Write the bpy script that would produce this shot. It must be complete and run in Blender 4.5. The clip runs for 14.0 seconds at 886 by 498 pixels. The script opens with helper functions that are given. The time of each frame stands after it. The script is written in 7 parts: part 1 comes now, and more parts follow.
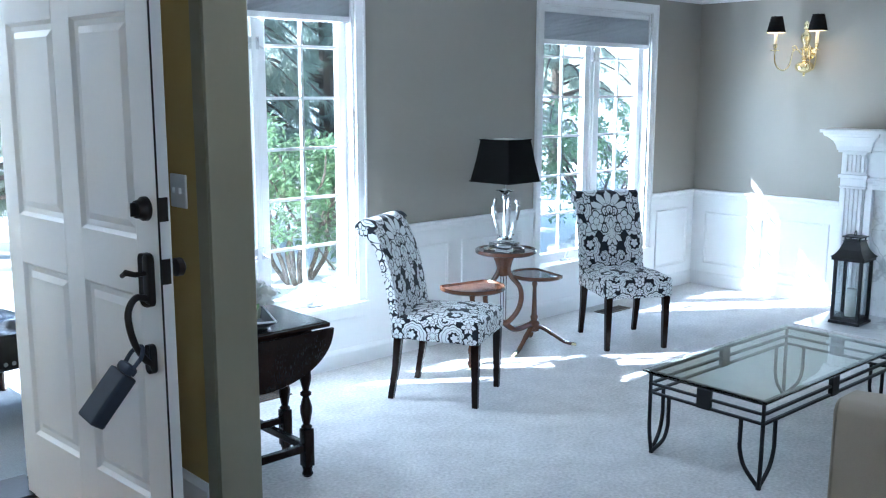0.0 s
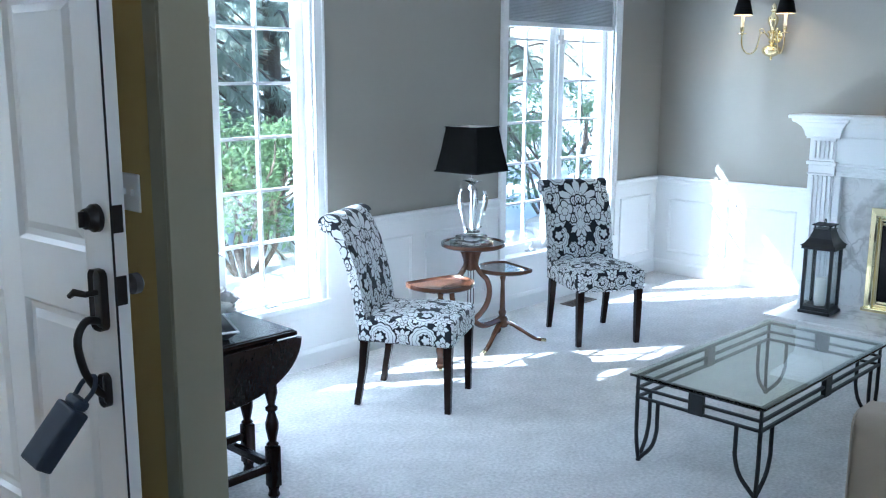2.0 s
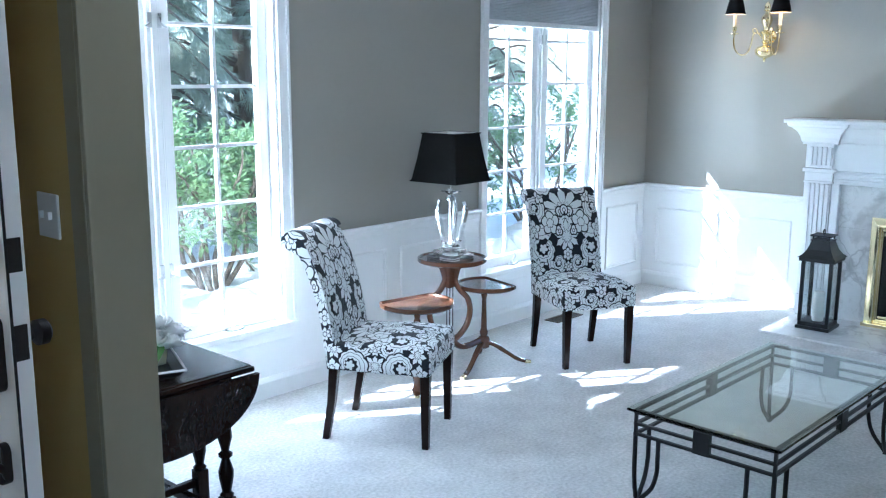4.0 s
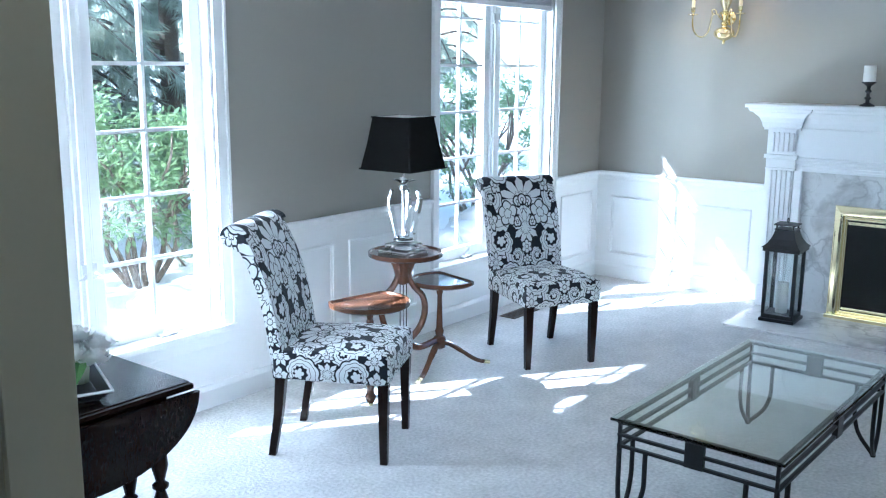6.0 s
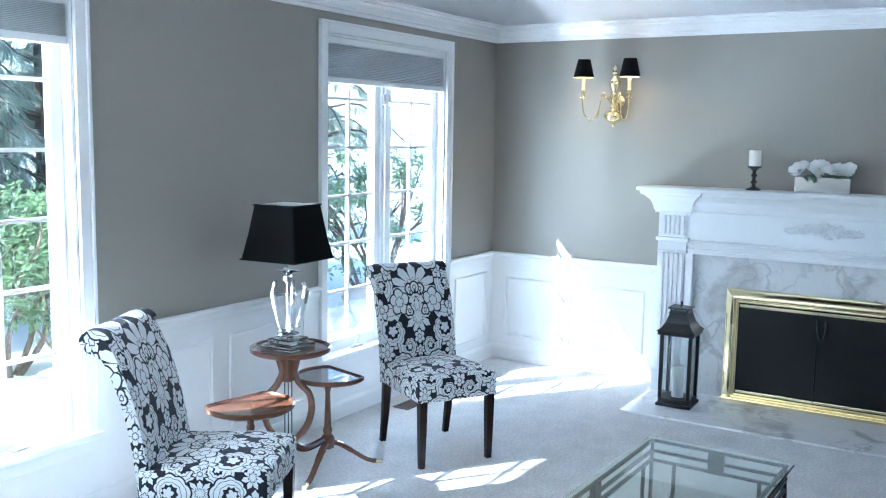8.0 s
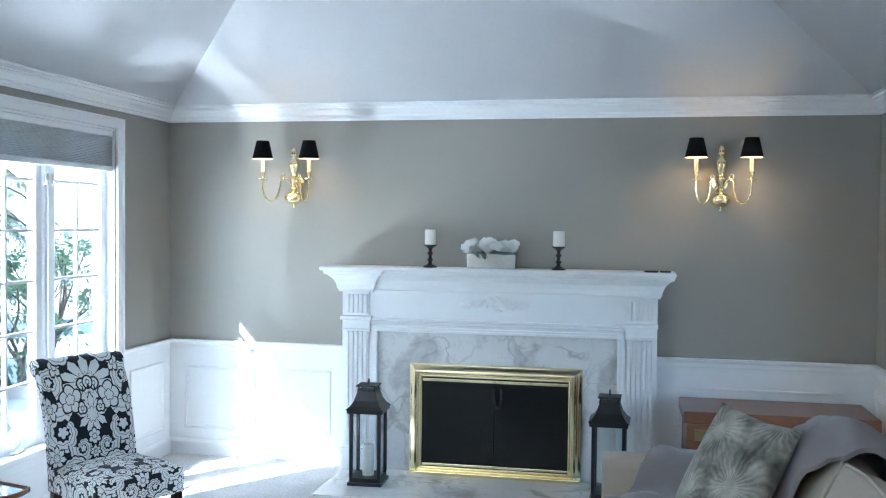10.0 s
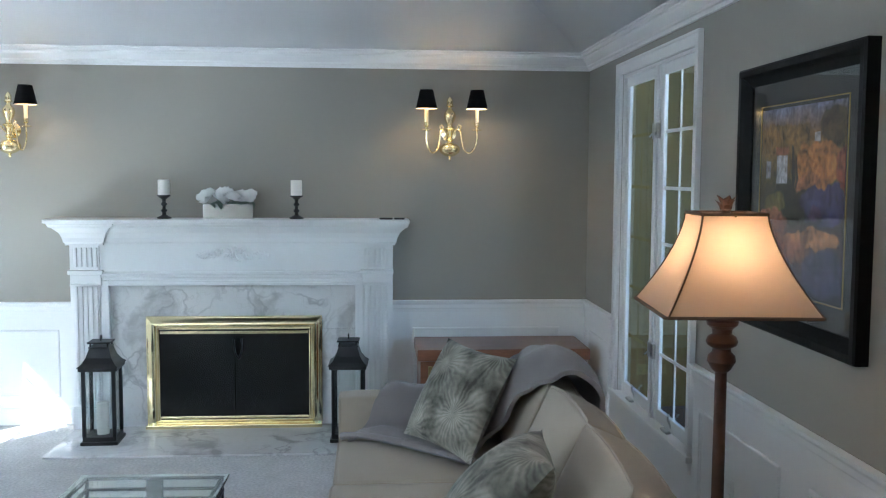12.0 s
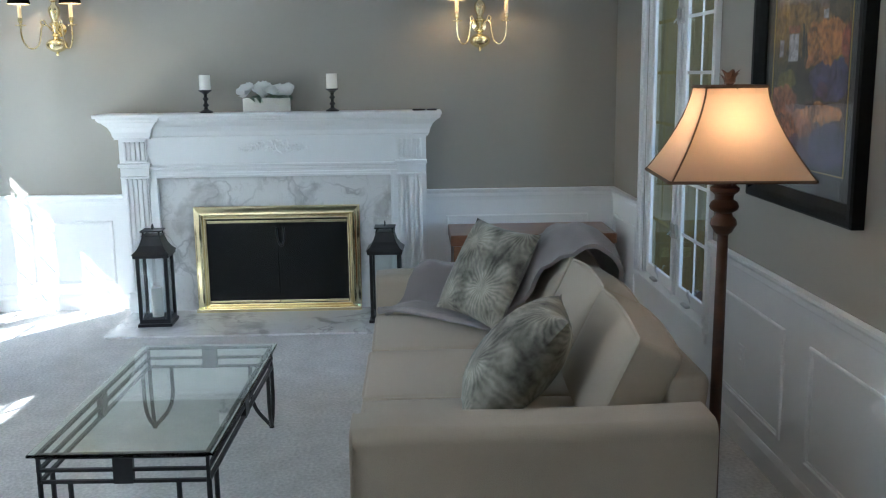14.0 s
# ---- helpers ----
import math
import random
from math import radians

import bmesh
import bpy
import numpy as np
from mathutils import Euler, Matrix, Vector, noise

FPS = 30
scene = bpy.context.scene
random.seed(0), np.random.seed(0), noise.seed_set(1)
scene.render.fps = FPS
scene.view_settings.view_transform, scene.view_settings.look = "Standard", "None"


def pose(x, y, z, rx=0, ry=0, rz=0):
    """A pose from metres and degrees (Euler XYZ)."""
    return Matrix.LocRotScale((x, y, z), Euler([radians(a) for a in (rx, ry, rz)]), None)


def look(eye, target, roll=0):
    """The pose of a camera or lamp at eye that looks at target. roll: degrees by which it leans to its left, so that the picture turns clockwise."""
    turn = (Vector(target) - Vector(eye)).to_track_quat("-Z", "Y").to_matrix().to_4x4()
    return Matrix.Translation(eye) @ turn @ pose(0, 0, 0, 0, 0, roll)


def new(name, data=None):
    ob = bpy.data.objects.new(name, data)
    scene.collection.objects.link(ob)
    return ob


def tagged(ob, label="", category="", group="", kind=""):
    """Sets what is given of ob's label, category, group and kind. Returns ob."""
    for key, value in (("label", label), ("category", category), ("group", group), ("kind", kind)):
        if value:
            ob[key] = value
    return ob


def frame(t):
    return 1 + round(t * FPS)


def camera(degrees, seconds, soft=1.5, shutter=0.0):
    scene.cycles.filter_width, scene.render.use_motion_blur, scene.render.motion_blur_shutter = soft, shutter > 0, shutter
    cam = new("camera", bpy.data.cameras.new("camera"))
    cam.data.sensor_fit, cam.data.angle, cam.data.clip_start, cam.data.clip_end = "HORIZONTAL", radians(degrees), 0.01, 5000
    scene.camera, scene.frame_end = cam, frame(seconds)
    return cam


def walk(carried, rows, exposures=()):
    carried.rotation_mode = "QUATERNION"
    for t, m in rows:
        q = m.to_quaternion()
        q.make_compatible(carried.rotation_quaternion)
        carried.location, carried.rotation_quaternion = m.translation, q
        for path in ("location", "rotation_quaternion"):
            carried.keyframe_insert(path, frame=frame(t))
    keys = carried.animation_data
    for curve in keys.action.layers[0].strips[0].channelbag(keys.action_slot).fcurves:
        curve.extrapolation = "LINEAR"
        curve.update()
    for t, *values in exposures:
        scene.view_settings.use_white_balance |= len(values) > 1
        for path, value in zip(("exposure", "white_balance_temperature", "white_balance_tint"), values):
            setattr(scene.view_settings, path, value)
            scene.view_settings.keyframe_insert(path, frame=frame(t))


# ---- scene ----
cam = camera(50.9, 14.0, 1.15)
PATH = [
    (0, (-0.237, 0.155, 1.714), (1.104, 1.601, 1.38), 0.1),
    (0.5, (-0.208, 0.225, 1.707), (1.136, 1.664, 1.352), 0.0),
    (1, (-0.184, 0.337, 1.716), (1.169, 1.763, 1.343), 0.1),
    (1.5, (-0.154, 0.433, 1.739), (1.234, 1.824, 1.367), 0.1),
    (2, (-0.12, 0.494, 1.739), (1.306, 1.846, 1.365), 0.2),
    (2.5, (-0.048, 0.562, 1.737), (1.393, 1.897, 1.366), 0.2),
    (2.7, (-0.01, 0.584, 1.743), (1.432, 1.92, 1.373), 0.1),
    (4.8, (0.299, 0.951, 1.717), (1.808, 2.212, 1.35), 0.8),
    (5, (0.321, 0.992, 1.707), (1.864, 2.211, 1.343), 0.8),
    (5.5, (0.357, 1.068, 1.693), (1.908, 2.276, 1.326), 0.7),
    (6, (0.425, 1.141, 1.682), (1.974, 2.344, 1.292), 0.5),
    (6.5, (0.522, 1.205, 1.711), (2.076, 2.402, 1.317), 0.3),
    (7, (0.581, 1.233, 1.746), (2.14, 2.426, 1.364), 0.3),
    (7.2, (0.604, 1.229, 1.754), (2.183, 2.404, 1.397), 0.4),
    (9.3, (0.678, 1.39, 1.789), (2.558, 2.07, 1.714), 0.4),
    (9.5, (0.683, 1.402, 1.79), (2.59, 2.0, 1.719), 0.5),
    (10, (0.677, 1.393, 1.748), (2.638, 1.782, 1.69), 0.6),
    (10.5, (0.657, 1.388, 1.751), (2.647, 1.583, 1.692), 0.7),
    (11, (0.657, 1.368, 1.774), (2.655, 1.401, 1.686), 0.5),
    (11.5, (0.64, 1.344, 1.748), (2.633, 1.23, 1.624), 0.5),
    (12, (0.577, 1.325, 1.737), (2.565, 1.176, 1.578), 0.3),
    (12.5, (0.461, 1.302, 1.722), (2.445, 1.146, 1.518), 0.2),
    (13, (0.357, 1.275, 1.717), (2.336, 1.127, 1.468), 0.0),
    (13.5, (0.316, 1.278, 1.699), (2.289, 1.136, 1.404), -0.2),
    (13.9, (0.332, 1.303, 1.685), (2.297, 1.215, 1.328), -0.5),
    (14, (0.313, 1.297, 1.677), (2.278, 1.233, 1.309), -0.7),
]
EXPOSURES = [(0, 2.58, 4850, 5), (2.5, 2.60, 4850, 5), (5, 2.60, 4850, 5), (7.2, 2.66, 4850, 5), (9.5, 2.72, 5000, 5), (10.5, 2.60, 5080, 5), (11.5, 2.50, 5170, 5), (12.5, 2.44, 5290, 5), (14, 2.42, 5360, 5)]
walk(cam, [(t, look(eye, target, roll)) for t, eye, target, roll in PATH], EXPOSURES)

# ---- light ----
SUN_TO = Vector((-0.78, 0.565, 0.675)).normalized()      # towards the sun
world = bpy.data.worlds.new("sky_world")
scene.world = world
world.use_nodes = True
wn = world.node_tree
sky = wn.nodes.new("ShaderNodeTexSky")
sky.sky_type, sky.sun_disc = "NISHITA", False
sky.sun_elevation = math.asin(SUN_TO.z)
sky.sun_rotation = math.atan2(SUN_TO.x, SUN_TO.y)
wn.links.new(sky.outputs[0], wn.nodes["Background"].inputs[0])
wn.nodes["Background"].inputs[1].default_value = 0.15


def lamp(name, kind, power, colour, m, **more):
    data = bpy.data.lights.new(name, kind)
    data.energy, data.color = power, colour
    if kind == "SUN":
        data.angle = more["angle"]
    elif kind == "AREA":
        data.shape, data.size, data.size_y = "RECTANGLE", more["size"], more["size_y"]
    else:
        data.shadow_soft_size = more["radius"]
    ob = new(name, data)
    ob.matrix_world = m
    return ob


lamp("sun", "SUN", 5.0, (1.0, 0.95, 0.88), look(SUN_TO * 30, (0, 0, 0)), angle=radians(0.5))

# sky light standing in the window and door openings, one lamp at each side of an opening
SKYBLUE = (0.88, 0.94, 1.0)
for x, y, tx, ty, tz, power in ((1.60, 5.36, 2.7, 3.6, 1.6, 9), (4.05, 5.36, 2.5, 3.6, 1.65, 30), (4.45, 5.36, 5.5, 3.4, 1.4, 7), (7.45, 5.36, 5.2, 3.6, 1.65, 66)):
    lamp("window_light", "AREA", power, SKYBLUE, look((x, y, 1.2), (tx, ty, tz)), size=0.7, size_y=1.7)
lamp("doorway_light", "AREA", 0.5, SKYBLUE, look((1.12, 4.15, 1.6), (-0.1, 2.2, 1.2)), size=0.35, size_y=1.8)
# hidden lamps below the sills, added for light off the sunlit paving
for x, aim, power in ((2.95, 2.15, 215), (5.6, 5.2, 34)):
    lamp("paving_bounce_fill", "AREA", power, (1.0, 0.97, 0.93), look((x, 5.95, -0.18), (aim, 4.7, 0.75)), size=1.4, size_y=0.22)
# added fill lamp out of view, brightening the foyer and living room
lamp("foyer_fill_light", "AREA", 1.7, (0.95, 0.97, 1.0), look((-1.35, -2.28, 1.5), (-0.2, 0.5, 1.6)), size=1.3, size_y=1.7)


# ---- materials ----
def mat(name, base, rough=0.5, metal=0.0, grain=0.0, scale=30.0, bump=0.0, blotch=0.0, blotch_scale=3.0, sheen=0.0, spec=0.5, coat=0.0, stretch=None):
    """A surface with fine grain (colour and relief) and broad uneven wear."""
    m = bpy.data.materials.new(name)
    m.use_nodes = True
    nt = m.node_tree
    b = nt.nodes["Principled BSDF"]
    b.inputs["Roughness"].default_value, b.inputs["Metallic"].default_value = rough, metal
    b.inputs["Specular IOR Level"].default_value = spec
    b.inputs["Sheen Weight"].default_value, b.inputs["Coat Weight"].default_value = sheen, coat
    tc = nt.nodes.new("ShaderNodeTexCoord")
    mp = nt.nodes.new("ShaderNodeMapping")
    nt.links.new(tc.outputs["Object"], mp.inputs[0])
    if stretch:
        mp.inputs["Scale"].default_value = stretch
    n1, n2 = nt.nodes.new("ShaderNodeTexNoise"), nt.nodes.new("ShaderNodeTexNoise")
    n1.inputs["Scale"].default_value, n1.inputs["Detail"].default_value = scale, 6
    n2.inputs["Scale"].default_value, n2.inputs["Detail"].default_value = blotch_scale, 3
    for n in (n1, n2):
        nt.links.new(mp.outputs[0], n.inputs["Vector"])
    def spread(n, amount):
        r = nt.nodes.new("ShaderNodeMapRange")
        r.inputs["To Min"].default_value, r.inputs["To Max"].default_value = 1 - amount, 1 + amount
        nt.links.new(n.outputs["Fac"], r.inputs["Value"])
        return r
    a, c = spread(n1, grain), spread(n2, blotch)
    mul = nt.nodes.new("ShaderNodeMath")
    mul.operation = "MULTIPLY"
    nt.links.new(a.outputs[0], mul.inputs[0])
    nt.links.new(c.outputs[0], mul.inputs[1])
    sc = nt.nodes.new("ShaderNodeVectorMath")
    sc.operation = "SCALE"
    sc.inputs[0].default_value = base
    nt.links.new(mul.outputs[0], sc.inputs["Scale"])
    nt.links.new(sc.outputs[0], b.inputs["Base Color"])
    if bump:
        bp = nt.nodes.new("ShaderNodeBump")
        bp.inputs["Strength"].default_value, bp.inputs["Distance"].default_value = bump, 0.004
        nt.links.new(n1.outputs["Fac"], bp.inputs["Height"])
        nt.links.new(bp.outputs[0], b.inputs["Normal"])
    rr = spread(n2, 0.18)
    rm = nt.nodes.new("ShaderNodeMath")
    rm.operation = "MULTIPLY"
    rm.inputs[1].default_value = rough
    nt.links.new(rr.outputs[0], rm.inputs[0])
    nt.links.new(rm.outputs[0], b.inputs["Roughness"])
    return m


def glass_mat(name, tint, rough=0.0, ior=1.45):
    m = bpy.data.materials.new(name)
    m.use_nodes = True
    b = m.node_tree.nodes["Principled BSDF"]
    b.inputs["Base Color"].default_value = (*tint, 1)
    b.inputs["Roughness"].default_value, b.inputs["IOR"].default_value = rough, ior
    b.inputs["Transmission Weight"].default_value = 1.0
    return m


def pane_mat(name, tint=(1, 1, 1), rough=0.01):
    """Thin window glass: clear, with a Fresnel gloss."""
    m = bpy.data.materials.new(name)
    m.use_nodes = True
    nt = m.node_tree
    nt.nodes.remove(nt.nodes["Principled BSDF"])
    tr, gl, mx, lw, pw = (nt.nodes.new(k) for k in ("ShaderNodeBsdfTransparent", "ShaderNodeBsdfGlossy", "ShaderNodeMixShader", "ShaderNodeLayerWeight", "ShaderNodeMath"))
    tr.inputs[0].default_value = (*tint, 1)
    gl.inputs["Roughness"].default_value = rough
    lw.inputs[0].default_value = 0.5
    # Schlick's curve for glass
    pw.operation, pw.inputs[1].default_value = "POWER", 5.0
    nt.links.new(lw.outputs["Facing"], pw.inputs[0])
    ma = nt.nodes.new("ShaderNodeMath")
    ma.operation, ma.inputs[1].default_value, ma.inputs[2].default_value = "MULTIPLY_ADD", 0.96, 0.04
    nt.links.new(pw.outputs[0], ma.inputs[0])
    nt.links.new(ma.outputs[0], mx.inputs[0])
    nt.links.new(tr.outputs[0], mx.inputs[1])
    nt.links.new(gl.outputs[0], mx.inputs[2])
    nt.links.new(mx.outputs[0], nt.nodes["Material Output"].inputs[0])
    return m


TAUPE = mat("taupe_wall_paint", (0.33, 0.31, 0.265), 0.42, grain=0.03, scale=180, bump=0.06, blotch=0.03, blotch_scale=1.2)
WHITE = mat("white_trim_paint", (0.84, 0.84, 0.83), 0.33, grain=0.015, scale=60, bump=0.02, blotch=0.025)
CEIL = mat("ceiling_paint", (0.89, 0.895, 0.90), 0.8, grain=0.03, scale=150, bump=0.1, blotch=0.02)
YELLOW = mat("yellow_foyer_paint", (0.46, 0.335, 0.12), 0.34, grain=0.03, scale=120, bump=0.08, blotch=0.05)
# cream lowered in tone: the backlit casing's shade is in the colour
SHADED_CREAM = mat("shaded_cream_casing_paint", (0.30, 0.275, 0.19), 0.4, grain=0.02, scale=70, bump=0.04, blotch=0.05)
CARPET = mat("cream_carpet", (0.575, 0.56, 0.54), 0.95, grain=0.42, scale=60, bump=1.0, blotch=0.22, blotch_scale=6, sheen=0.2, spec=0.1)
OAK = mat("oak_floor", (0.32, 0.17, 0.08), 0.35, grain=0.3, scale=24, bump=0.1, blotch=0.15, stretch=(1, 8, 1))
DARKWOOD = mat("dark_stained_wood", (0.014, 0.007, 0.0045), 0.24, grain=0.45, scale=30, bump=0.06, blotch=0.25, stretch=(6, 6, 1), spec=0.2)
MAHOGANY = mat("mahogany", (0.115, 0.048, 0.024), 0.22, grain=0.35, scale=26, bump=0.04, blotch=0.25, stretch=(5, 1, 5), coat=0.5)
IRON = mat("black_iron", (0.012, 0.012, 0.013), 0.42, metal=0.3, grain=0.25, scale=120, bump=0.25, blotch=0.2)
BLACKMETAL = mat("black_lantern_metal", (0.016, 0.016, 0.017), 0.4, metal=0.2, grain=0.2, scale=90, bump=0.15, blotch=0.25)
BRASS = mat("polished_brass", (0.90, 0.79, 0.48), 0.12, metal=1.0, grain=0.05, scale=60, blotch=0.08, blotch_scale=9)
SILVER = mat("satin_metal", (0.62, 0.62, 0.62), 0.28, metal=1.0, grain=0.06, scale=90, blotch=0.05)
BRONZE = mat("oil_rubbed_bronze", (0.035, 0.03, 0.028), 0.38, metal=0.6, grain=0.2, scale=60, bump=0.1, blotch=0.2)
WAX = mat("white_candle_wax", (0.85, 0.82, 0.75), 0.45, grain=0.02, scale=40, blotch=0.03)
PANE = pane_mat("window_glass", (0.97, 0.985, 0.98))
CLEAR = glass_mat("clear_glass", (0.93, 0.98, 0.96))
CRYSTAL = glass_mat("lamp_crystal", (0.985, 0.995, 1.0), 0.0, 1.38)
SMOKED = mat("smoked_fire_glass", (0.008, 0.008, 0.008), 0.15, grain=0.2, scale=4, blotch=0.3, spec=0.35)


def marble_mat():
    m = mat("veined_white_marble", (0.74, 0.73, 0.71), 0.14, grain=0.03, scale=40, blotch=0.05)
    nt = m.node_tree
    b = nt.nodes["Principled BSDF"]
    old = b.inputs["Base Color"].links[0].from_socket
    tc = nt.nodes.new("ShaderNodeTexCoord")
    warp = nt.nodes.new("ShaderNodeTexNoise")
    warp.inputs["Scale"].default_value, warp.inputs["Detail"].default_value = 2.3, 5
    add = nt.nodes.new("ShaderNodeMixRGB")
    add.blend_type, add.inputs[0].default_value = "ADD", 0.9
    nt.links.new(tc.outputs["Object"], warp.inputs["Vector"])
    nt.links.new(tc.outputs["Object"], add.inputs[1])
    nt.links.new(warp.outputs["Color"], add.inputs[2])
    # soft grey clouds
    cloud = nt.nodes.new("ShaderNodeTexNoise")
    cloud.inputs["Scale"].default_value, cloud.inputs["Detail"].default_value = 2.6, 5
    nt.links.new(add.outputs[0], cloud.inputs["Vector"])
    cm = nt.nodes.new("ShaderNodeMapRange")
    cm.inputs["From Min"].default_value, cm.inputs["From Max"].default_value, cm.inputs["To Max"].default_value = 0.52, 0.66, 0.8
    nt.links.new(cloud.outputs["Fac"], cm.inputs[0])
    cx = nt.nodes.new("ShaderNodeMixRGB")
    cx.inputs[2].default_value = (0.40, 0.39, 0.375, 1)
    nt.links.new(cm.outputs[0], cx.inputs[0])
    nt.links.new(old, cx.inputs[1])
    base = cx.outputs[0]
    for scale, width, colour, dark in ((3.1, 0.05, (0.36, 0.35, 0.34, 1), 0.6), (6.5, 0.03, (0.42, 0.40, 0.36, 1), 0.3)):
        v = nt.nodes.new("ShaderNodeTexVoronoi")
        v.feature = "DISTANCE_TO_EDGE"
        v.inputs["Scale"].default_value = scale
        nt.links.new(add.outputs[0], v.inputs["Vector"])
        r = nt.nodes.new("ShaderNodeMapRange")
        r.inputs["From Max"].default_value, r.inputs["To Min"].default_value, r.inputs["To Max"].default_value = width, dark, 0.0
        nt.links.new(v.outputs[0], r.inputs[0])
        part_noise = nt.nodes.new("ShaderNodeTexNoise")
        part_noise.inputs["Scale"].default_value = scale * 0.8
        nt.links.new(tc.outputs["Object"], part_noise.inputs["Vector"])
        gate = nt.nodes.new("ShaderNodeMapRange")
        gate.inputs["From Min"].default_value, gate.inputs["From Max"].default_value = 0.42, 0.62
        nt.links.new(part_noise.outputs["Fac"], gate.inputs[0])
        k = nt.nodes.new("ShaderNodeMath")
        k.operation = "MULTIPLY"
        nt.links.new(r.outputs[0], k.inputs[0])
        nt.links.new(gate.outputs[0], k.inputs[1])
        mx = nt.nodes.new("ShaderNodeMixRGB")
        mx.inputs[2].default_value = colour
        nt.links.new(k.outputs[0], mx.inputs[0])
        nt.links.new(base, mx.inputs[1])
        base = mx.outputs[0]
    nt.links.new(base, b.inputs["Base Color"])
    return m


MARBLE = marble_mat()


# ---- mesh helpers ----
def part(name, bm, material, parent=None, label="", smooth=False):
    """Links a bmesh as one mesh object, under a thing or a part."""
    me = bpy.data.meshes.new(name)
    bmesh.ops.recalc_face_normals(bm, faces=bm.faces)
    bm.to_mesh(me)
    bm.free()
    if material:
        me.materials.append(material)
    if smooth:
        for p in me.polygons:
            p.use_smooth = True
        me.set_sharp_from_angle(angle=radians(38))
    ob = new(name, me)
    if parent:
        ob.parent = parent
    if label:
        ob["label"] = label
    return ob


def thing(name, m, label, category, group="", kind=""):
    ob = new(name)
    ob.matrix_world = m
    ob.empty_display_size = 0.05
    return tagged(ob, label, category, group, kind)


def structure(name, bm, material, label="", category="", parent=None):
    ob = part(name, bm, material, parent)
    if parent is None:
        tagged(ob, label, category, kind="structure")
    return ob


def box(bm, x0, y0, z0, x1, y1, z1, bevel=0.0, seg=2, m=None):
    made = bmesh.ops.create_cube(bm, size=1.0)["verts"]
    for v in made:
        v.co = ((x0 + x1) / 2 + v.co.x * abs(x1 - x0), (y0 + y1) / 2 + v.co.y * abs(y1 - y0), (z0 + z1) / 2 + v.co.z * abs(z1 - z0))
    if m is not None:
        bmesh.ops.transform(bm, matrix=m, verts=made)
    if bevel:
        edges = {e for v in made for e in v.link_edges}
        bmesh.ops.bevel(bm, geom=list(edges), offset=bevel, segments=seg, affect="EDGES", profile=0.5)
    return bm


def boxes(*rows, bevel=0.0):
    bm = bmesh.new()
    for r in rows:
        box(bm, *r, bevel=bevel)
    return bm


def lathe(bm, profile, seg=24, m=None, power=2.0):
    """Turns (radius, height) pairs about z. power over 2 squares the round off."""
    rings = []
    for r, z in profile:
        ring = []
        for i in range(seg):
            a = 2 * math.pi * i / seg
            c, s = math.cos(a), math.sin(a)
            k = 1.0 if power == 2.0 else 1 / (abs(c) ** power + abs(s) ** power) ** (1 / power)
            ring.append(bm.verts.new((r * c * k, r * s * k, z)))
        rings.append(ring)
    for a, b in zip(rings, rings[1:]):
        for i in range(seg):
            bm.faces.new((a[i], a[(i + 1) % seg], b[(i + 1) % seg], b[i]))
    for ring, flip in ((rings[0], True), (rings[-1], False)):
        if (ring[0].co - ring[seg // 2].co).length > 1e-5:
            bm.faces.new(ring[::-1] if flip else ring)
    if m is not None:
        bmesh.ops.transform(bm, matrix=m, verts=[v for r in rings for v in r])
    return bm


def tube(bm, points, radius, seg=8, flat=1.0):
    """A round rod through points; radius: a number or one for each point."""
    pts = [Vector(p) for p in points]
    rad = radius if isinstance(radius, (list, tuple)) else [radius] * len(pts)
    up = Vector((0, 0, 1))
    rings = []
    side = None
    for i, p in enumerate(pts):
        d = (pts[min(i + 1, len(pts) - 1)] - pts[max(i - 1, 0)]).normalized()
        if side is None:
            ref = up if abs(d.z) < 0.9 else Vector((1, 0, 0))
            side = d.cross(ref).normalized()
        else:
            side = (side - d * side.dot(d)).normalized()
        other = d.cross(side)
        rings.append([bm.verts.new(p + (side * math.cos(2 * math.pi * k / seg) + other * flat * math.sin(2 * math.pi * k / seg)) * rad[i]) for k in range(seg)])
    for a, b in zip(rings, rings[1:]):
        for k in range(seg):
            bm.faces.new((a[k], a[(k + 1) % seg], b[(k + 1) % seg], b[k]))
    bm.faces.new(rings[0][::-1])
    bm.faces.new(rings[-1])
    return bm


def curve(points, n=8):
    """Catmull-Rom through points."""
    p = [Vector(q) for q in points]
    p = [2 * p[0] - p[1]] + p + [2 * p[-1] - p[-2]]
    out = []
    for i in range(1, len(p) - 2):
        for k in range(n):
            t = k / n
            a, b, c, d = p[i - 1:i + 3]
            out.append(0.5 * (2 * b + (c - a) * t + (2 * a - 5 * b + 4 * c - d) * t * t + (3 * b - a - 3 * c + d) * t ** 3))
    return out + [p[-2]]


def run(bm, profile, a, b, out, up=(0, 0, 1)):
    """Runs a moulding's profile (outward, upward) from a to b; out: the unit way out of the wall."""
    a, b, out, up = Vector(a), Vector(b), Vector(out), Vector(up)
    ra = [bm.verts.new(a + out * u + up * v) for u, v in profile]
    rb = [bm.verts.new(b + out * u + up * v) for u, v in profile]
    n = len(profile)
    for i in range(n):
        bm.faces.new((ra[i], ra[(i + 1) % n], rb[(i + 1) % n], rb[i]))
    bm.faces.new(ra[::-1])
    bm.faces.new(rb)
    return bm


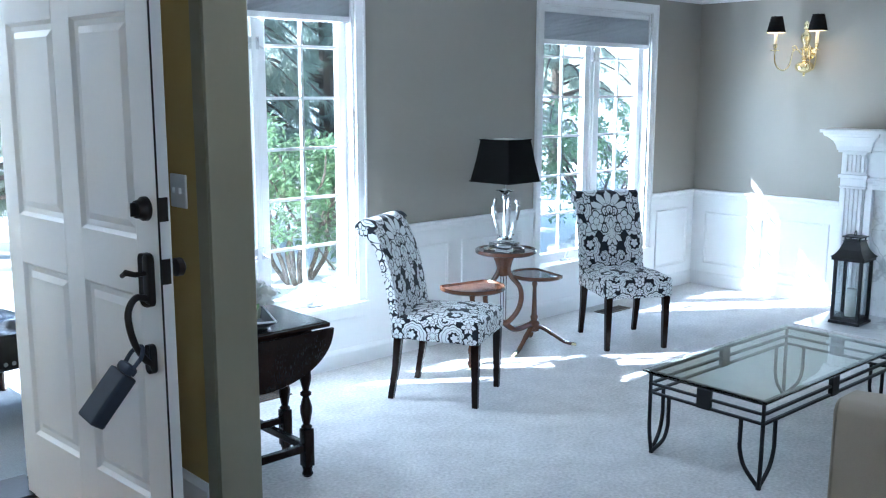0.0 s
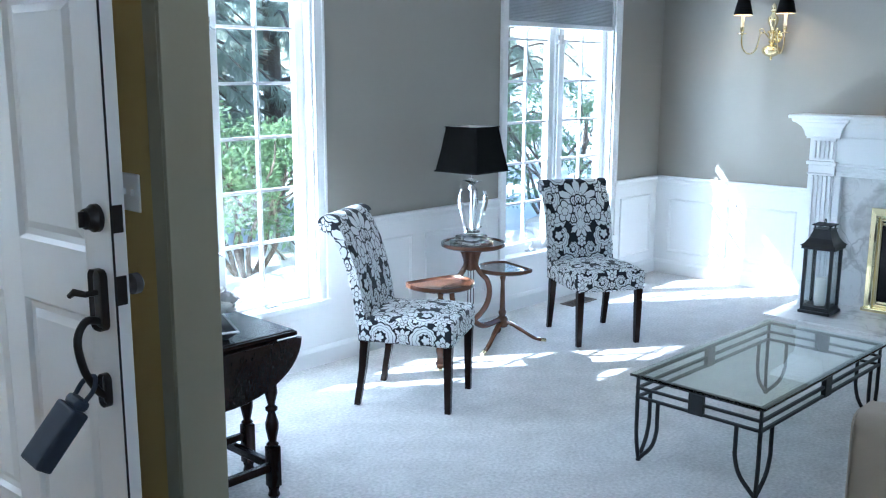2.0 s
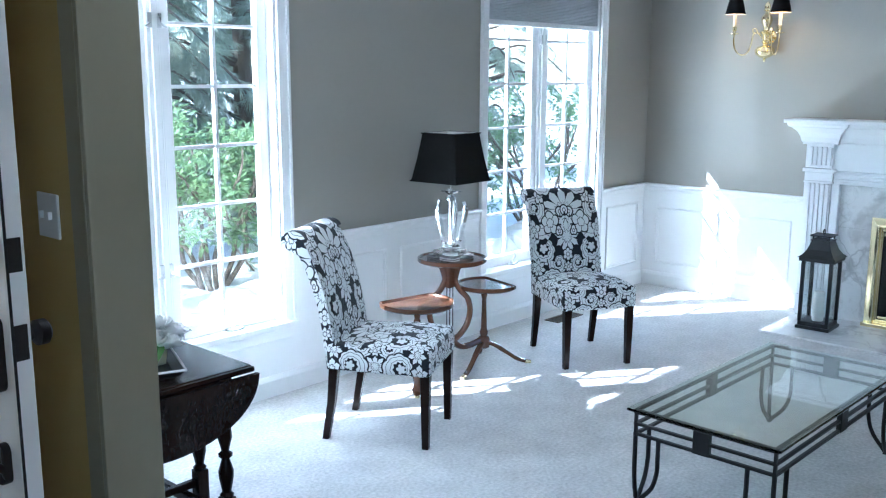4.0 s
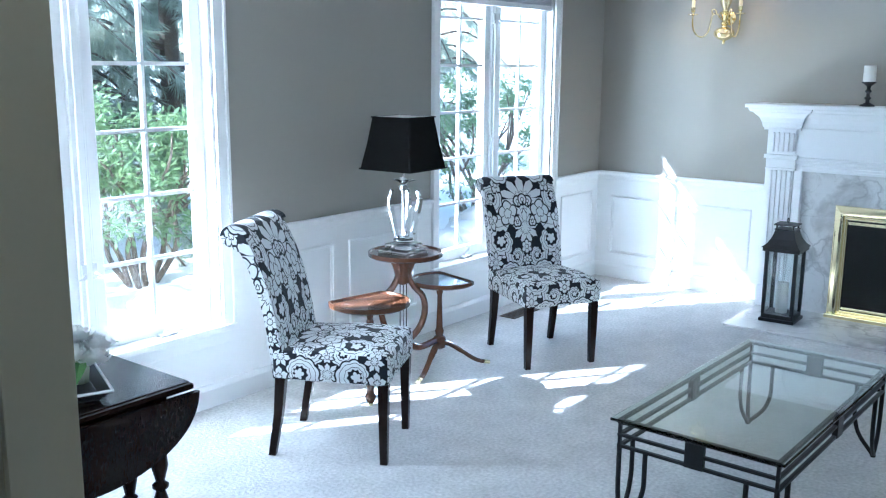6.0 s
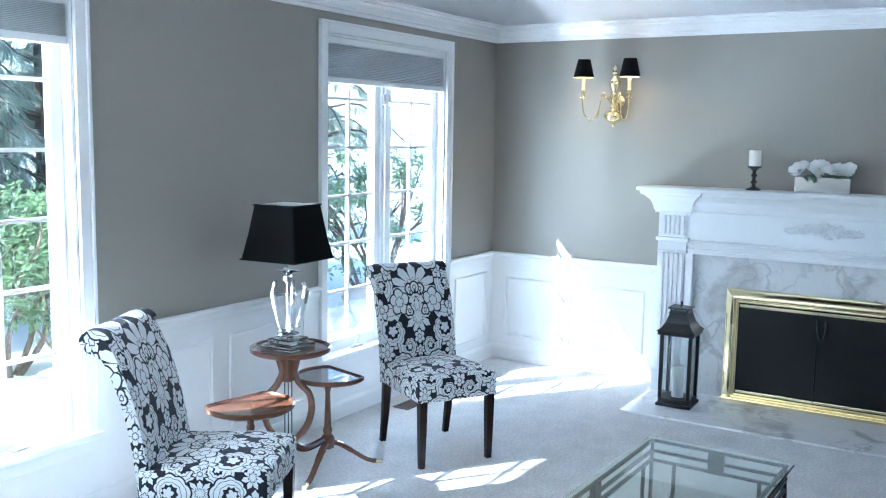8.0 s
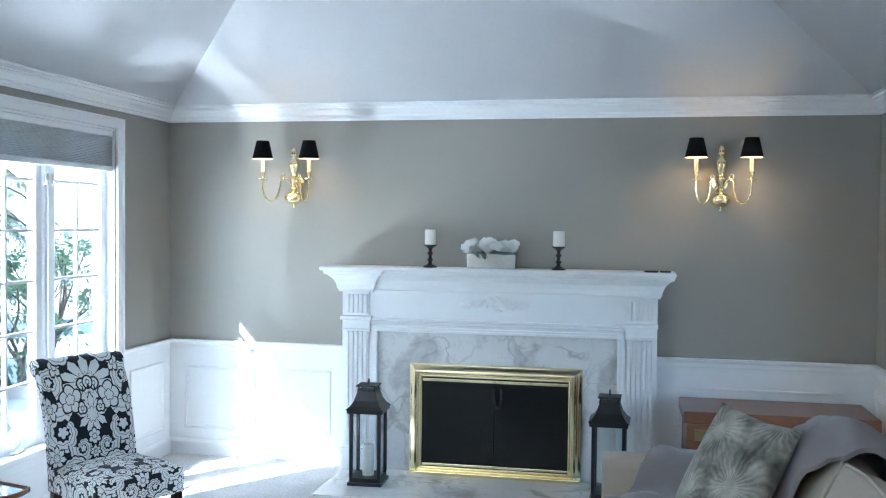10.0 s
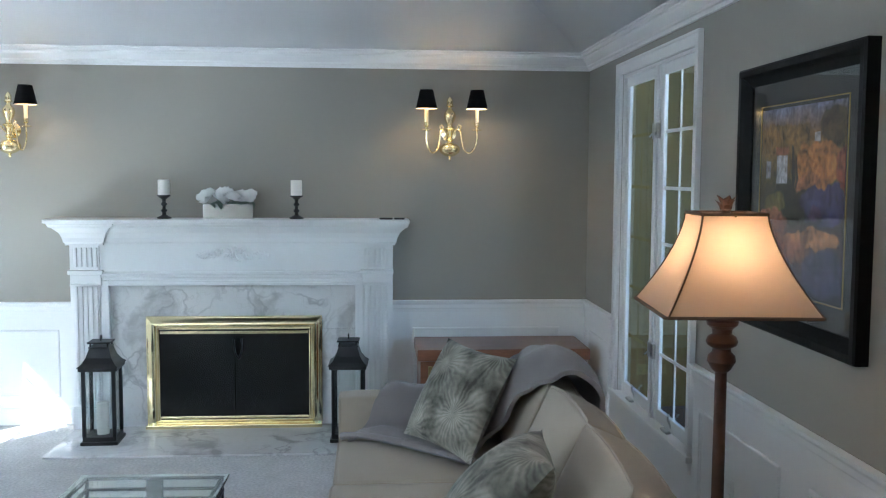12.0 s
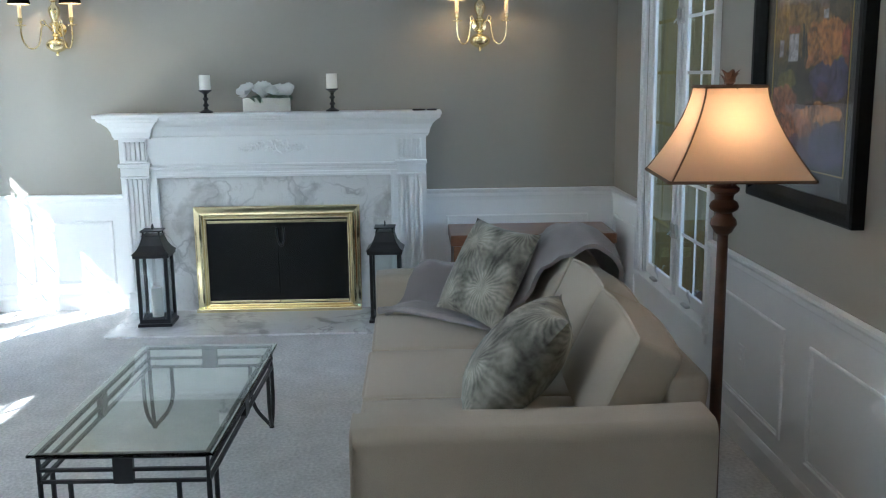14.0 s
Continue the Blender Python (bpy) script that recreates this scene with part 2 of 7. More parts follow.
# ---- the rooms ----
XE, YN, YS, XW = 7.10, 4.75, -0.192, 1.45       # living room faces
RAIL, CORN0, CORN1 = 0.855, 2.465, 2.585
FOY = 0.19                                      # foyer floor, one step up
TH = 0.16
W1 = (1.86, 3.35)
W2 = (4.94, 6.42)
W3 = (4.82, 6.27)
WB, WT = 0.40, 2.345                             # clear opening
CAS = 0.066


def wall_x(name, y0, y1, x0, x1, z0, z1, holes, material, label):
    """A wall along x between y0 and y1, with openings (xa, xb, za, zb)."""
    bm = bmesh.new()
    x = x0
    for xa, xb, za, zb in sorted(holes):
        box(bm, x, y0, z0, xa, y1, z1)
        if za > z0:
            box(bm, xa, y0, z0, xb, y1, za)
        if zb < z1:
            box(bm, xa, y0, zb, xb, y1, z1)
        x = xb
    box(bm, x, y0, z0, x1, y1, z1)
    bmesh.ops.remove_doubles(bm, verts=bm.verts, dist=1e-4)
    return structure(name, bm, material, label, "wall")


def hole(w):
    return (w[0] + CAS, w[1] - CAS, WB, WT)


wall_x("wall_north", YN, YN + TH, XW - 0.13, XE + TH, -0.3, 3.72, [hole(W1), hole(W2)], TAUPE, "taupe painted wall with two tall casement windows")
wall_x("wall_south", YS - 0.05, YS, XW - 0.13, XE + TH, -0.3, 3.72, [hole(W3)], TAUPE, "taupe painted wall above white panelled wainscot")
structure("wall_east", boxes((XE, YS, -0.3, XE + TH, YN, 3.72)), TAUPE, "taupe painted fireplace wall", "wall")
# wall between foyer and living room: a stub on each side of the wide opening
structure("wall_west", boxes((XW - 0.13, 2.983, -0.3, XW, YN, 3.72), (XW - 0.13, YS, -0.3, XW, 0.638, 3.72), (XW - 0.13, 0.638, 2.36, XW, 2.983, 3.72)), TAUPE, "wall with a wide cased opening to the foyer", "wall")
structure("floor", boxes((XW - 0.13, YS - 0.1, -0.12, XE + 0.1, YN + 0.1, 0.0)), CARPET, "cream cut-pile wall-to-wall carpet with brush marks", "carpet")

# hipped ceiling: four slopes up to a flat
bm = bmesh.new()
s, top = 0.64, 3.45
ceil0 = CORN1 - 0.058                            # the slopes meet the cornice's outer edge
run_in = (top - ceil0) / s
lo = [bm.verts.new(p) for p in ((XW, YS, ceil0), (XE, YS, ceil0), (XE, YN, ceil0), (XW, YN, ceil0))]
hi = [bm.verts.new(p) for p in ((XW + run_in, YS + run_in, top), (XE - run_in, YS + run_in, top), (XE - run_in, YN - run_in, top), (XW + run_in, YN - run_in, top))]
for i in range(4):
    bm.faces.new((lo[i], lo[(i + 1) % 4], hi[(i + 1) % 4], hi[i]))
bm.faces.new(hi)
bmesh.ops.solidify(bm, geom=bm.faces[:], thickness=0.1)
ceiling = structure("ceiling", bm, CEIL, "white hipped tray ceiling with sloping sides", "ceiling")

# cornice, in steps
CORN = [(0.0, 0.0), (0.016, 0.0), (0.016, 0.02), (0.028, 0.024), (0.028, 0.036), (0.04, 0.05), (0.058, 0.066), (0.064, 0.078), (0.064, 0.084), (0.082, 0.087), (0.082, 0.106), (0.092, 0.11), (0.092, 0.118), (0.0, 0.12)]
bm = bmesh.new()
run(bm, CORN, (XE, YS, CORN0), (XE, YN, CORN0), (-1, 0, 0))
run(bm, CORN, (XW, YN, CORN0), (XE, YN, CORN0), (0, -1, 0))
run(bm, CORN, (XW, YS, CORN0), (XE, YS, CORN0), (0, 1, 0))
run(bm, CORN, (XW, YS, CORN0), (XW, YN, CORN0), (1, 0, 0))
structure("trim_cornice", bm, WHITE, "white stepped crown moulding", "cornice")

# wainscot: white board, chair rail, baseboard, panel mouldings
RAILP = [(0.0, -0.085), (0.012, -0.085), (0.014, -0.062), (0.018, -0.056), (0.018, -0.032), (0.03, -0.02), (0.038, -0.012), (0.038, 0.0), (0.0, 0.0)]
BASEP = [(0.0, 0.0), (0.018, 0.0), (0.018, 0.09), (0.012, 0.105), (0.006, 0.115), (0.0, 0.115)]


def wains(name, a, b, out):
    """Wainscot board from a to b (plan), standing off the wall."""
    a, b, out = Vector((*a, 0)), Vector((*b, 0)), Vector((*out, 0))
    bm = bmesh.new()
    run(bm, [(0, 0.0), (0.006, 0.0), (0.006, RAIL - 0.02), (0, RAIL - 0.02)], a, b, out)
    board = structure(name, bm, WHITE, "white panelled wainscot below a chair rail", "wainscot")
    bm = bmesh.new()
    run(bm, RAILP, a + Vector((0, 0, RAIL)), b + Vector((0, 0, RAIL)), out)
    structure("chair_rail", bm, WHITE, parent=board)
    bm = bmesh.new()
    run(bm, BASEP, a + out * 0.006, b + out * 0.006, out)
    structure("baseboard", bm, WHITE, parent=board)
    return board


MOULD = [(0.006, 0.0), (0.014, 0.0), (0.018, 0.006), (0.018, 0.014), (0.011, 0.018), (0.011, 0.026), (0.006, 0.028)]


def moulded(parent, a, b, z0, z1, out):
    """A rectangle of panel moulding on a wall, mitred."""
    a, b, out = Vector((*a, 0)), Vector((*b, 0)), Vector((*out, 0))
    along = (b - a).normalized()
    rings = []
    bm = bmesh.new()
    for corner, dx, dz in ((a + Vector((0, 0, z0)), 1, 1), (b + Vector((0, 0, z0)), -1, 1), (b + Vector((0, 0, z1)), -1, -1), (a + Vector((0, 0, z1)), 1, -1)):
        rings.append([bm.verts.new(corner + along * dx * v + Vector((0, 0, dz * v)) + out * u) for u, v in MOULD])
    n = len(MOULD)
    for r, q in zip(rings, rings[1:] + rings[:1]):
        for i in range(n - 1):
            bm.faces.new((r[i], r[i + 1], q[i + 1], q[i]))
    return structure("panel_moulding", bm, WHITE, parent=parent)


w = wains("wainscot_north_west", (XW, YN), (W1[0], YN), (0, -1))
w = wains("wainscot_north", (W1[1], YN), (W2[0], YN), (0, -1))
moulded(w, (3.56, YN), (4.07, YN), 0.19, 0.70, (0, -1))
moulded(w, (4.19, YN), (4.80, YN), 0.19, 0.70, (0, -1))
w = wains("wainscot_north_east", (W2[1], YN), (XE, YN), (0, -1))
moulded(w, (W2[1] + 0.1, YN), (XE - 0.1, YN), 0.19, 0.70, (0, -1))
w = wains("wainscot_east", (XE, 3.34), (XE, YN), (-1, 0))
moulded(w, (XE, 3.48), (XE, 4.62), 0.19, 0.66, (-1, 0))
w = wains("wainscot_east_south", (XE, YS), (XE, 1.19), (-1, 0))
moulded(w, (XE, 0.0), (XE, 1.05), 0.19, 0.66, (-1, 0))
w = wains("wainscot_south_east", (W3[1], YS), (XE, YS), (0, 1))
moulded(w, (W3[1] + 0.1, YS), (XE - 0.1, YS), 0.19, 0.66, (0, 1))
w = wains("wainscot_south", (XW, YS), (W3[0], YS), (0, 1))
moulded(w, (3.86, YS), (4.72, YS), 0.19, 0.66, (0, 1))
moulded(w, (2.80, YS), (3.62, YS), 0.19, 0.66, (0, 1))
moulded(w, (1.75, YS), (2.56, YS), 0.19, 0.66, (0, 1))
w = wains("wainscot_west", (XW, 3.06), (XW, YN), (1, 0))
# boards under the three windows
for name, wd, y, o in (("wainscot_under_window", W1, YN, -1), ("wainscot_under_window", W2, YN, -1), ("wainscot_under_window", W3, YS, 1)):
    bm = bmesh.new()
    run(bm, [(0, 0.0), (0.006, 0.0), (0.006, WB - 0.02), (0, WB - 0.02)], (wd[0], y, 0), (wd[1], y, 0), (0, o, 0))
    b = structure(name, bm, WHITE, "plain white board below a window", "wainscot")
    bm = bmesh.new()
    run(bm, BASEP, (wd[0], y + o * 0.006, 0), (wd[1], y + o * 0.006, 0), (0, o, 0))
    structure("baseboard", bm, WHITE, parent=b)


# ---- windows ----
def window(name, wd, y, o):
    """A pair of casements with muntins in a cased opening. o: the way into the room along y."""
    x0, x1 = wd
    win = tagged(new(name), "white wooden casement pair with divided panes", "window", kind="structure")
    a, b = x0 + CAS, x1 - CAS
    q = 0.042 if o > 0 else 0.0                     # the south sashes sit nearer the room
    # casing with a raised outer bead
    bm = bmesh.new()
    for row in ((x0, WB - 0.03, a, WT + CAS), (b, WB - 0.03, x1, WT + CAS), (a, WT, b, WT + CAS)):
        box(bm, row[0], y, row[1], row[2], y + o * 0.02, row[3], bevel=0.003)
    for row in ((x0 - 0.004, WB - 0.03, x0 + 0.012, WT + CAS + 0.004), (x1 - 0.012, WB - 0.03, x1 + 0.004, WT + CAS + 0.004), (x0 + 0.012, WT + CAS - 0.012, x1 - 0.012, WT + CAS + 0.004)):
        box(bm, row[0], y + o * 0.001, row[1], row[2], y + o * 0.03, row[3], bevel=0.003)
    structure("window_casing", bm, WHITE, parent=win)
    # sill and apron
    bm = bmesh.new()
    box(bm, x0 - 0.01, y - o * 0.12, WB - 0.03, x1 + 0.01, y + o * 0.04, WB + 0.005, bevel=0.006)
    structure("window_sill", bm, WHITE, parent=win)
    bm = bmesh.new()
    box(bm, x0 + 0.01, y + o * 0.005, WB - 0.09, x1 - 0.01, y + o * 0.022, WB - 0.031, bevel=0.004)
    structure("window_apron", bm, WHITE, parent=win)
    # jamb lining
    bm = bmesh.new()
    d = y - o * (TH if o < 0 else 0.045)
    t = 0.016
    for row in ((a, WB, a + t, WT), (b - t, WB, b, WT), (a + t, WT - t, b - t, WT)):
        box(bm, row[0], y - o * 0.002, row[1], row[2], d, row[3])
    for row in ((a + t, WB, a + t + 0.014, WT - t), (b - t - 0.014, WB, b - t, WT - t)):
        box(bm, row[0], y - o * (0.07 - q), row[1], row[2], y - o * (0.085 - q), row[3])
    structure("window_jamb", bm, WHITE, parent=win)
    mid, hm = (a + b) / 2, 0.036
    bm = bmesh.new()
    box(bm, mid - hm, y - o * (0.045 - q * 0.7), WB + 0.005, mid + hm, d, WT - t, bevel=0.003)
    box(bm, mid - hm * 0.45, y - o * (0.03 - q * 0.7), WB, mid + hm * 0.45, y - o * (0.044 - q * 0.7), WT - t, bevel=0.003)
    structure("window_mullion", bm, WHITE, parent=win)
    g0, g1 = y - o * (0.062 - q), y - o * ((0.108 if o < 0 else 0.084) - q)          # sash thickness
    for xa, xb, lock in ((a + t, mid - hm, 1), (mid + hm, b - t, -1)):
        st = 0.058
        bm = bmesh.new()
        za, zb = WB + 0.006, WT - t
        for row in ((xa, za, xa + st, zb), (xb - st, za, xb, zb), (xa + st, za, xb - st, za + st + 0.012), (xa + st, zb - st, xb - st, zb)):
            box(bm, row[0], g0, row[1], row[2], g1, row[3], bevel=0.005)
        sash = structure("sash", bm, WHITE, parent=win)
        gx0, gx1, gz0, gz1 = xa + st, xb - st, za + st + 0.012, zb - st
        bm = bmesh.new()
        mw = 0.009
        cx = (gx0 + gx1) / 2
        inset = 0.012 if o < 0 else 0.007
        box(bm, cx - mw * (1 if o < 0 else 0.6), g0 - o * inset, gz0, cx + mw * (1 if o < 0 else 0.6), g1 + o * inset, gz1)
        for k in range(1, 6):
            z = gz0 + (gz1 - gz0) * k / 6
            box(bm, gx0, g0 - o * (inset + 0.0015), z - mw, gx1, g1 + o * (inset + 0.0015), z + mw)
        if o < 0 or lock > 0:
            structure("muntin", bm, WHITE, parent=sash)
        else:
            bm.free()
        gm = (g0 + g1) / 2
        for i in range(2):
            for k in range(6):
                px0, px1 = (gx0, cx - mw) if i == 0 else (cx + mw, gx1)
                z0, z1 = gz0 + (gz1 - gz0) * k / 6 + (mw if k else 0), gz0 + (gz1 - gz0) * (k + 1) / 6 - (mw if k < 5 else 0)
                pane = structure("pane", boxes((px0, gm - 0.0015, z0, px1, gm + 0.0015, z1)), PANE, parent=sash)
                pane.visible_shadow = False
        # crank at the foot
        bm = bmesh.new()
        kx = (xa + xb) / 2 + 0.03
        box(bm, kx - 0.05, y - o * (0.012 - q * 0.7), WB + 0.0055, kx + 0.05, y - o * (0.052 - q * 0.9), WB + 0.022, bevel=0.008)
        tube(bm, curve([(kx - 0.02, y - o * 0.03, WB + 0.02), (kx - 0.01, y - o * 0.02, WB + 0.05), (kx + 0.0, y - o * 0.01, WB + 0.075), (kx - 0.02, y - o * 0.005, WB + 0.1)]), [0.008] * 16 + [0.006] * 8 + [0.009])
        structure("crank", bm, SILVER, parent=win)["label"] = "small metal casement crank"
        for z in (0.78, 1.98):
            bm = bmesh.new()
            lx = mid - lock * (hm - 0.012)
            pw, ph = (0.026, 0.041) if o > 0 else (0.013, 0.035)
            box(bm, lx - pw, y - o * (0.03 - q * 0.7), z - ph, lx + pw, y - o * (0.047 - q * 0.7), z + ph, bevel=0.003)
            yl = y + o * q * 0.7
            tube(bm, [(lx, yl - o * 0.028, z - 0.01), (lx - lock * 0.02, yl - o * 0.02, z - 0.025), (lx - lock * 0.032, yl - o * 0.02, z - 0.03)], 0.005)
            structure("sash_lock", bm, SILVER, parent=win)["label"] = "metal sash lock"
    return win


window("window_1", W1, YN, -1)
window("window_2", W2, YN, -1)
window("window_3", W3, YS, 1)

BLIND = mat("grey_pleated_shade", (0.58, 0.59, 0.59), 0.85, grain=0.05, scale=200, bump=0.1, blotch=0.04)


def see_through(m, tint, share):
    """Lets part of the light through a cloth or leaf."""
    nt = m.node_tree
    t = nt.nodes.new("ShaderNodeBsdfTranslucent")
    t.inputs[0].default_value = (*tint, 1)
    mx = nt.nodes.new("ShaderNodeMixShader")
    mx.inputs[0].default_value = share
    nt.links.new(nt.nodes["Principled BSDF"].outputs[0], mx.inputs[1])
    nt.links.new(t.outputs[0], mx.inputs[2])
    nt.links.new(mx.outputs[0], nt.nodes["Material Output"].inputs[0])
    return m


see_through(BLIND, (0.62, 0.64, 0.65), 0.3)


def blind(wd, foot):
    b = thing("cellular_blind", pose((wd[0] + wd[1]) / 2, YN + 0.02, 0), "grey pleated cellular shade drawn partly down in a window", "window blind", "window blinds")
    half = (wd[1] - wd[0]) / 2 - CAS - 0.02
    bm = bmesh.new()
    box(bm, -half, -0.012, WT - 0.055, half, 0.03, WT - 0.018, bevel=0.004)
    part("headrail", bm, WHITE, b)
    bm = bmesh.new()
    z, n = foot + 0.035, 19
    step = (WT - 0.055 - z) / n
    prof = []
    for k in range(n):
        prof += [(0.0, z + step * k), (-0.011, z + step * (k + 0.5))]
    prof.append((0.0, WT - 0.055))
    back = [(0.022 - y, zz) for y, zz in reversed(prof)]
    run(bm, [(y, zz) for y, zz in prof + back], (-half, 0, 0), (half, 0, 0), (0, 1, 0))
    part("pleats", bm, BLIND, b)
    bm = bmesh.new()
    box(bm, -half, -0.012, foot, half, 0.026, foot + 0.035, bevel=0.004)
    part("bottom_rail", bm, WHITE, b)


blind(W1, 2.12)
blind(W2, 2.06)


# ---- foyer ----
XF = XW - 0.13
structure("foyer_floor", boxes((-2.2, -2.2, FOY - 0.5, XF + 0.13, 3.66, FOY)), OAK, "oak strip floor of the foyer, one step up", "wood floor")
structure("foyer_ceiling", boxes((-2.2, -2.2, 2.70, XF, 3.9, 2.82)), CEIL, "plain white foyer ceiling", "ceiling")
# the opening in the south wall is added to hold the fill lamp
wall_x("wall_foyer_south", -2.36, -2.2, -2.2, XF, 0, 2.72, [(-2.05, -0.65, 0.6, 2.4)], YELLOW, "yellow painted foyer wall with an added opening out of view")
structure("wall_foyer_west", boxes((-2.36, -2.36, 0, -2.2, 3.9, 2.72)), YELLOW, "yellow painted foyer wall", "wall")
structure("wall_foyer_east", boxes((XF - 0.006, 3.038, FOY, XF, 3.66, 2.70), (XF, -2.2, FOY, XF + 0.13, YS - TH, 2.7)), YELLOW, "mustard yellow painted foyer wall with soft gloss", "wall")
wall_x("wall_foyer_north", 3.66, 3.82, -2.2, XF, 0, 2.72, [(-0.04, 0.93, FOY - 0.01, 2.28)], YELLOW, "foyer wall with the front doorway")
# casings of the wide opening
# north casing carries its shade in the paint; the lit south one is white
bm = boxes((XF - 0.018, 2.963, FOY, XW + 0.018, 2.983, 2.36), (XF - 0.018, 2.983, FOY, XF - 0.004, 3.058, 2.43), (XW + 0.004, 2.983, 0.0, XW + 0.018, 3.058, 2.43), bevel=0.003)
structure("trim_opening_north", bm, SHADED_CREAM, "cream painted opening casing, darkened for its shade", "casing")
bm = boxes((XF - 0.018, 0.638, FOY, XW + 0.018, 0.658, 2.36), (XF - 0.018, 0.563, FOY, XF, 0.638, 2.43), (XW, 0.563, 0.0, XW + 0.018, 0.638, 2.43), bevel=0.003)
structure("trim_opening_south", bm, WHITE, "white painted opening casing", "casing")
structure("trim_opening_head", boxes((XF - 0.018, 0.658, 2.34, XW + 0.018, 2.963, 2.36)), WHITE, "white painted opening head casing", "casing")
structure("step_riser", boxes((XF + 0.131, 0.658, 0.0, XF + 0.145, 2.963, FOY - 0.02)), WHITE, "white riser of the step down to the living room", "step")
bm = bmesh.new()
run(bm, BASEP, (XF - 0.006, 3.058, FOY), (XF - 0.006, 3.66, FOY), (-1, 0, 0))
structure("baseboard_foyer", bm, WHITE, "white baseboard", "baseboard")
bm = boxes((-0.04, 3.64, FOY, -0.02, 3.84, 2.28), (0.93, 3.64, FOY, 0.95, 3.84, 2.28), (-0.02, 3.64, 2.26, 0.93, 3.84, 2.28), (-0.12, 3.64, FOY, -0.04, 3.66, 2.36), (0.95, 3.64, FOY, 1.03, 3.66, 2.36), (-0.04, 3.64, 2.28, 0.95, 3.66, 2.36))
structure("trim_front_doorway", bm, WHITE, "white front door frame", "door frame")
structure("threshold", boxes((-0.02, 3.64, FOY, 0.93, 3.86, FOY + 0.018), bevel=0.004), BRONZE, "dark metal door threshold", "threshold")
# switch plate
sw = thing("light_switch", pose(XF - 0.006, 3.20, 1.365), "white double switch plate on a yellow wall", "light switch")
bm = bmesh.new()
box(bm, -0.008, -0.058, -0.06, 0, 0.058, 0.06, bevel=0.004)
part("plate", bm, WHITE, sw)
for y in (-0.024, 0.024):
    bm = bmesh.new()
    box(bm, -0.02, y - 0.005, -0.008, -0.008, y + 0.005, 0.012, bevel=0.002)
    part("toggle", bm, WHITE, sw)

# front door, swung in
DW, DH = 0.987, 2.06
hinge, latch = Vector((0.935, 3.64)), Vector((1.005, 2.64))
ang = math.degrees(math.atan2(latch.y - hinge.y, latch.x - hinge.x))
door = tagged(new("door_1"), "white six-panel front door standing open with a key box on its handle", "door", kind="structure")
door.matrix_world = pose(hinge.x, hinge.y, FOY + 0.012, 0, 0, ang)
T = 0.044
# leaf of stiles and rails round recessed panels; local x runs from hinge to latch, outer face at -y
cols = [(-0.06, 0.042), (0.392, 0.516), (0.866, DW)]
rows = [(0.0, 0.258), (0.908, 1.078), (1.738, 1.82), (1.96, DH)]
bm = bmesh.new()
for a, b in cols:
    box(bm, a, -T, 0, b, 0, DH, bevel=0.002)
for (a, b) in ((0.042, 0.392), (0.516, 0.866)):
    for c, d in rows:
        box(bm, a, -T, c, b, 0, d)
part("leaf", bm, WHITE, door)
for a, b in ((0.042, 0.392), (0.516, 0.866)):
    for c, d in ((0.258, 0.908), (1.078, 1.738), (1.82, 1.96)):
        bm = bmesh.new()
        f0 = [bm.verts.new((x, -T + 0.0, z)) for x, z in ((a, c), (b, c), (b, d), (a, d))]
        loops = [f0]
        for inset, depth in ((0.012, 0.012), (0.03, 0.015), (0.052, 0.006)):
            loops.append([bm.verts.new((x, -T + depth, z)) for x, z in ((a + inset, c + inset), (b - inset, c + inset), (b - inset, d - inset), (a + inset, d - inset))])
        for p, q in zip(loops, loops[1:]):
            for i in range(4):
                bm.faces.new((p[i], p[(i + 1) % 4], q[(i + 1) % 4], q[i]))
        bm.faces.new(loops[-1])
        back = [bm.verts.new((x, -0.012, z)) for x, z in ((a, c), (b, c), (b, d), (a, d))]
        bm.faces.new(back)
        for i in range(4):
            bm.faces.new((f0[i], f0[(i + 1) % 4], back[(i + 1) % 4], back[i]))
        part("panel", bm, WHITE, door)
# deadbolt, handle set, edge plates
bm = bmesh.new()
lathe(bm, [(0.0, 0.0), (0.036, 0.0), (0.036, 0.012), (0.028, 0.022), (0.026, 0.034), (0.0, 0.036)], 20, pose(0.93, -T, 1.175, 90))
box(bm, 0.927, -T - 0.05, 1.155, 0.933, -T - 0.034, 1.195, bevel=0.002)
part("deadbolt", bm, BRONZE, door, "dark bronze deadbolt rose", smooth=True)
bm = bmesh.new()
box(bm, 0.90, -T - 0.014, 0.885, 0.96, -T, 1.045, bevel=0.02, seg=4)
box(bm, 0.91, -T - 0.012, 0.68, 0.95, -T, 0.77, bevel=0.018, seg=4)
tube(bm, curve([(0.93, -T - 0.01, 0.91), (0.93, -T - 0.05, 0.915), (0.93, -T - 0.075, 0.87), (0.93, -T - 0.062, 0.79), (0.93, -T - 0.03, 0.73), (0.93, -T - 0.008, 0.71)]), 0.0105, 10)
tube(bm, [(0.93, -T - 0.01, 0.985), (0.93, -T - 0.045, 0.985), (0.905, -T - 0.062, 0.99), (0.888, -T - 0.066, 0.978)], [0.008, 0.008, 0.010, 0.007])
part("handle_set", bm, BRONZE, door, "dark bronze grip handle with thumb latch", smooth=True)
bm = boxes((DW - 0.001, -T + 0.008, 1.14, DW + 0.002, -0.008, 1.21), (DW - 0.001, -T + 0.008, 0.955, DW + 0.002, -0.008, 1.03))
part("edge_plate", bm, BRONZE, door)
bm = bmesh.new()
lathe(bm, [(0.012, 0), (0.014, 0.03), (0.028, 0.04), (0.028, 0.06), (0.018, 0.068), (0, 0.069)], 18, pose(0.93, 0, 0.99, -90))
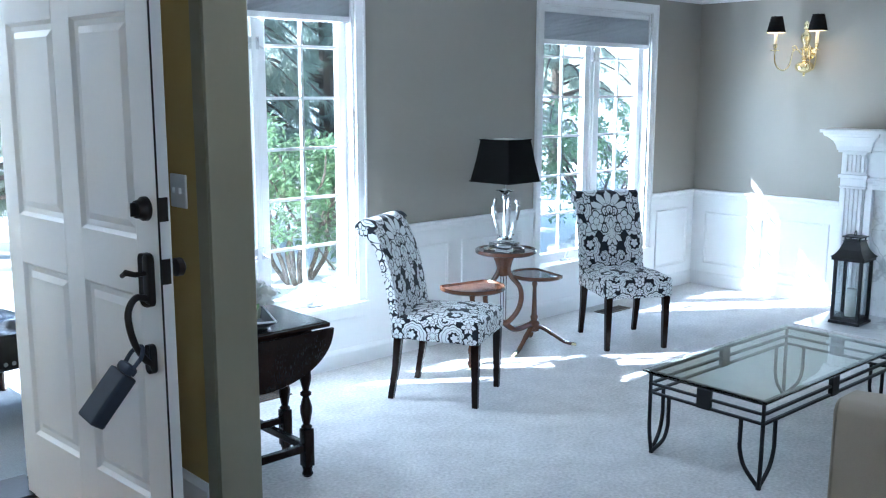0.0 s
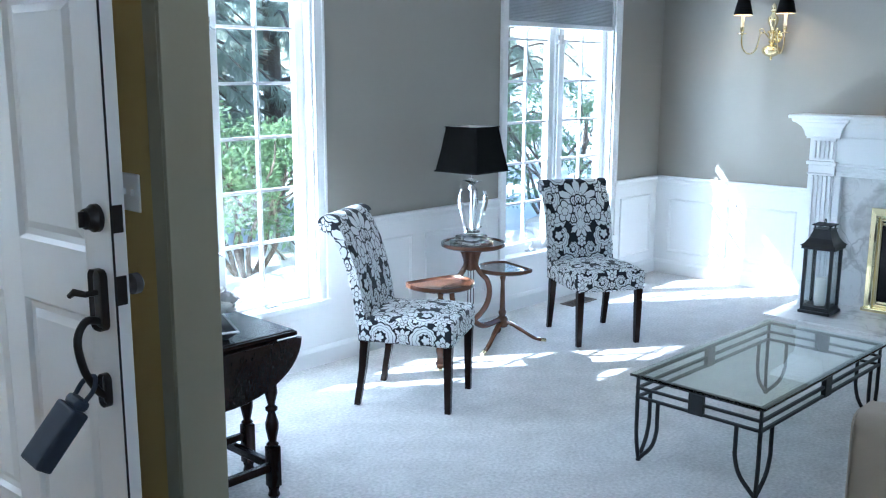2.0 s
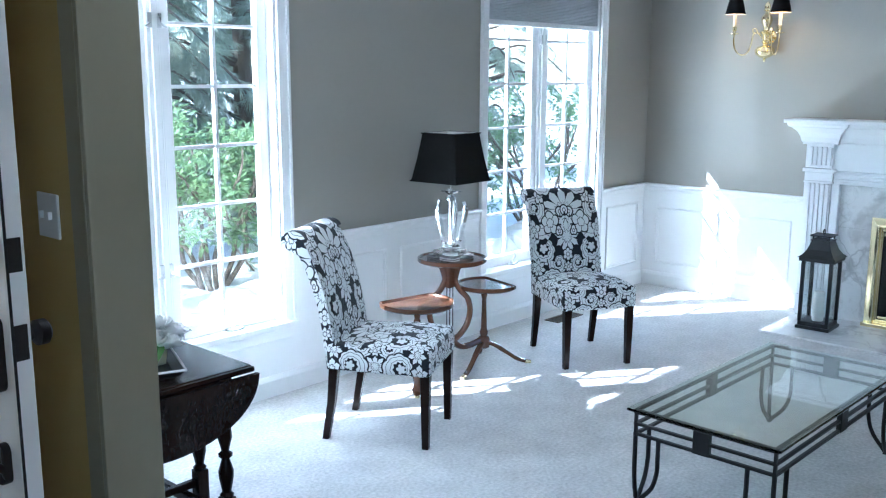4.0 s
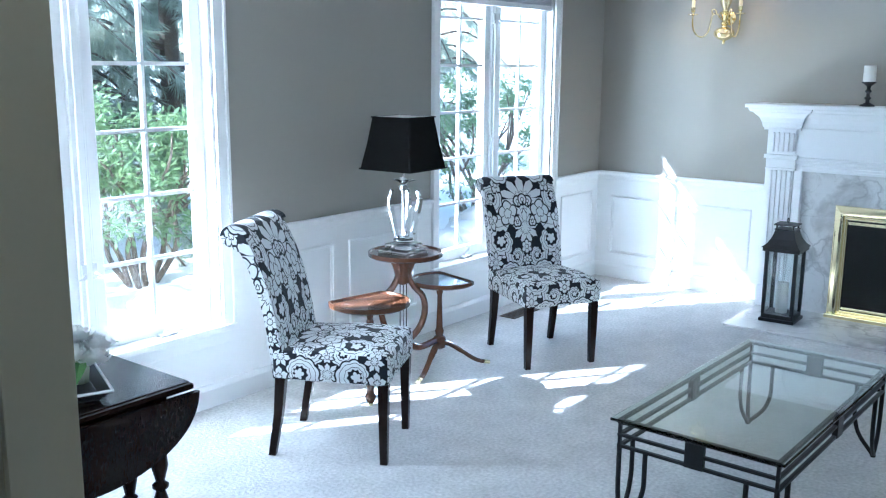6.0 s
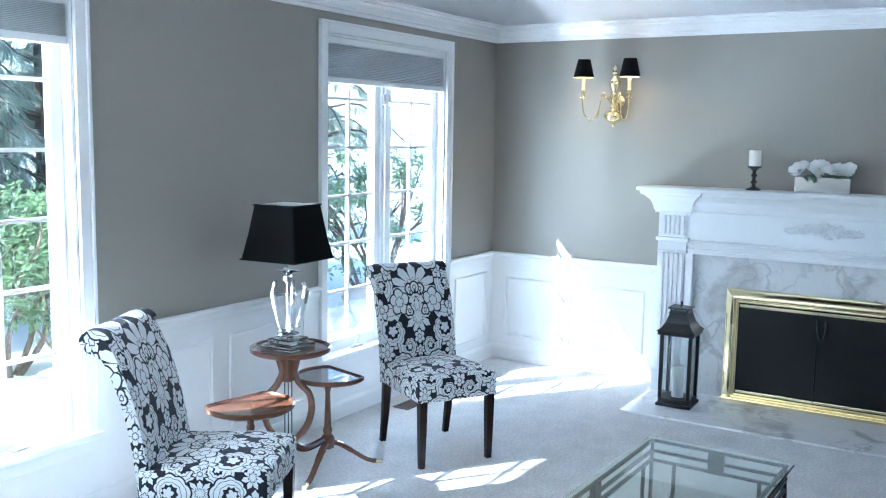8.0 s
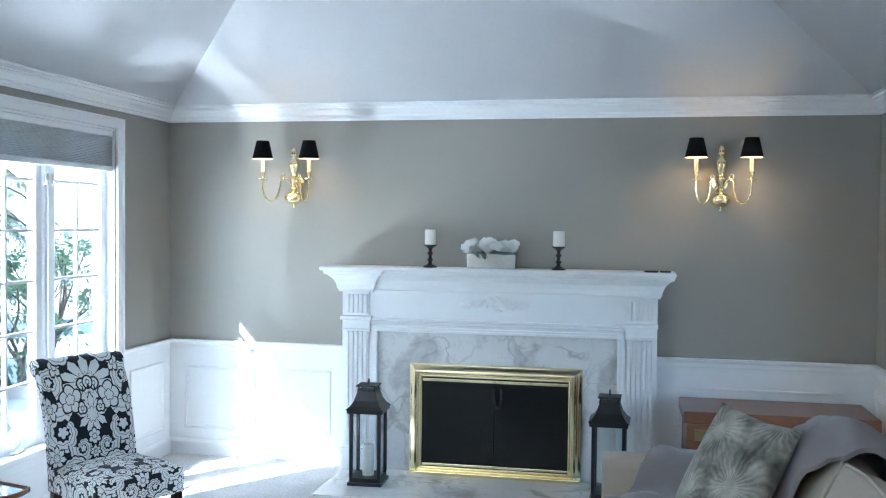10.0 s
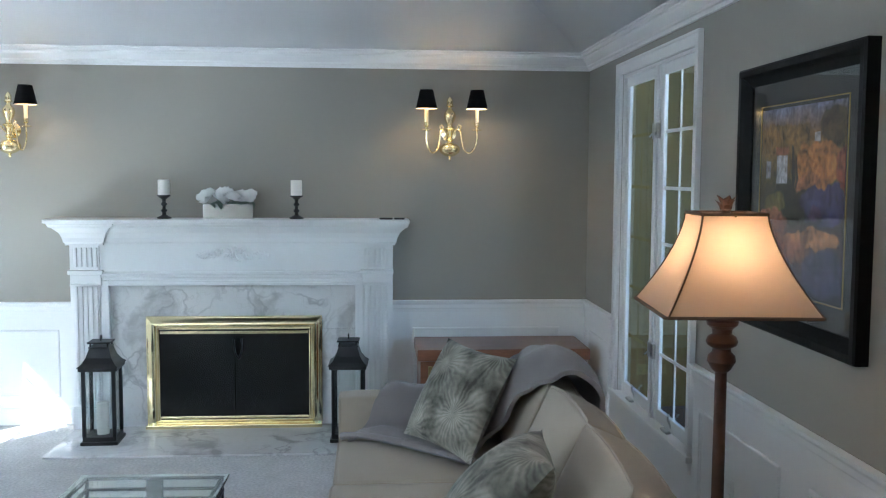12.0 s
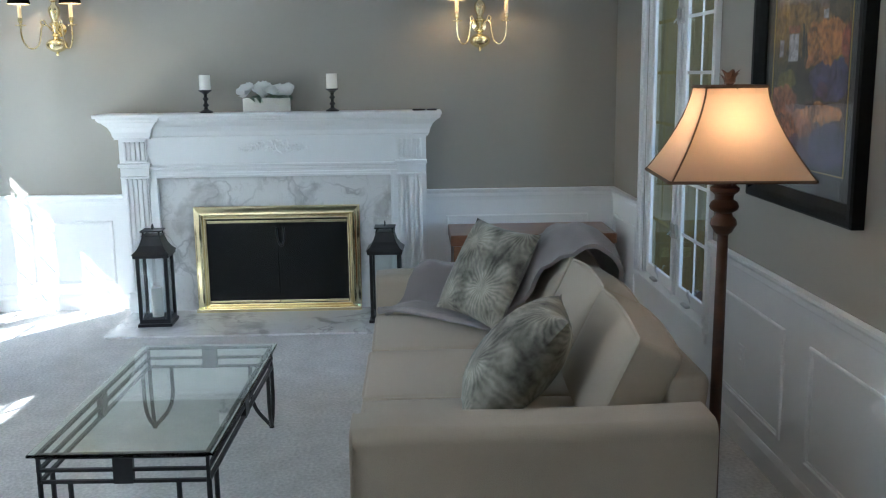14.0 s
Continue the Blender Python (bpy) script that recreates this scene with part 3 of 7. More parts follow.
part("knob", bm, BRONZE, door, "dark bronze inside knob", smooth=True)
bm = boxes((DW - 0.002, -T + 0.002, 0.0, DW + 0.0015, -T + 0.008, DH))
part("weather_strip", bm, BLACKMETAL, door)
KEYBOX = mat("blue_grey_key_box", (0.026, 0.036, 0.058), 0.5, grain=0.15, scale=60, bump=0.08, blotch=0.15)
kb_at = door.matrix_world @ Matrix.Translation((0.927, -T - 0.047, 0.745))
kb = thing("key_lock_box", kb_at @ pose(0, 0, 0, -36, 12, 0) @ Matrix.Diagonal((1.16, 1.16, 1.16, 1)), "blue-grey key lock box hanging from the door handle", "lock box")
bm = bmesh.new()
box(bm, -0.036, -0.028, -0.20, 0.036, 0.016, -0.055, bevel=0.006)
box(bm, -0.026, -0.024, -0.056, 0.026, 0.012, -0.03, bevel=0.01)
part("case", bm, KEYBOX, kb)
bm = bmesh.new()
tube(bm, curve([(-0.02, -0.006, -0.035), (-0.022, -0.006, 0.0), (0.0, -0.006, 0.022), (0.022, -0.006, 0.0), (0.02, -0.006, -0.035)]), 0.0055)
part("shackle", bm, KEYBOX, kb, "blue shackle", smooth=True)

# what shows beyond the doorway: rug, tufted bench
GREYRUG = mat("grey_rug", (0.16, 0.17, 0.18), 0.95, grain=0.45, scale=160, bump=1.0, blotch=0.2, blotch_scale=8)
structure("porch_floor", boxes((-2.2, 3.9, FOY - 0.4, XF - 0.02, 6.9, FOY - 0.02)), GREYRUG, "grey pebbled porch floor", "floor")
LEATHER = mat("black_leather", (0.02, 0.02, 0.022), 0.3, grain=0.2, scale=80, bump=0.35, blotch=0.25)
bench = thing("tufted_bench", pose(0.75, 4.85, FOY - 0.02, 0, 0, 8), "black tufted leather bench with nailhead trim", "bench")
bm = bmesh.new()
box(bm, -0.6, -0.28, 0.24, 0.6, 0.28, 0.42, bevel=0.03, seg=3)
part("seat_base", bm, LEATHER, bench, smooth=True)
bm = bmesh.new()
nx, ny = 48, 22
grid = [[bm.verts.new((-0.6 + 1.2 * i / nx, -0.28 + 0.56 * j / ny, 0.42 + 0.055 * (abs(math.sin(math.pi * (i / 8 + j / 7.3))) * abs(math.sin(math.pi * (i / 8 - j / 7.3)))) ** 0.5 * min(1, 8 * min(i, nx - i) / nx, 8 * min(j, ny - j) / ny))) for j in range(ny + 1)] for i in range(nx + 1)]
for i in range(nx):
    for j in range(ny):
        bm.faces.new((grid[i][j], grid[i + 1][j], grid[i + 1][j + 1], grid[i][j + 1]))
part("tufted_top", bm, LEATHER, bench, smooth=True)
for x, y in ((-0.54, -0.22), (0.54, -0.22), (-0.54, 0.22), (0.54, 0.22)):
    bm = bmesh.new()
    lathe(bm, [(0.018, 0), (0.026, 0.2), (0.028, 0.25)], 10, pose(x, y, 0))
    part("leg", bm, DARKWOOD, bench)
bm = bmesh.new()
for i in range(30):
    lathe(bm, [(0.011, 0), (0.009, 0.005), (0.0, 0.008)], 8, pose(-0.57 + 1.14 * i / 29, -0.28, 0.28, 90))
part("nailheads", bm, SILVER, bench, "row of pale metal nailheads")

# unseen ceiling and walls, added to keep sun and sky off the door
structure("porch_ceiling_blocker", boxes((-2.3, 3.82, 2.40, XF - 0.02, 5.72, 2.5)), WHITE, "unseen white porch ceiling added to shade the front door", "ceiling")
structure("wall_porch_north_blocker", boxes((-2.2, 5.75, -0.3, 0.95, 5.85, 2.4)), BLIND, "unseen grey-green porch end wall added to keep light off the door", "wall")
structure("wall_porch_west_blocker", boxes((-2.36, 3.82, -0.3, -2.2, 6.4, 2.4)), YELLOW, "unseen plain porch side wall added to close off light", "wall")

# ---- fireplace ----
FP = 6.93
fp = thing("fireplace", pose(XE, 2.27, 0), "white carved mantel with fluted pilasters round a veined marble surround", "fireplace")


def lx(x):
    return x - XE


HW = (3.348 - 1.194) / 2
bm = bmesh.new()
box(bm, lx(FP), -HW, 0.0, 0.0, -HW + 0.225, 1.26)
part("side_block", bm, WHITE, fp)
bm = boxes((lx(FP), HW - 0.225, 0.0, 0.0, HW, 1.26))
part("side_block", bm, WHITE, fp)
bm = boxes((lx(FP), -HW + 0.225, 0.985, 0.0, HW - 0.225, 1.34))
part("frieze_board", bm, WHITE, fp)
for sgn in (1, -1):
    yc = sgn * (HW - 0.11)
    bm = bmesh.new()

    def fluted(z0, z1):
        # five raised reeds on a ground
        box(bm, lx(FP) - 0.012, yc - 0.085, z0, lx(FP) + 0.001, yc + 0.085, z1)
        for k in range(5):
            y = yc + (k - 2) * 0.033
            box(bm, lx(FP) - 0.026, y - 0.010, z0 + 0.02, lx(FP) - 0.011, y + 0.010, z1 - 0.02, bevel=0.004)
    fluted(0.16, 1.0)
    fluted(1.09, 1.26)
    part("fluted_pilaster", bm, WHITE, fp)
    bm = bmesh.new()
    box(bm, lx(FP) - 0.03, yc - 0.105, 0.0, lx(FP), yc + 0.105, 0.16, bevel=0.004)
    part("plinth", bm, WHITE, fp)
    bm = bmesh.new()
    box(bm, lx(FP) - 0.032, yc - 0.1, 1.0, lx(FP), yc + 0.1, 1.062, bevel=0.004)
    box(bm, lx(FP) - 0.046, yc - 0.114, 1.062, lx(FP), yc + 0.114, 1.09, bevel=0.005)
    box(bm, lx(FP) - 0.036, yc - 0.104, 0.985, lx(FP), yc + 0.104, 1.0, bevel=0.003)
    part("pilaster_block", bm, WHITE, fp)
# crown: a stepped cove that flares to the shelf, broken forward over the pilasters
COVE = [(0.0, 0.0), (0.012, 0.0), (0.012, 0.012), (0.02, 0.02), (0.026, 0.05), (0.042, 0.085), (0.068, 0.11), (0.074, 0.118), (0.092, 0.124), (0.1, 0.14), (0.1, 0.15), (0.0, 0.15)]


def crown(y0, y1, front, ends):
    bm = bmesh.new()
    n = len(COVE)
    for sy0, sy1 in ((y0, y1),):
        ra = [bm.verts.new((front - u, sy0 - (u if ends[0] else 0), 1.258 + v)) for u, v in COVE]
        rb = [bm.verts.new((front - u, sy1 + (u if ends[1] else 0), 1.258 + v)) for u, v in COVE]
        for i in range(n - 1):
            bm.faces.new((ra[i], ra[i + 1], rb[i + 1], rb[i]))
        for ring, e, y in ((ra, ends[0], sy0), (rb, ends[1], sy1)):
            if e:
                rc = [bm.verts.new((0.0, v.co.y, v.co.z)) for v in ring]
                for i in range(n - 1):
                    bm.faces.new((ring[i], ring[i + 1], rc[i + 1], rc[i]))
    return bm


part("crown_moulding", crown(-HW + 0.22, HW - 0.22, lx(FP), (False, False)), WHITE, fp)
part("crown_moulding", crown(-HW - 0.004, -HW + 0.218, lx(FP) - 0.028, (True, True)), WHITE, fp)
part("crown_moulding", crown(HW - 0.218, HW + 0.004, lx(FP) - 0.028, (True, True)), WHITE, fp)
bm = bmesh.new()
box(bm, lx(6.775), -1.187, 1.408, 0.0, 1.200, 1.434, bevel=0.007)
part("mantel_shelf", bm, WHITE, fp)
# frieze mouldings and inner frame
bm = bmesh.new()
run(bm, [(0, 0), (0.012, 0), (0.02, 0.008), (0.02, 0.02), (0.034, 0.03), (0.034, 0.042), (0, 0.042)], (lx(FP), -HW + 0.21, 1.035), (lx(FP), HW - 0.21, 1.035), (-1, 0, 0))
part("frieze_moulding", bm, WHITE, fp)
IN = (3.061 - 1.469) / 2 + 0.025
bm = bmesh.new()
for y0, y1, z0, z1 in ((-IN - 0.055, -IN, 0.0, 1.02), (IN, IN + 0.055, 0.0, 1.02), (-IN, IN, 0.985, 1.02)):
    box(bm, lx(FP) - 0.012, y0, z0, lx(FP) + 0.03, y1, z1, bevel=0.004)
for y0, y1, z0, z1 in ((-IN - 0.02, -IN, 0.0, 0.985), (IN, IN + 0.02, 0.0, 0.985), (-IN, IN, 0.985, 1.003)):
    box(bm, lx(FP) - 0.022, y0, z0, lx(FP) - 0.011, y1, z1, bevel=0.003)
part("inner_frame", bm, WHITE, fp)
# carved spray of leaves on the frieze
bm = bmesh.new()
rnd = random.Random(4)
for k in range(110):
    t = rnd.uniform(-1, 1)
    y, z = 0.225 * t, 1.185 + (1 - abs(t) ** 1.4) * rnd.uniform(-0.035, 0.055)
    d = rnd.uniform(0, math.pi)
    ln, wd = rnd.uniform(0.014, 0.03), rnd.uniform(0.006, 0.01)
    m = pose(lx(FP) - 0.002, y, z, math.degrees(d), 0, 0)
    vs = bmesh.ops.create_icosphere(bm, subdivisions=1, radius=1.0, matrix=m @ Matrix.Diagonal((0.017, ln, wd, 1)))
tagged(part("carved_spray", bm, WHITE, fp, "raised carved leaf ornament", smooth=True), kind="stuff")
# marble slabs
mx = lx(FP) + 0.02
for nm, r in (("marble_slab", (mx, -IN, 0.0, 0.0, -0.50, 0.679)), ("marble_slab", (mx, 0.50, 0.0, 0.0, IN, 0.679)), ("marble_slab", (mx, -IN, 0.68, 0.0, IN, 0.99))):
    part(nm, boxes(r, bevel=0.0006), MARBLE, fp)
part("firebox", boxes((lx(FP) + 0.1, -0.498, 0.0, 0.0, 0.498, 0.678)), BLACKMETAL, fp)
# brass door frame
F0, F1, FZ = -0.595, 0.585, 0.775
fx = lx(FP)
fw = 0.092
# mitred brass moulding: a sloping outer band, a flat, and a thin inner bead
BPROF = [(0.0, 0.0), (0.010, 0.0), (0.014, 0.004), (0.015, 0.009), (0.037, 0.035), (0.040, 0.039), (0.040, 0.060), (0.036, 0.064), (0.014, 0.066), (0.014, 0.076), (0.022, 0.078), (0.024, 0.083), (0.022, 0.089), (0.0, fw)]
frame_ob = None
bc = [(F0, -0.022), (F1, -0.022), (F1, FZ), (F0, FZ)]
for (ya, za), (yb, zb_) in zip(bc, bc[1:] + bc[:1]):
    bm = bmesh.new()
    av, bv = Vector((fx, ya, za)), Vector((fx, yb, zb_))
    al = (bv - av).normalized()
    inn = Vector((0, -al.z, al.y))
    ra = [bm.verts.new(av + inn * v + al * v + Vector((-u, 0, 0))) for u, v in BPROF]
    rb = [bm.verts.new(bv + inn * v - al * v + Vector((-u, 0, 0))) for u, v in BPROF]
    n = len(BPROF)
    for q in range(n):
        bm.faces.new((ra[q], ra[(q + 1) % n], rb[(q + 1) % n], rb[q]))
    frame_ob = part("brass_frame_side", bm, BRASS, fp, "polished brass moulding round the fire doors", smooth=True)
for y0, y1 in ((F0 + fw, -0.006), (-0.004, F1 - fw)):
    bm = bmesh.new()
    box(bm, fx - 0.012, y0, 0.045, fx + 0.0, y1, FZ - fw)
    gd = part("glass_door", bm, SMOKED, fp, "smoked black glass fire door")
    bm = bmesh.new()
    box(bm, fx - 0.022, y0, FZ - fw - 0.028, fx - 0.012, y1, FZ - fw - 0.008, bevel=0.003)
    part("door_rail", bm, BRASS, gd)
    bm = bmesh.new()
    box(bm, fx - 0.022, y0, 0.073, fx - 0.012, y1, 0.09, bevel=0.003)
    part("door_rail", bm, BRASS, gd)
bm = bmesh.new()
tube(bm, curve([(fx - 0.014, -0.05, 0.62), (fx - 0.03, -0.055, 0.55), (fx - 0.03, -0.035, 0.49), (fx - 0.03, -0.01, 0.53), (fx - 0.03, 0.0, 0.62)]), 0.006)
part("pull_loop", bm, BLACKMETAL, frame_ob, "black hanging door pull")
bm = bmesh.new()
box(bm, fx - 0.075, F0, 0.0142, fx - 0.001, F1, 0.042, bevel=0.005)
part("brass_sill", bm, BRASS, fp, "brass sill under the fire doors")
structure("hearth", boxes((6.27, 1.17, 0.0, XE - 0.005, 3.33, 0.014), bevel=0.003), MARBLE, "veined white marble hearth slab flush with the carpet", "hearth")


# ---- lanterns on the hearth ----
LGLASS = pane_mat("lantern_glass", (0.94, 0.96, 0.96))


def lantern(x, y, rz):
    L = thing("candle_lantern", pose(x, y, 0.014, 0, 0, rz), "black metal and glass lantern with a white pillar candle inside", "lantern", "lanterns on the hearth")
    h = 0.115
    bm = bmesh.new()
    box(bm, -h, -h, 0, h, h, 0.022, bevel=0.004)
    box(bm, -h + 0.012, -h + 0.012, 0.022, h - 0.012, h - 0.012, 0.05, bevel=0.004)
    part("base", bm, BLACKMETAL, L)
    p = h - 0.022
    for sx in (-1, 1):
        for sy in (-1, 1):
            bm = bmesh.new()
            box(bm, sx * p - 0.011, sy * p - 0.011, 0.05, sx * p + 0.011, sy * p + 0.011, 0.475, bevel=0.002)
            part("post", bm, BLACKMETAL, L)
    bm = bmesh.new()
    box(bm, -h - 0.004, -h - 0.004, 0.475, h + 0.004, h + 0.004, 0.5, bevel=0.004)
    part("collar", bm, BLACKMETAL, L)
    bm = bmesh.new()
    rings = []
    for r, z in ((h + 0.012, 0.5), (h - 0.012, 0.52), (h - 0.035, 0.555), (h - 0.05, 0.6), (h - 0.055, 0.615)):
        rings.append([bm.verts.new((r * a, r * b, z)) for a, b in ((-1, -1), (1, -1), (1, 1), (-1, 1))])
    for a, b in zip(rings, rings[1:]):
        for i in range(4):
            bm.faces.new((a[i], a[(i + 1) % 4], b[(i + 1) % 4], b[i]))
    bm.faces.new(rings[0][::-1])
    bm.faces.new(rings[-1])
    part("roof", bm, BLACKMETAL, L)
    bm = bmesh.new()
    q = h - 0.05
    box(bm, -q, -q, 0.615, q, q, 0.622)
    for sx in (-1, 1):
        for sy in (-1, 1):
            box(bm, sx * (q - 0.012) - 0.005, sy * (q - 0.012) - 0.005, 0.622, sx * (q - 0.012) + 0.005, sy * (q - 0.012) + 0.005, 0.645)
    box(bm, -q - 0.006, -q - 0.006, 0.645, q + 0.006, q + 0.006, 0.655, bevel=0.003)
    part("vent_cap", bm, BLACKMETAL, L)
    bm = bmesh.new()
    tube(bm, [(0.018 * math.cos(a), 0, 0.672 + 0.018 * math.sin(a)) for a in [2 * math.pi * k / 14 for k in range(15)]], 0.004, 6)
    part("ring", bm, BLACKMETAL, L)
    for sx, sy in ((1, 0), (-1, 0), (0, 1), (0, -1)):
        bm = bmesh.new()
        if sx:
            box(bm, sx * p - 0.0015, -p + 0.011, 0.05, sx * p + 0.0015, p - 0.011, 0.475)
        else:
            box(bm, -p + 0.011, sy * p - 0.0015, 0.05, p - 0.011, sy * p + 0.0015, 0.475)
        g = part("glass_pane", bm, LGLASS, L)
        g.visible_shadow = False
    c = thing("pillar_candle", pose(x, y, 0.014 + 0.05), "white pillar candle standing in a lantern", "candle", "pillar candles in the lanterns")
    bm = bmesh.new()
    lathe(bm, [(0.0375, 0), (0.038, 0.005), (0.0375, 0.2), (0.034, 0.206), (0.012, 0.2), (0.0, 0.199)], 24)
    part("wax", bm, WAX, c, smooth=True)
    bm = bmesh.new()
    tube(bm, [(0, 0, 0.198), (0.002, 0, 0.212)], 0.0012, 5)
    part("wick", bm, BLACKMETAL, c)


lantern(6.61, 3.062, 2)
lantern(6.59, 1.487, -2)


# ---- mantel things ----
def candlestick(y):
    c = thing("candlestick", pose(6.955, y, 1.434), "turned black wooden candlestick on the mantel", "candlestick", "candlesticks on the mantel")
    bm = bmesh.new()
    lathe(bm, [(0.047, 0), (0.047, 0.008), (0.03, 0.016), (0.014, 0.026), (0.011, 0.04), (0.02, 0.05), (0.021, 0.056), (0.011, 0.066), (0.01, 0.082), (0.02, 0.094), (0.02, 0.1), (0.011, 0.11), (0.013, 0.128), (0.034, 0.145), (0.044, 0.15), (0.044, 0.158), (0, 0.158)], 24)
    part("turned_stem", bm, BLACKMETAL, c, smooth=True)
    k = thing("candle", pose(6.955, y, 1.592), "short white pillar candle on a candlestick", "candle", "candles on the mantel")
    bm = bmesh.new()
    lathe(bm, [(0.038, 0), (0.0385, 0.004), (0.038, 0.098), (0.035, 0.103), (0.01, 0.099), (0, 0.098)], 24)
    part("wax", bm, WAX, k, smooth=True)
    bm = bmesh.new()
    tube(bm, [(0, 0, 0.097), (0.001, 0.001, 0.109)], 0.0012, 5)
    part("wick", bm, BLACKMETAL, k)


candlestick(2.728)
candlestick(1.846)
MIRRORBOX = mat("mirrored_planter", (0.78, 0.78, 0.77), 0.12, metal=0.85, grain=0.02, scale=30, blotch=0.06)
fb = thing("flower_box", pose(6.945, 2.295, 1.434), "mirrored rectangular planter of white roses on the mantel", "planter")
bm = bmesh.new()
for r in ((-0.05, -0.165, 0, 0.05, 0.165, 0.006), (-0.05, -0.165, 0.006, -0.044, 0.165, 0.1), (0.044, -0.165, 0.006, 0.05, 0.165, 0.1), (-0.044, -0.165, 0.006, 0.044, -0.159, 0.1), (-0.044, 0.159, 0.006, 0.044, 0.165, 0.1)):
    box(bm, *r, bevel=0.0015)
part("box", bm, MIRRORBOX, fb)
PETAL = mat("white_petals", (0.88, 0.88, 0.85), 0.6, grain=0.06, scale=30, blotch=0.06)
LEAFY = mat("grey_green_leaves", (0.14, 0.21, 0.15), 0.6, grain=0.2, scale=30, blotch=0.3)


def rose(bm, m, r, rnd, turns=15):
    """A bloom of overlapping cupped petals."""
    for k in range(turns):
        a = k * 2.4
        lay = k / turns
        rad = r * (0.25 + 0.75 * lay)
        tilt = 80 - 62 * lay
        pm = m @ pose(0, 0, 0, 0, 0, math.degrees(a)) @ Matrix.Translation((rad * 0.45, 0, r * 0.55 * (1 - lay))) @ pose(0, 0, 0, 0, -tilt, 0)
        w = r * (0.45 + 0.35 * lay)
        vs = []
        for i in range(4):
            u = i / 3
            row = []
            for j in range(4):
                v = j / 3 - 0.5
                row.append(bm.verts.new(pm @ Vector((u * w * 1.2, v * w * 1.7 * math.sin(0.5 + u * 1.9), -abs(v) ** 2 * w * -1.6 + (u - 0.5) ** 2 * w * 0.6))))
            vs.append(row)
        for i in range(3):
            for j in range(3):
                bm.faces.new((vs[i][j], vs[i + 1][j], vs[i + 1][j + 1], vs[i][j + 1]))


def leaf(bm, m, ln, wd, fold=0.25):
    prev = None
    for i in range(6):
        u = i / 5
        w = wd * math.sin(math.pi * (0.06 + 0.94 * u) ** 0.8) * 0.5
        z = -0.35 * ln * u * u
        row = [bm.verts.new(m @ Vector((ln * u, s * w, z + abs(s) * w * fold * 2))) for s in (-1, 0, 1)]
        if prev:
            for j in range(2):
                bm.faces.new((prev[j], row[j], row[j + 1], prev[j + 1]))
        prev = row


rnd = random.Random(7)
for k in range(6):
    bm = bmesh.new()
    y = -0.135 + 0.27 * k / 5
    rose(bm, pose(rnd.uniform(-0.03, 0.02), y, 0.125 + rnd.uniform(-0.01, 0.03), rnd.uniform(-25, 25), rnd.uniform(-45, -5), rnd.uniform(0, 360)), 0.062, rnd, 18)
    part("rose", bm, PETAL, fb, "white rose bloom", smooth=True)
for k in range(24):
    bm = bmesh.new()
    leaf(bm, pose(rnd.uniform(-0.045, 0.03), rnd.uniform(-0.16, 0.16), 0.10, 0, 0, rnd.uniform(100, 260)) @ pose(0, 0, 0, 0, rnd.uniform(-50, 10)), rnd.uniform(0.05, 0.08), 0.035)
    part("leaf", bm, LEAFY, fb)
for i, (y, w) in enumerate(((1.24, 0.09), (1.15, 0.07))):
    t = thing("remote_control", pose(6.87, y, 1.4345, 0, 0, 4 - 9 * i), "small flat black remote lying on the mantel", "remote control", "remotes on the mantel")
    bm = bmesh.new()
    box(bm, -0.02, -w / 2, 0, 0.02, w / 2, 0.012, bevel=0.004)
    part("case", bm, BLACKMETAL, t)


# ---- brass sconces ----
BLACKSHADE = mat("black_fabric_shade", (0.009, 0.009, 0.009), 0.9, grain=0.2, scale=160, bump=0.2, blotch=0.15, spec=0.1)
SHADEIN = mat("gilt_shade_lining", (0.75, 0.66, 0.48), 0.5, grain=0.04, scale=60)
GLOW = bpy.data.materials.new("lit_candle_bulb")
GLOW.use_nodes = True
gb = GLOW.node_tree.nodes["Principled BSDF"]
gb.inputs["Base Color"].default_value = (1, 0.8, 0.5, 1)
gb.inputs["Emission Color"].default_value = (1.0, 0.62, 0.28, 1)
gb.inputs["Emission Strength"].default_value = 12.0
CANDLESLEEVE = mat("cream_candle_sleeve", (0.85, 0.74, 0.52), 0.5, grain=0.03, scale=40, blotch=0.04)


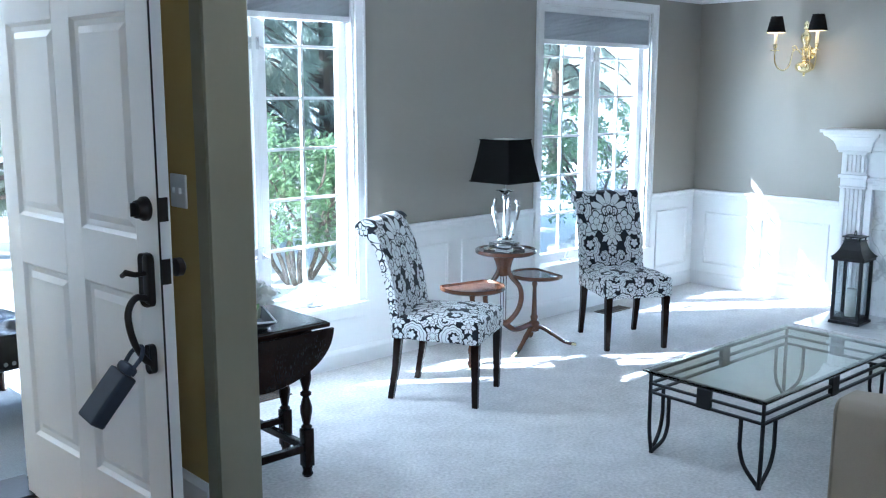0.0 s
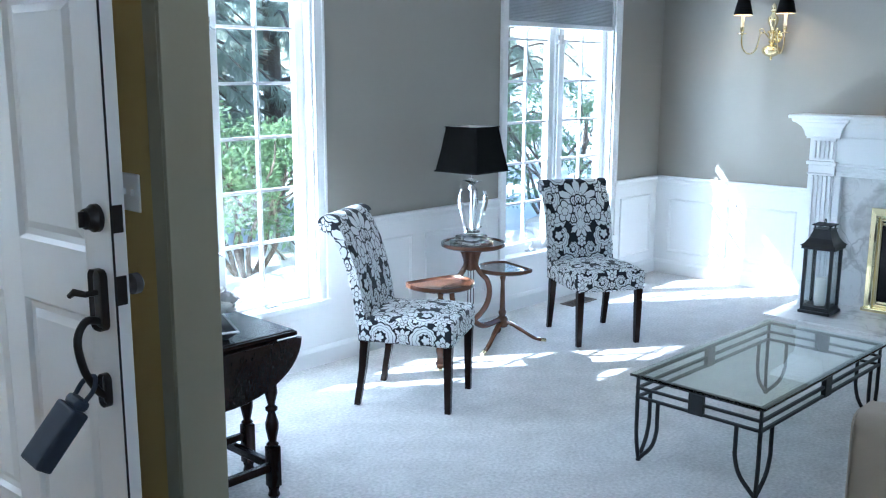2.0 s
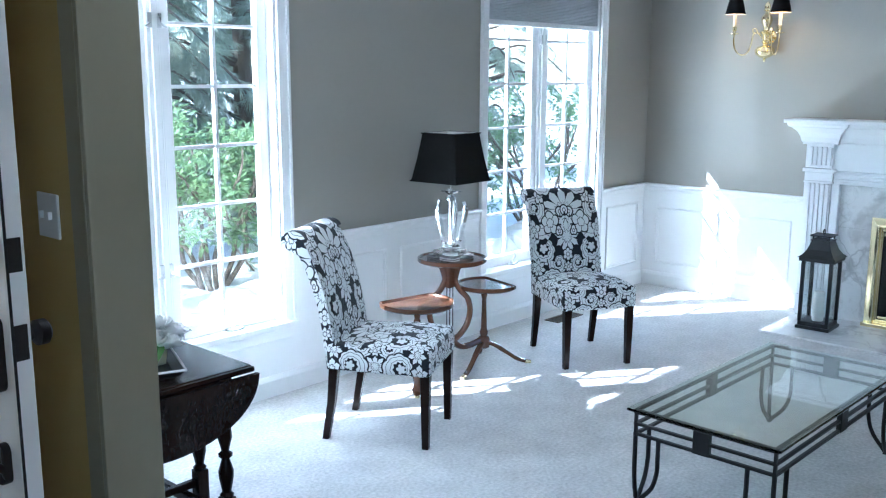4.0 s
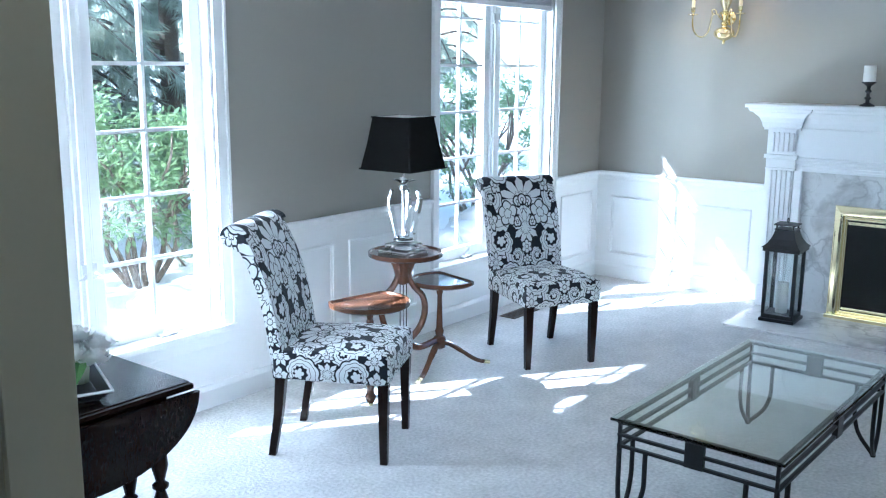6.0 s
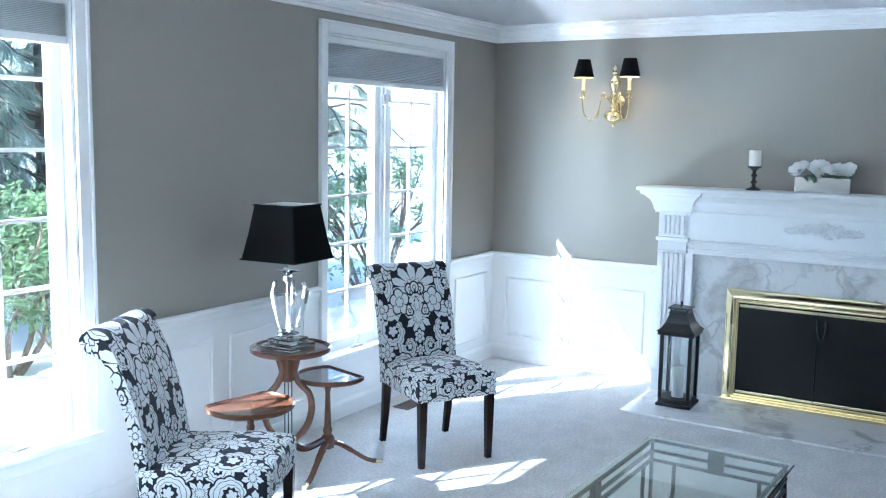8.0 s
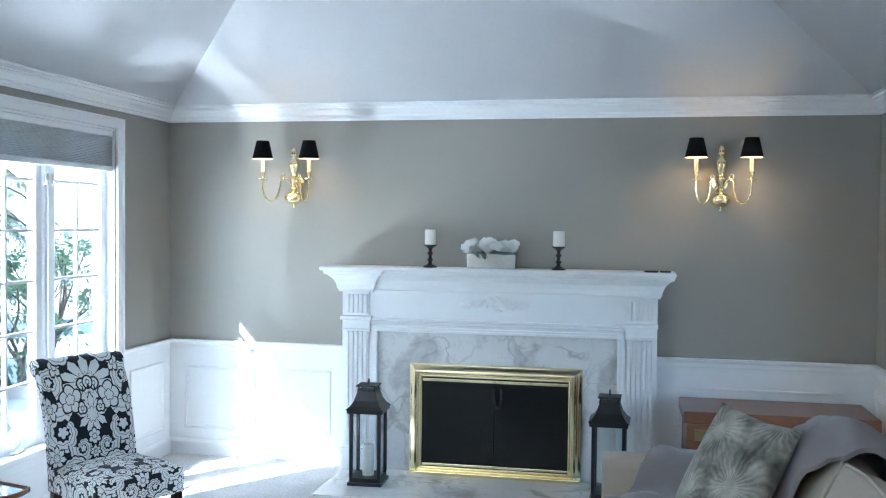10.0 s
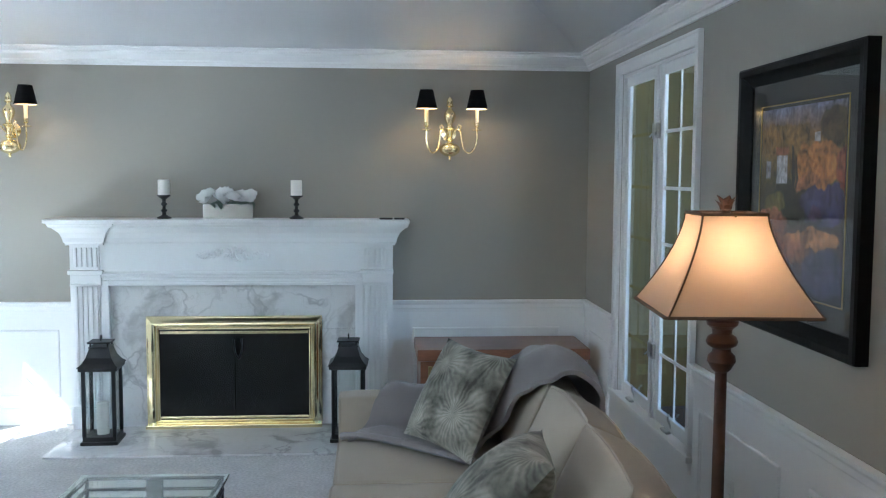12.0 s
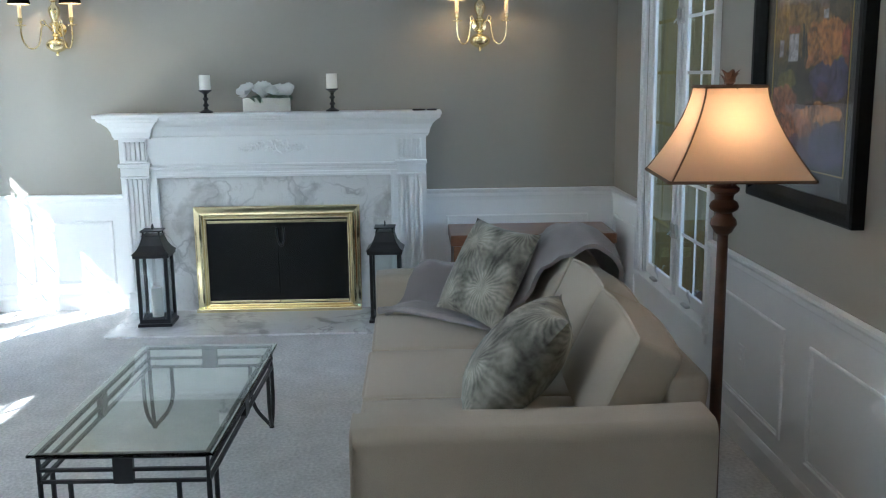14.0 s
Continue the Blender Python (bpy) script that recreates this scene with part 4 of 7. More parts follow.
def sconce(y, lit):
    s = thing("wall_sconce", pose(XE, y, 0), "polished brass two-arm wall sconce with small black shades", "wall sconce", "sconces on the fireplace wall")
    bm = bmesh.new()
    ax = -0.08
    lathe(bm, [(r * 1.38, z) for r, z in ((0.0, 1.833), (0.006, 1.838), (0.008, 1.848), (0.005, 1.856), (0.012, 1.862), (0.03, 1.872), (0.048, 1.89), (0.053, 1.91), (0.05, 1.928), (0.036, 1.946), (0.016, 1.956), (0.012, 1.966), (0.02, 1.976), (0.02, 1.984), (0.012, 1.994), (0.016, 2.02), (0.022, 2.04), (0.03, 2.048), (0.03, 2.056), (0.016, 2.066), (0.014, 2.08), (0.024, 2.11), (0.03, 2.14), (0.026, 2.165), (0.012, 2.185), (0.01, 2.2), (0.02, 2.208), (0.014, 2.222), (0.016, 2.24), (0.01, 2.26), (0.0, 2.272))], 24, pose(ax, 0, 0))
    part("stem", bm, BRASS, s, smooth=True)
    bm = bmesh.new()
    lathe(bm, [(0.05, 0), (0.05, 0.006), (0.03, 0.014), (0.014, 0.02), (0.014, 0.085), (0, 0.085)], 20, pose(0, 0, 2.02, 0, -90))
    part("back_plate", bm, BRASS, s, smooth=True)
    for sg in (-1, 1):
        ex, ey = -0.245, sg * 0.170
        k = Vector((ex - ax, ey, 0))
        def at(f, z):
            return (ax + k.x * f, k.y * f, z)
        bm = bmesh.new()
        tube(bm, curve([at(0.08, 2.0), at(0.26, 2.045), at(0.40, 2.03), at(0.45, 1.97), at(0.55, 1.905), at(0.75, 1.885), at(0.93, 1.92), at(1.0, 1.975), at(1.0, 2.035)]), 0.0055, 8)
        tube(bm, curve([at(0.26, 2.045), at(0.33, 2.075), at(0.42, 2.07), at(0.4, 2.045), at(0.35, 2.05)]), 0.004, 6)
        arm = part("arm", bm, BRASS, s, smooth=True)
        bm = bmesh.new()
        lathe(bm, [(0.006, 2.03), (0.034, 2.036), (0.036, 2.04), (0.01, 2.044), (0.009, 2.055), (0.015, 2.062), (0.015, 2.088), (0.0, 2.088)], 18, pose(ex, ey, 0))
        part("cup", bm, BRASS, arm, smooth=True)
        bm = bmesh.new()
        lathe(bm, [(0.0125, 2.088), (0.0125, 2.185), (0.006, 2.19), (0, 2.19)], 16, pose(ex, ey, 0))
        part("candle_sleeve", bm, CANDLESLEEVE, arm, "cream candle sleeve", smooth=True)
        bm = bmesh.new()
        lathe(bm, [(0.006, 2.19), (0.011, 2.205), (0.009, 2.225), (0.0, 2.24)], 12, pose(ex, ey, 0))
        part("bulb", bm, GLOW, arm, "lit candle bulb", smooth=True)
        bm = bmesh.new()
        lathe(bm, [(0.073, 2.178), (0.072, 2.181), (0.044, 2.303), (0.0435, 2.3), (0.0715, 2.178), (0.073, 2.178)], 28, pose(ex, ey, 0))
        bmesh.ops.delete(bm, geom=[f for f in bm.faces if len(f.verts) > 4], context="FACES")
        shade = part("shade", bm, BLACKSHADE, arm, "small black fabric shade", smooth=True)
        shade.data.materials.append(SHADEIN)
        for p in shade.data.polygons:
            c = Vector(p.center) - Vector((ex, ey, p.center[2]))
            if p.normal.dot(c) < 0:
                p.material_index = 1
        lamp("sconce_bulb", "POINT", lit, (1.0, 0.66, 0.34), pose(XE + ex, y + ey, 2.212), radius=0.024)


sconce(0.80, 0.52)
sconce(3.745, 0.33)


# ---- upholstery ----
class Net:
    """Small helper that chains math nodes."""

    def __init__(self, nt):
        self.nt = nt

    def m(self, op, a, b=0.0, c=0.0, clamp=False):
        n = self.nt.nodes.new("ShaderNodeMath")
        n.operation, n.use_clamp = op, clamp
        for i, v in enumerate((a, b, c)):
            if isinstance(v, (int, float)):
                n.inputs[i].default_value = v
            else:
                self.nt.links.new(v, n.inputs[i])
        return n.outputs[0]

    def less(self, a, b, soft=0.0025):
        """1 where a < b, with a soft edge."""
        return self.m("MULTIPLY_ADD", self.m("SUBTRACT", b, a), 1 / soft, 0.5, clamp=True)

    def flower(self, u, v, cu, cv, r, n, deep=0.3, tall=1.0, jag=0.0):
        """A bloom or leaf spray, and the dark margin that sets it off from what lies under it."""
        du, dv = self.m("SUBTRACT", u, cu), self.m("MULTIPLY", self.m("SUBTRACT", v, cv), 1 / tall)
        rad = self.m("SQRT", self.m("ADD", self.m("MULTIPLY", du, du), self.m("MULTIPLY", dv, dv)))
        th = self.m("ARCTAN2", du, dv)
        lobe = self.m("ABSOLUTE", self.m("COSINE", self.m("MULTIPLY", th, n / 2)))
        edge = self.m("MULTIPLY", self.m("MULTIPLY_ADD", lobe, deep, 1 - deep), r)
        if jag:
            teeth = self.m("ABSOLUTE", self.m("SINE", self.m("MULTIPLY", th, n * 1.5)))
            edge = self.m("MULTIPLY_ADD", teeth, -jag * r, edge)
        body = self.less(rad, edge)
        halo = self.less(rad, self.m("ADD", edge, 0.0075))
        # dark lines between petals, and a dark inner ring
        vein = self.m("MULTIPLY", self.less(lobe, 0.13, 0.08), self.less(self.m("MULTIPLY", rad, -1), -0.3 * r))
        ring = self.less(self.m("ABSOLUTE", self.m("SUBTRACT", rad, self.m("MULTIPLY", edge, 0.42))), 0.0018, 0.002)
        dark = self.m("MAXIMUM", vein, ring)
        return self.m("MULTIPLY", body, self.m("SUBTRACT", 1.0, dark)), halo

    def scroll(self, u, v, cu, cv, r, w, turn):
        """A leafy curl that thins along its turn, with a bud in its eye, and its dark margin."""
        du, dv = self.m("SUBTRACT", u, cu), self.m("SUBTRACT", v, cv)
        rad = self.m("SQRT", self.m("ADD", self.m("MULTIPLY", du, du), self.m("MULTIPLY", dv, dv)))
        th = self.m("MULTIPLY_ADD", self.m("ARCTAN2", dv, du), 1 / (2 * math.pi), 0.5 + turn)
        fr = self.m("FRACT", th)
        mid = self.m("MULTIPLY_ADD", fr, r * 0.6, r * 0.5)
        wid = self.m("MULTIPLY_ADD", fr, w * 0.8, w * 0.25)
        wave = self.m("MULTIPLY", self.m("ABSOLUTE", self.m("SINE", self.m("MULTIPLY", fr, 30.0))), w * 0.28)
        off = self.m("ABSOLUTE", self.m("SUBTRACT", rad, mid))
        full = self.m("ADD", wid, wave)
        arm = self.less(off, full)
        cut = self.less(self.m("ABSOLUTE", self.m("SUBTRACT", off, self.m("MULTIPLY", full, 0.45))), 0.0012, 0.002)
        lobe = self.m("ABSOLUTE", self.m("COSINE", self.m("MULTIPLY", th, 5 * math.pi)))
        bud = self.m("MULTIPLY_ADD", lobe, r * 0.13, r * 0.2)
        eye = self.less(rad, bud)
        halo = self.m("MAXIMUM", self.less(off, self.m("ADD", full, 0.007)), self.less(rad, self.m("ADD", bud, 0.006)))
        return self.m("MAXIMUM", self.m("MULTIPLY", arm, self.m("SUBTRACT", 1.0, cut)), eye), halo


def damask_mat():
    m = mat("black_and_white_damask", (0.5, 0.5, 0.5), 0.8, grain=0.08, scale=500, bump=0.4, blotch=0.04, sheen=0.15, spec=0.2)
    nt = m.node_tree
    N = Net(nt)
    uv = nt.nodes.new("ShaderNodeUVMap")
    wob = nt.nodes.new("ShaderNodeTexNoise")
    wob.inputs["Scale"].default_value, wob.inputs["Detail"].default_value = 14, 1
    sep = nt.nodes.new("ShaderNodeSeparateXYZ")
    nt.links.new(uv.outputs[0], sep.inputs[0])
    a = N.m("ABSOLUTE", sep.outputs[0])
    cmb = nt.nodes.new("ShaderNodeCombineXYZ")
    nt.links.new(a, cmb.inputs[0])
    nt.links.new(sep.outputs[1], cmb.inputs[1])
    nt.links.new(cmb.outputs[0], wob.inputs["Vector"])
    sw = nt.nodes.new("ShaderNodeSeparateXYZ")
    nt.links.new(wob.outputs["Color"], sw.inputs[0])
    u = N.m("ADD", a, N.m("MULTIPLY_ADD", sw.outputs[0], 0.016, -0.008))
    v0 = N.m("ADD", sep.outputs[1], N.m("MULTIPLY_ADD", sw.outputs[1], 0.016, -0.008))
    P = 0.66
    v = N.m("MULTIPLY", N.m("FRACT", N.m("DIVIDE", v0, P)), P)
    motifs = [
        N.flower(u, v, 0.0, 0.425, 0.165, 11, 0.42, 0.72, 0.10),
        N.scroll(u, v, 0.205, 0.445, 0.048, 0.020, 0.8),
        N.flower(u, v, 0.160, 0.505, 0.036, 5, 0.4, 1.2, 0.1),
        N.flower(u, v, 0.0, 0.290, 0.088, 9, 0.45, 1.05, 0.12),
        N.scroll(u, v, 0.165, 0.232, 0.086, 0.031, 0.15),
        N.flower(u, v, 0.222, 0.330, 0.040, 5, 0.5, 1.3, 0.1),
        N.scroll(u, v, 0.066, 0.152, 0.046, 0.019, 0.45),
        N.flower(u, v, 0.108, 0.363, 0.058, 5, 0.26),
        N.flower(u, v, 0.0, 0.196, 0.034, 6, 0.3),
        N.flower(u, v, 0.0, 0.130, 0.030, 7, 0.45, 0.9, 0.1),
        N.flower(u, v, 0.205, 0.125, 0.046, 7, 0.5, 1.1, 0.12),
        N.flower(u, v, 0.0, 0.055, 0.062, 9, 0.5, 0.85, 0.12),
        N.scroll(u, v, 0.125, 0.050, 0.072, 0.028, 0.6),
        N.flower(u, v, 0.215, 0.030, 0.040, 5, 0.4, 1.2, 0.1),
        N.flower(u, v, 0.0, 0.600, 0.055, 7, 0.45, 1.1, 0.12),
        N.scroll(u, v, 0.112, 0.590, 0.066, 0.026, 0.35),
        N.flower(u, v, 0.210, 0.585, 0.046, 7, 0.5, 1.1, 0.12),
        N.flower(u, v, 0.034, 0.418, 0.023, 1, 0.0),
        N.flower(u, v, 0.0, 0.428, 0.023, 1, 0.0),
        N.flower(u, v, 0.050, 0.322, 0.022, 3, 0.4, 1.2),
    ]
    # later motifs lie over earlier ones with a dark outline
    w = motifs[0][0]
    for one, halo in motifs[1:]:
        w = N.m("MAXIMUM", N.m("MULTIPLY", w, N.m("SUBTRACT", 1.0, halo)), one)
    mx = nt.nodes.new("ShaderNodeMixRGB")
    mx.inputs[1].default_value, mx.inputs[2].default_value = (0.014, 0.016, 0.022, 1), (0.78, 0.79, 0.79, 1)
    nt.links.new(w, mx.inputs[0])
    nt.links.new(mx.outputs[0], nt.nodes["Principled BSDF"].inputs["Base Color"])
    return m


DAMASK = damask_mat()


def lay_uv(ob, mode, dv=0.0):
    """UVs in metres: mode 'back' maps (x, z), 'seat' maps (x, y) on top; sides fold down from there."""
    me = ob.data
    layer = me.uv_layers.new(name="UVMap")
    for p in me.polygons:
        n = p.normal
        for li in p.loop_indices:
            c = me.vertices[me.loops[li].vertex_index].co
            if abs(n.x) > 0.75:
                uvp = (c.y - 0.25, (c.z - 0.377) / 1.18) if mode == "back" else (c.y, c.z - 0.02)
            elif mode == "back":
                uvp = (c.x, (c.z - 0.377) / 1.18)
            elif abs(n.z) > 0.55:
                uvp = (c.x, c.y)
            else:
                uvp = (c.x, c.z + 0.05)
            layer.data[li].uv = (uvp[0], uvp[1] + dv)


# ---- parsons chairs ----
def soft_block(w, d, h, puff, bevel, nx=12, ny=12):
    """A cushion block, w x d x h, domed on top by puff, with rounded edges."""
    bm = bmesh.new()
    box(bm, -w / 2, -d / 2, 0, w / 2, d / 2, h, bevel=bevel, seg=4)
    bmesh.ops.subdivide_edges(bm, edges=[e for e in bm.edges if e.calc_length() > 0.12], cuts=7, use_grid_fill=True)
    for v in bm.verts:
        k = max(0.0, 1 - (2 * v.co.x / w) ** 2) * max(0.0, 1 - (2 * v.co.y / d) ** 2)
        if v.co.z > h * 0.5:
            v.co.z += puff * k ** 0.7
    return bm


def dining_chair(x, y, rz):
    c = thing("parsons_chair", pose(x, y, 0, 0, 0, rz), "parsons chair in black and white damask with dark tapered legs", "chair", "damask chairs by the windows")
    # local -y is the front
    bm = soft_block(0.48, 0.515, 0.125, 0.03, 0.022)
    for v in bm.verts:
        v.co.z += 0.355
        v.co.y -= 0.008
        if v.co.y < 0 and v.co.z > 0.4:
            v.co.z += 0.008
    s = part("seat", bm, DAMASK, c, smooth=True)
    lay_uv(s, "seat", 0.34)
    # back: a slab that leans back and rolls over at the top
    bm = bmesh.new()
    prof_front, prof_back = [], []
    H0, H1 = 0.36, 1.012
    n = 16
    for i in range(n + 1):
        t = i / n
        z = H0 + (H1 - 0.035 - H0) * t
        yc = 0.215 + 0.05 * t + 0.115 * t ** 3
        prof_front.append((yc - 0.035 + 0.006 * math.sin(math.pi * t), z))
        prof_back.append((yc + 0.035 + 0.012 * t, z))
    # roll at the top, to the rear
    cy, cz, r = prof_front[-1][0] + 0.062, H1 - 0.045, 0.062
    roll = []
    for k in range(1, 15):
        a = math.pi - k / 14 * math.radians(230)
        roll.append((cy + r * math.cos(a), cz + r * 0.75 * math.sin(a) + 0.0))
    ring = prof_front + roll + prof_back[::-1][2:]
    cols = []
    nx = 14
    for i in range(nx + 1):
        u = i / nx * 2 - 1
        xw = 0.235 * u
        inset = 0.012 * max(0, abs(u) - 0.82) / 0.18
        cols.append([bm.verts.new((xw, yy + (inset if k <= n else -inset * 0.6), zz)) for k, (yy, zz) in enumerate(ring)])
    m_ = len(ring)
    for a, b in zip(cols, cols[1:]):
        for k in range(m_):
            bm.faces.new((a[k], b[k], b[(k + 1) % m_], a[(k + 1) % m_]))
    bm.faces.new(cols[0])
    bm.faces.new(cols[-1][::-1])
    b = part("backrest", bm, DAMASK, c, smooth=True)
    lay_uv(b, "back")
    for sx in (-1, 1):
        for yy, lean in ((-0.236, 0.0), (0.215, 0.05)):
            bm = bmesh.new()
            rings = []
            for z, hw in ((0.0, 0.016), (0.19, 0.019), (0.37, 0.023)):
                off = lean * (1 - z / 0.37) ** 1.5
                rings.append([bm.verts.new((sx * 0.205 + p * hw, yy + off + q * hw, z)) for p, q in ((-1, -1), (1, -1), (1, 1), (-1, 1))])
            for p, q in zip(rings, rings[1:]):
                for i in range(4):
                    bm.faces.new((p[i], p[(i + 1) % 4], q[(i + 1) % 4], q[i]))
            bm.faces.new(rings[0][::-1])
            bm.faces.new(rings[-1])
            bmesh.ops.bevel(bm, geom=[e for e in bm.edges if abs((e.verts[0].co - e.verts[1].co).z) > 0.1], offset=0.003, segments=1, affect="EDGES")
            part("leg", bm, DARKWOOD, c)
    return c


def facing(front, rear):
    """Turn of a thing whose local -y looks from rear to front."""
    return math.degrees(math.atan2(front[1] - rear[1], front[0] - rear[0])) + 90


dining_chair(3.295, 3.925, facing((3.40, 3.695), (3.165, 4.151)))
dining_chair(4.973, 3.934, facing((4.85, 3.72), (5.11, 4.16)))


# ---- lyre tiered table with its lamp ----
table = thing("tiered_lyre_table", pose(0, 0, 0), "mahogany three-tier table with swing-out round tops and a lyre support", "side table")


def round_top(x, y, z, r, flat=None, rim=True):
    bm = bmesh.new()
    n = 40
    def ring(rr, zz):
        vs = []
        for i in range(n):
            a = 2 * math.pi * i / n
            px, py = rr * math.cos(a), rr * math.sin(a)
            if flat is not None:
                fd = Vector((math.cos(flat), math.sin(flat)))
                d = px * fd.x + py * fd.y
                lim = rr * 0.55
                if d > lim:
                    px -= (d - lim) * fd.x
                    py -= (d - lim) * fd.y
            vs.append(bm.verts.new((x + px, y + py, zz)))
        return vs
    rows = [ring(r * 0.3, z - 0.02), ring(r - 0.012, z - 0.02), ring(r, z - 0.012), ring(r, z + 0.006), ring(r - 0.004, z + 0.009), ring(r - 0.012, z + 0.007), ring(r - 0.016, z), ring(r * 0.4, z)]
    for a, b in zip(rows, rows[1:]):
        for i in range(n):
            bm.faces.new((a[i], a[(i + 1) % n], b[(i + 1) % n], b[i]))
    bm.faces.new(rows[0][::-1])
    bm.faces.new(rows[-1])
    return bm


TOP1, TOP2, TOP3 = (4.225, 4.35, 0.672), (3.76, 4.195, 0.515), (4.44, 4.26, 0.495)
part("top", round_top(*TOP1, 0.205), MAHOGANY, table, smooth=True)
part("top", round_top(*TOP2, 0.205, math.radians(80)), MAHOGANY, table, smooth=True)
part("top", round_top(*TOP3, 0.185, math.radians(-15)), MAHOGANY, table, smooth=True)


def turned(x, y, z0, z1):
    h = z1 - z0
    bm = bmesh.new()
    lathe(bm, [(0.02, 0), (0.026, 0.03 * h), (0.03, 0.06 * h), (0.022, 0.09 * h), (0.018, 0.14 * h), (0.024, 0.2 * h), (0.026, 0.24 * h), (0.019, 0.28 * h), (0.015, 0.6 * h), (0.013, 0.8 * h), (0.019, 0.86 * h), (0.019, 0.88 * h), (0.014, 0.9 * h), (0.02, 0.96 * h), (0.05, h), (0, h)], 18, pose(x, y, z0))
    return bm


part("post", turned(TOP3[0], TOP3[1] + 0.02, 0.11, TOP3[2] - 0.02), MAHOGANY, table, smooth=True)
part("post", turned(TOP2[0] - 0.06, TOP2[1] - 0.06, 0.02, TOP2[2] - 0.02), MAHOGANY, table, smooth=True)
bm = bmesh.new()
lathe(bm, [(0.0, 0.0), (0.012, 0.002), (0.016, 0.012), (0.012, 0.022), (0.008, 0.028)], 12, pose(TOP2[0] - 0.06, TOP2[1] - 0.06, 0.0))
part("caster", bm, BRASS, table, smooth=True)
# lyre: two curved blades with strings between
lyc = Vector((4.20, 4.345, 0))
lyd = Vector((0.80, -0.6, 0)).normalized()
for sg in (-1, 1):
    bm = bmesh.new()
    pts = [lyc + lyd * sg * o + Vector((0, 0, z)) for o, z in ((0.05, 0.65), (0.042, 0.61), (0.030, 0.55), (0.060, 0.485), (0.108, 0.43), (0.122, 0.35), (0.100, 0.265), (0.045, 0.195), (0.0, 0.175))]
    tube(bm, curve(pts, 6), [0.026] * 6 + [0.022] * 6 + [0.020] * 36 + [0.022], 10, 0.75)
    part("lyre_blade", bm, MAHOGANY, table, smooth=True)
for k in (-1, 0, 1):
    bm = bmesh.new()
    p = lyc + lyd * k * 0.018
    tube(bm, [p + Vector((0, 0, 0.2)), p + Vector((0, 0, 0.52))], 0.003, 6)
    part("lyre_string", bm, BLACKMETAL, table)
bm = bmesh.new()
box(bm, lyc.x - 0.05, lyc.y - 0.05, 0.625, lyc.x + 0.05, lyc.y + 0.05, 0.652, bevel=0.006)
box(bm, lyc.x - 0.03, lyc.y - 0.022, 0.5, lyc.x + 0.03, lyc.y + 0.022, 0.63, bevel=0.012)
part("lyre_head", bm, MAHOGANY, table)
# platform bar from the lyre to the tripod and saber legs
hub = Vector((TOP3[0], TOP3[1] + 0.02, 0))
bm = bmesh.new()
tube(bm, curve([lyc + Vector((0, 0, 0.185)), lyc * 0.6 + hub * 0.4 + Vector((0, 0, 0.125)), hub + Vector((0, 0, 0.15))]), 0.02, 8)
part("stretcher", bm, MAHOGANY, table, smooth=True)
bm = bmesh.new()
lathe(bm, [(0.02, 0.09), (0.036, 0.1), (0.038, 0.15), (0.03, 0.165), (0.02, 0.17)], 16, pose(hub.x, hub.y, 0))
part("hub", bm, MAHOGANY, table, smooth=True)
for fx_, fy_ in ((4.60, 4.07), (4.535, 4.40), (4.12, 4.16)):
    d = Vector((fx_ - hub.x, fy_ - hub.y, 0))
    bm = bmesh.new()
    pts = [hub + d * f + Vector((0, 0, z)) for f, z in ((0.05, 0.13), (0.25, 0.115), (0.5, 0.075), (0.78, 0.03), (1.0, 0.016), (1.06, 0.014))]
    tube(bm, curve(pts, 6), [0.019] * 12 + [0.016] * 12 + [0.013] * 6 + [0.011], 8, 0.75)
    leg = part("saber_leg", bm, MAHOGANY, table, smooth=True)
    bm = bmesh.new()
    tube(bm, [hub + d * 0.97 + Vector((0, 0, 0.0165)), hub + d * 1.1 + Vector((0, 0, 0.0135))], [0.0155, 0.0125], 8, 0.8)
    part("toe_cap", bm, BRASS, leg, "brass toe cap")

# crystal lamp
la = thing("table_lamp", pose(TOP1[0] + 0.005, TOP1[1] + 0.02, TOP1[2] + 0.001, 0, 0, 4), "cut crystal table lamp with a black square tapered shade", "table lamp")
bm = bmesh.new()
box(bm, -0.1, -0.1, 0, 0.1, 0.1, 0.024, bevel=0.005)
box(bm, -0.074, -0.074, 0.0245, 0.074, 0.074, 0.05, bevel=0.006)
part("base", bm, CRYSTAL, la, "stepped crystal base")
bm = bmesh.new()
lathe(bm, [(0.035, 0.051), (0.055, 0.06), (0.058, 0.07), (0.034, 0.086), (0.0, 0.086)], 10)
part("foot", bm, CRYSTAL, la)
for k in range(5):
    a = math.radians(20 + 72 * k)
    d = Vector((math.cos(a), math.sin(a), 0))
    bm = bmesh.new()
    pts = [d * o + Vector((0, 0, z)) for o, z in ((0.040, 0.078), (0.052, 0.11), (0.070, 0.19), (0.086, 0.265), (0.088, 0.30), (0.076, 0.335))]
    tube(bm, curve(pts, 5), [0.015] * 5 + [0.019] * 15 + [0.012] * 6, 6, 0.75)
    part("crystal_blade", bm, CRYSTAL, la)
bm = bmesh.new()
lathe(bm, [(0.012, 0.086), (0.012, 0.335), (0.022, 0.34), (0.03, 0.352), (0.022, 0.366), (0.013, 0.372), (0.013, 0.39), (0.0, 0.39)], 8)
part("crystal_stem", bm, CRYSTAL, la)
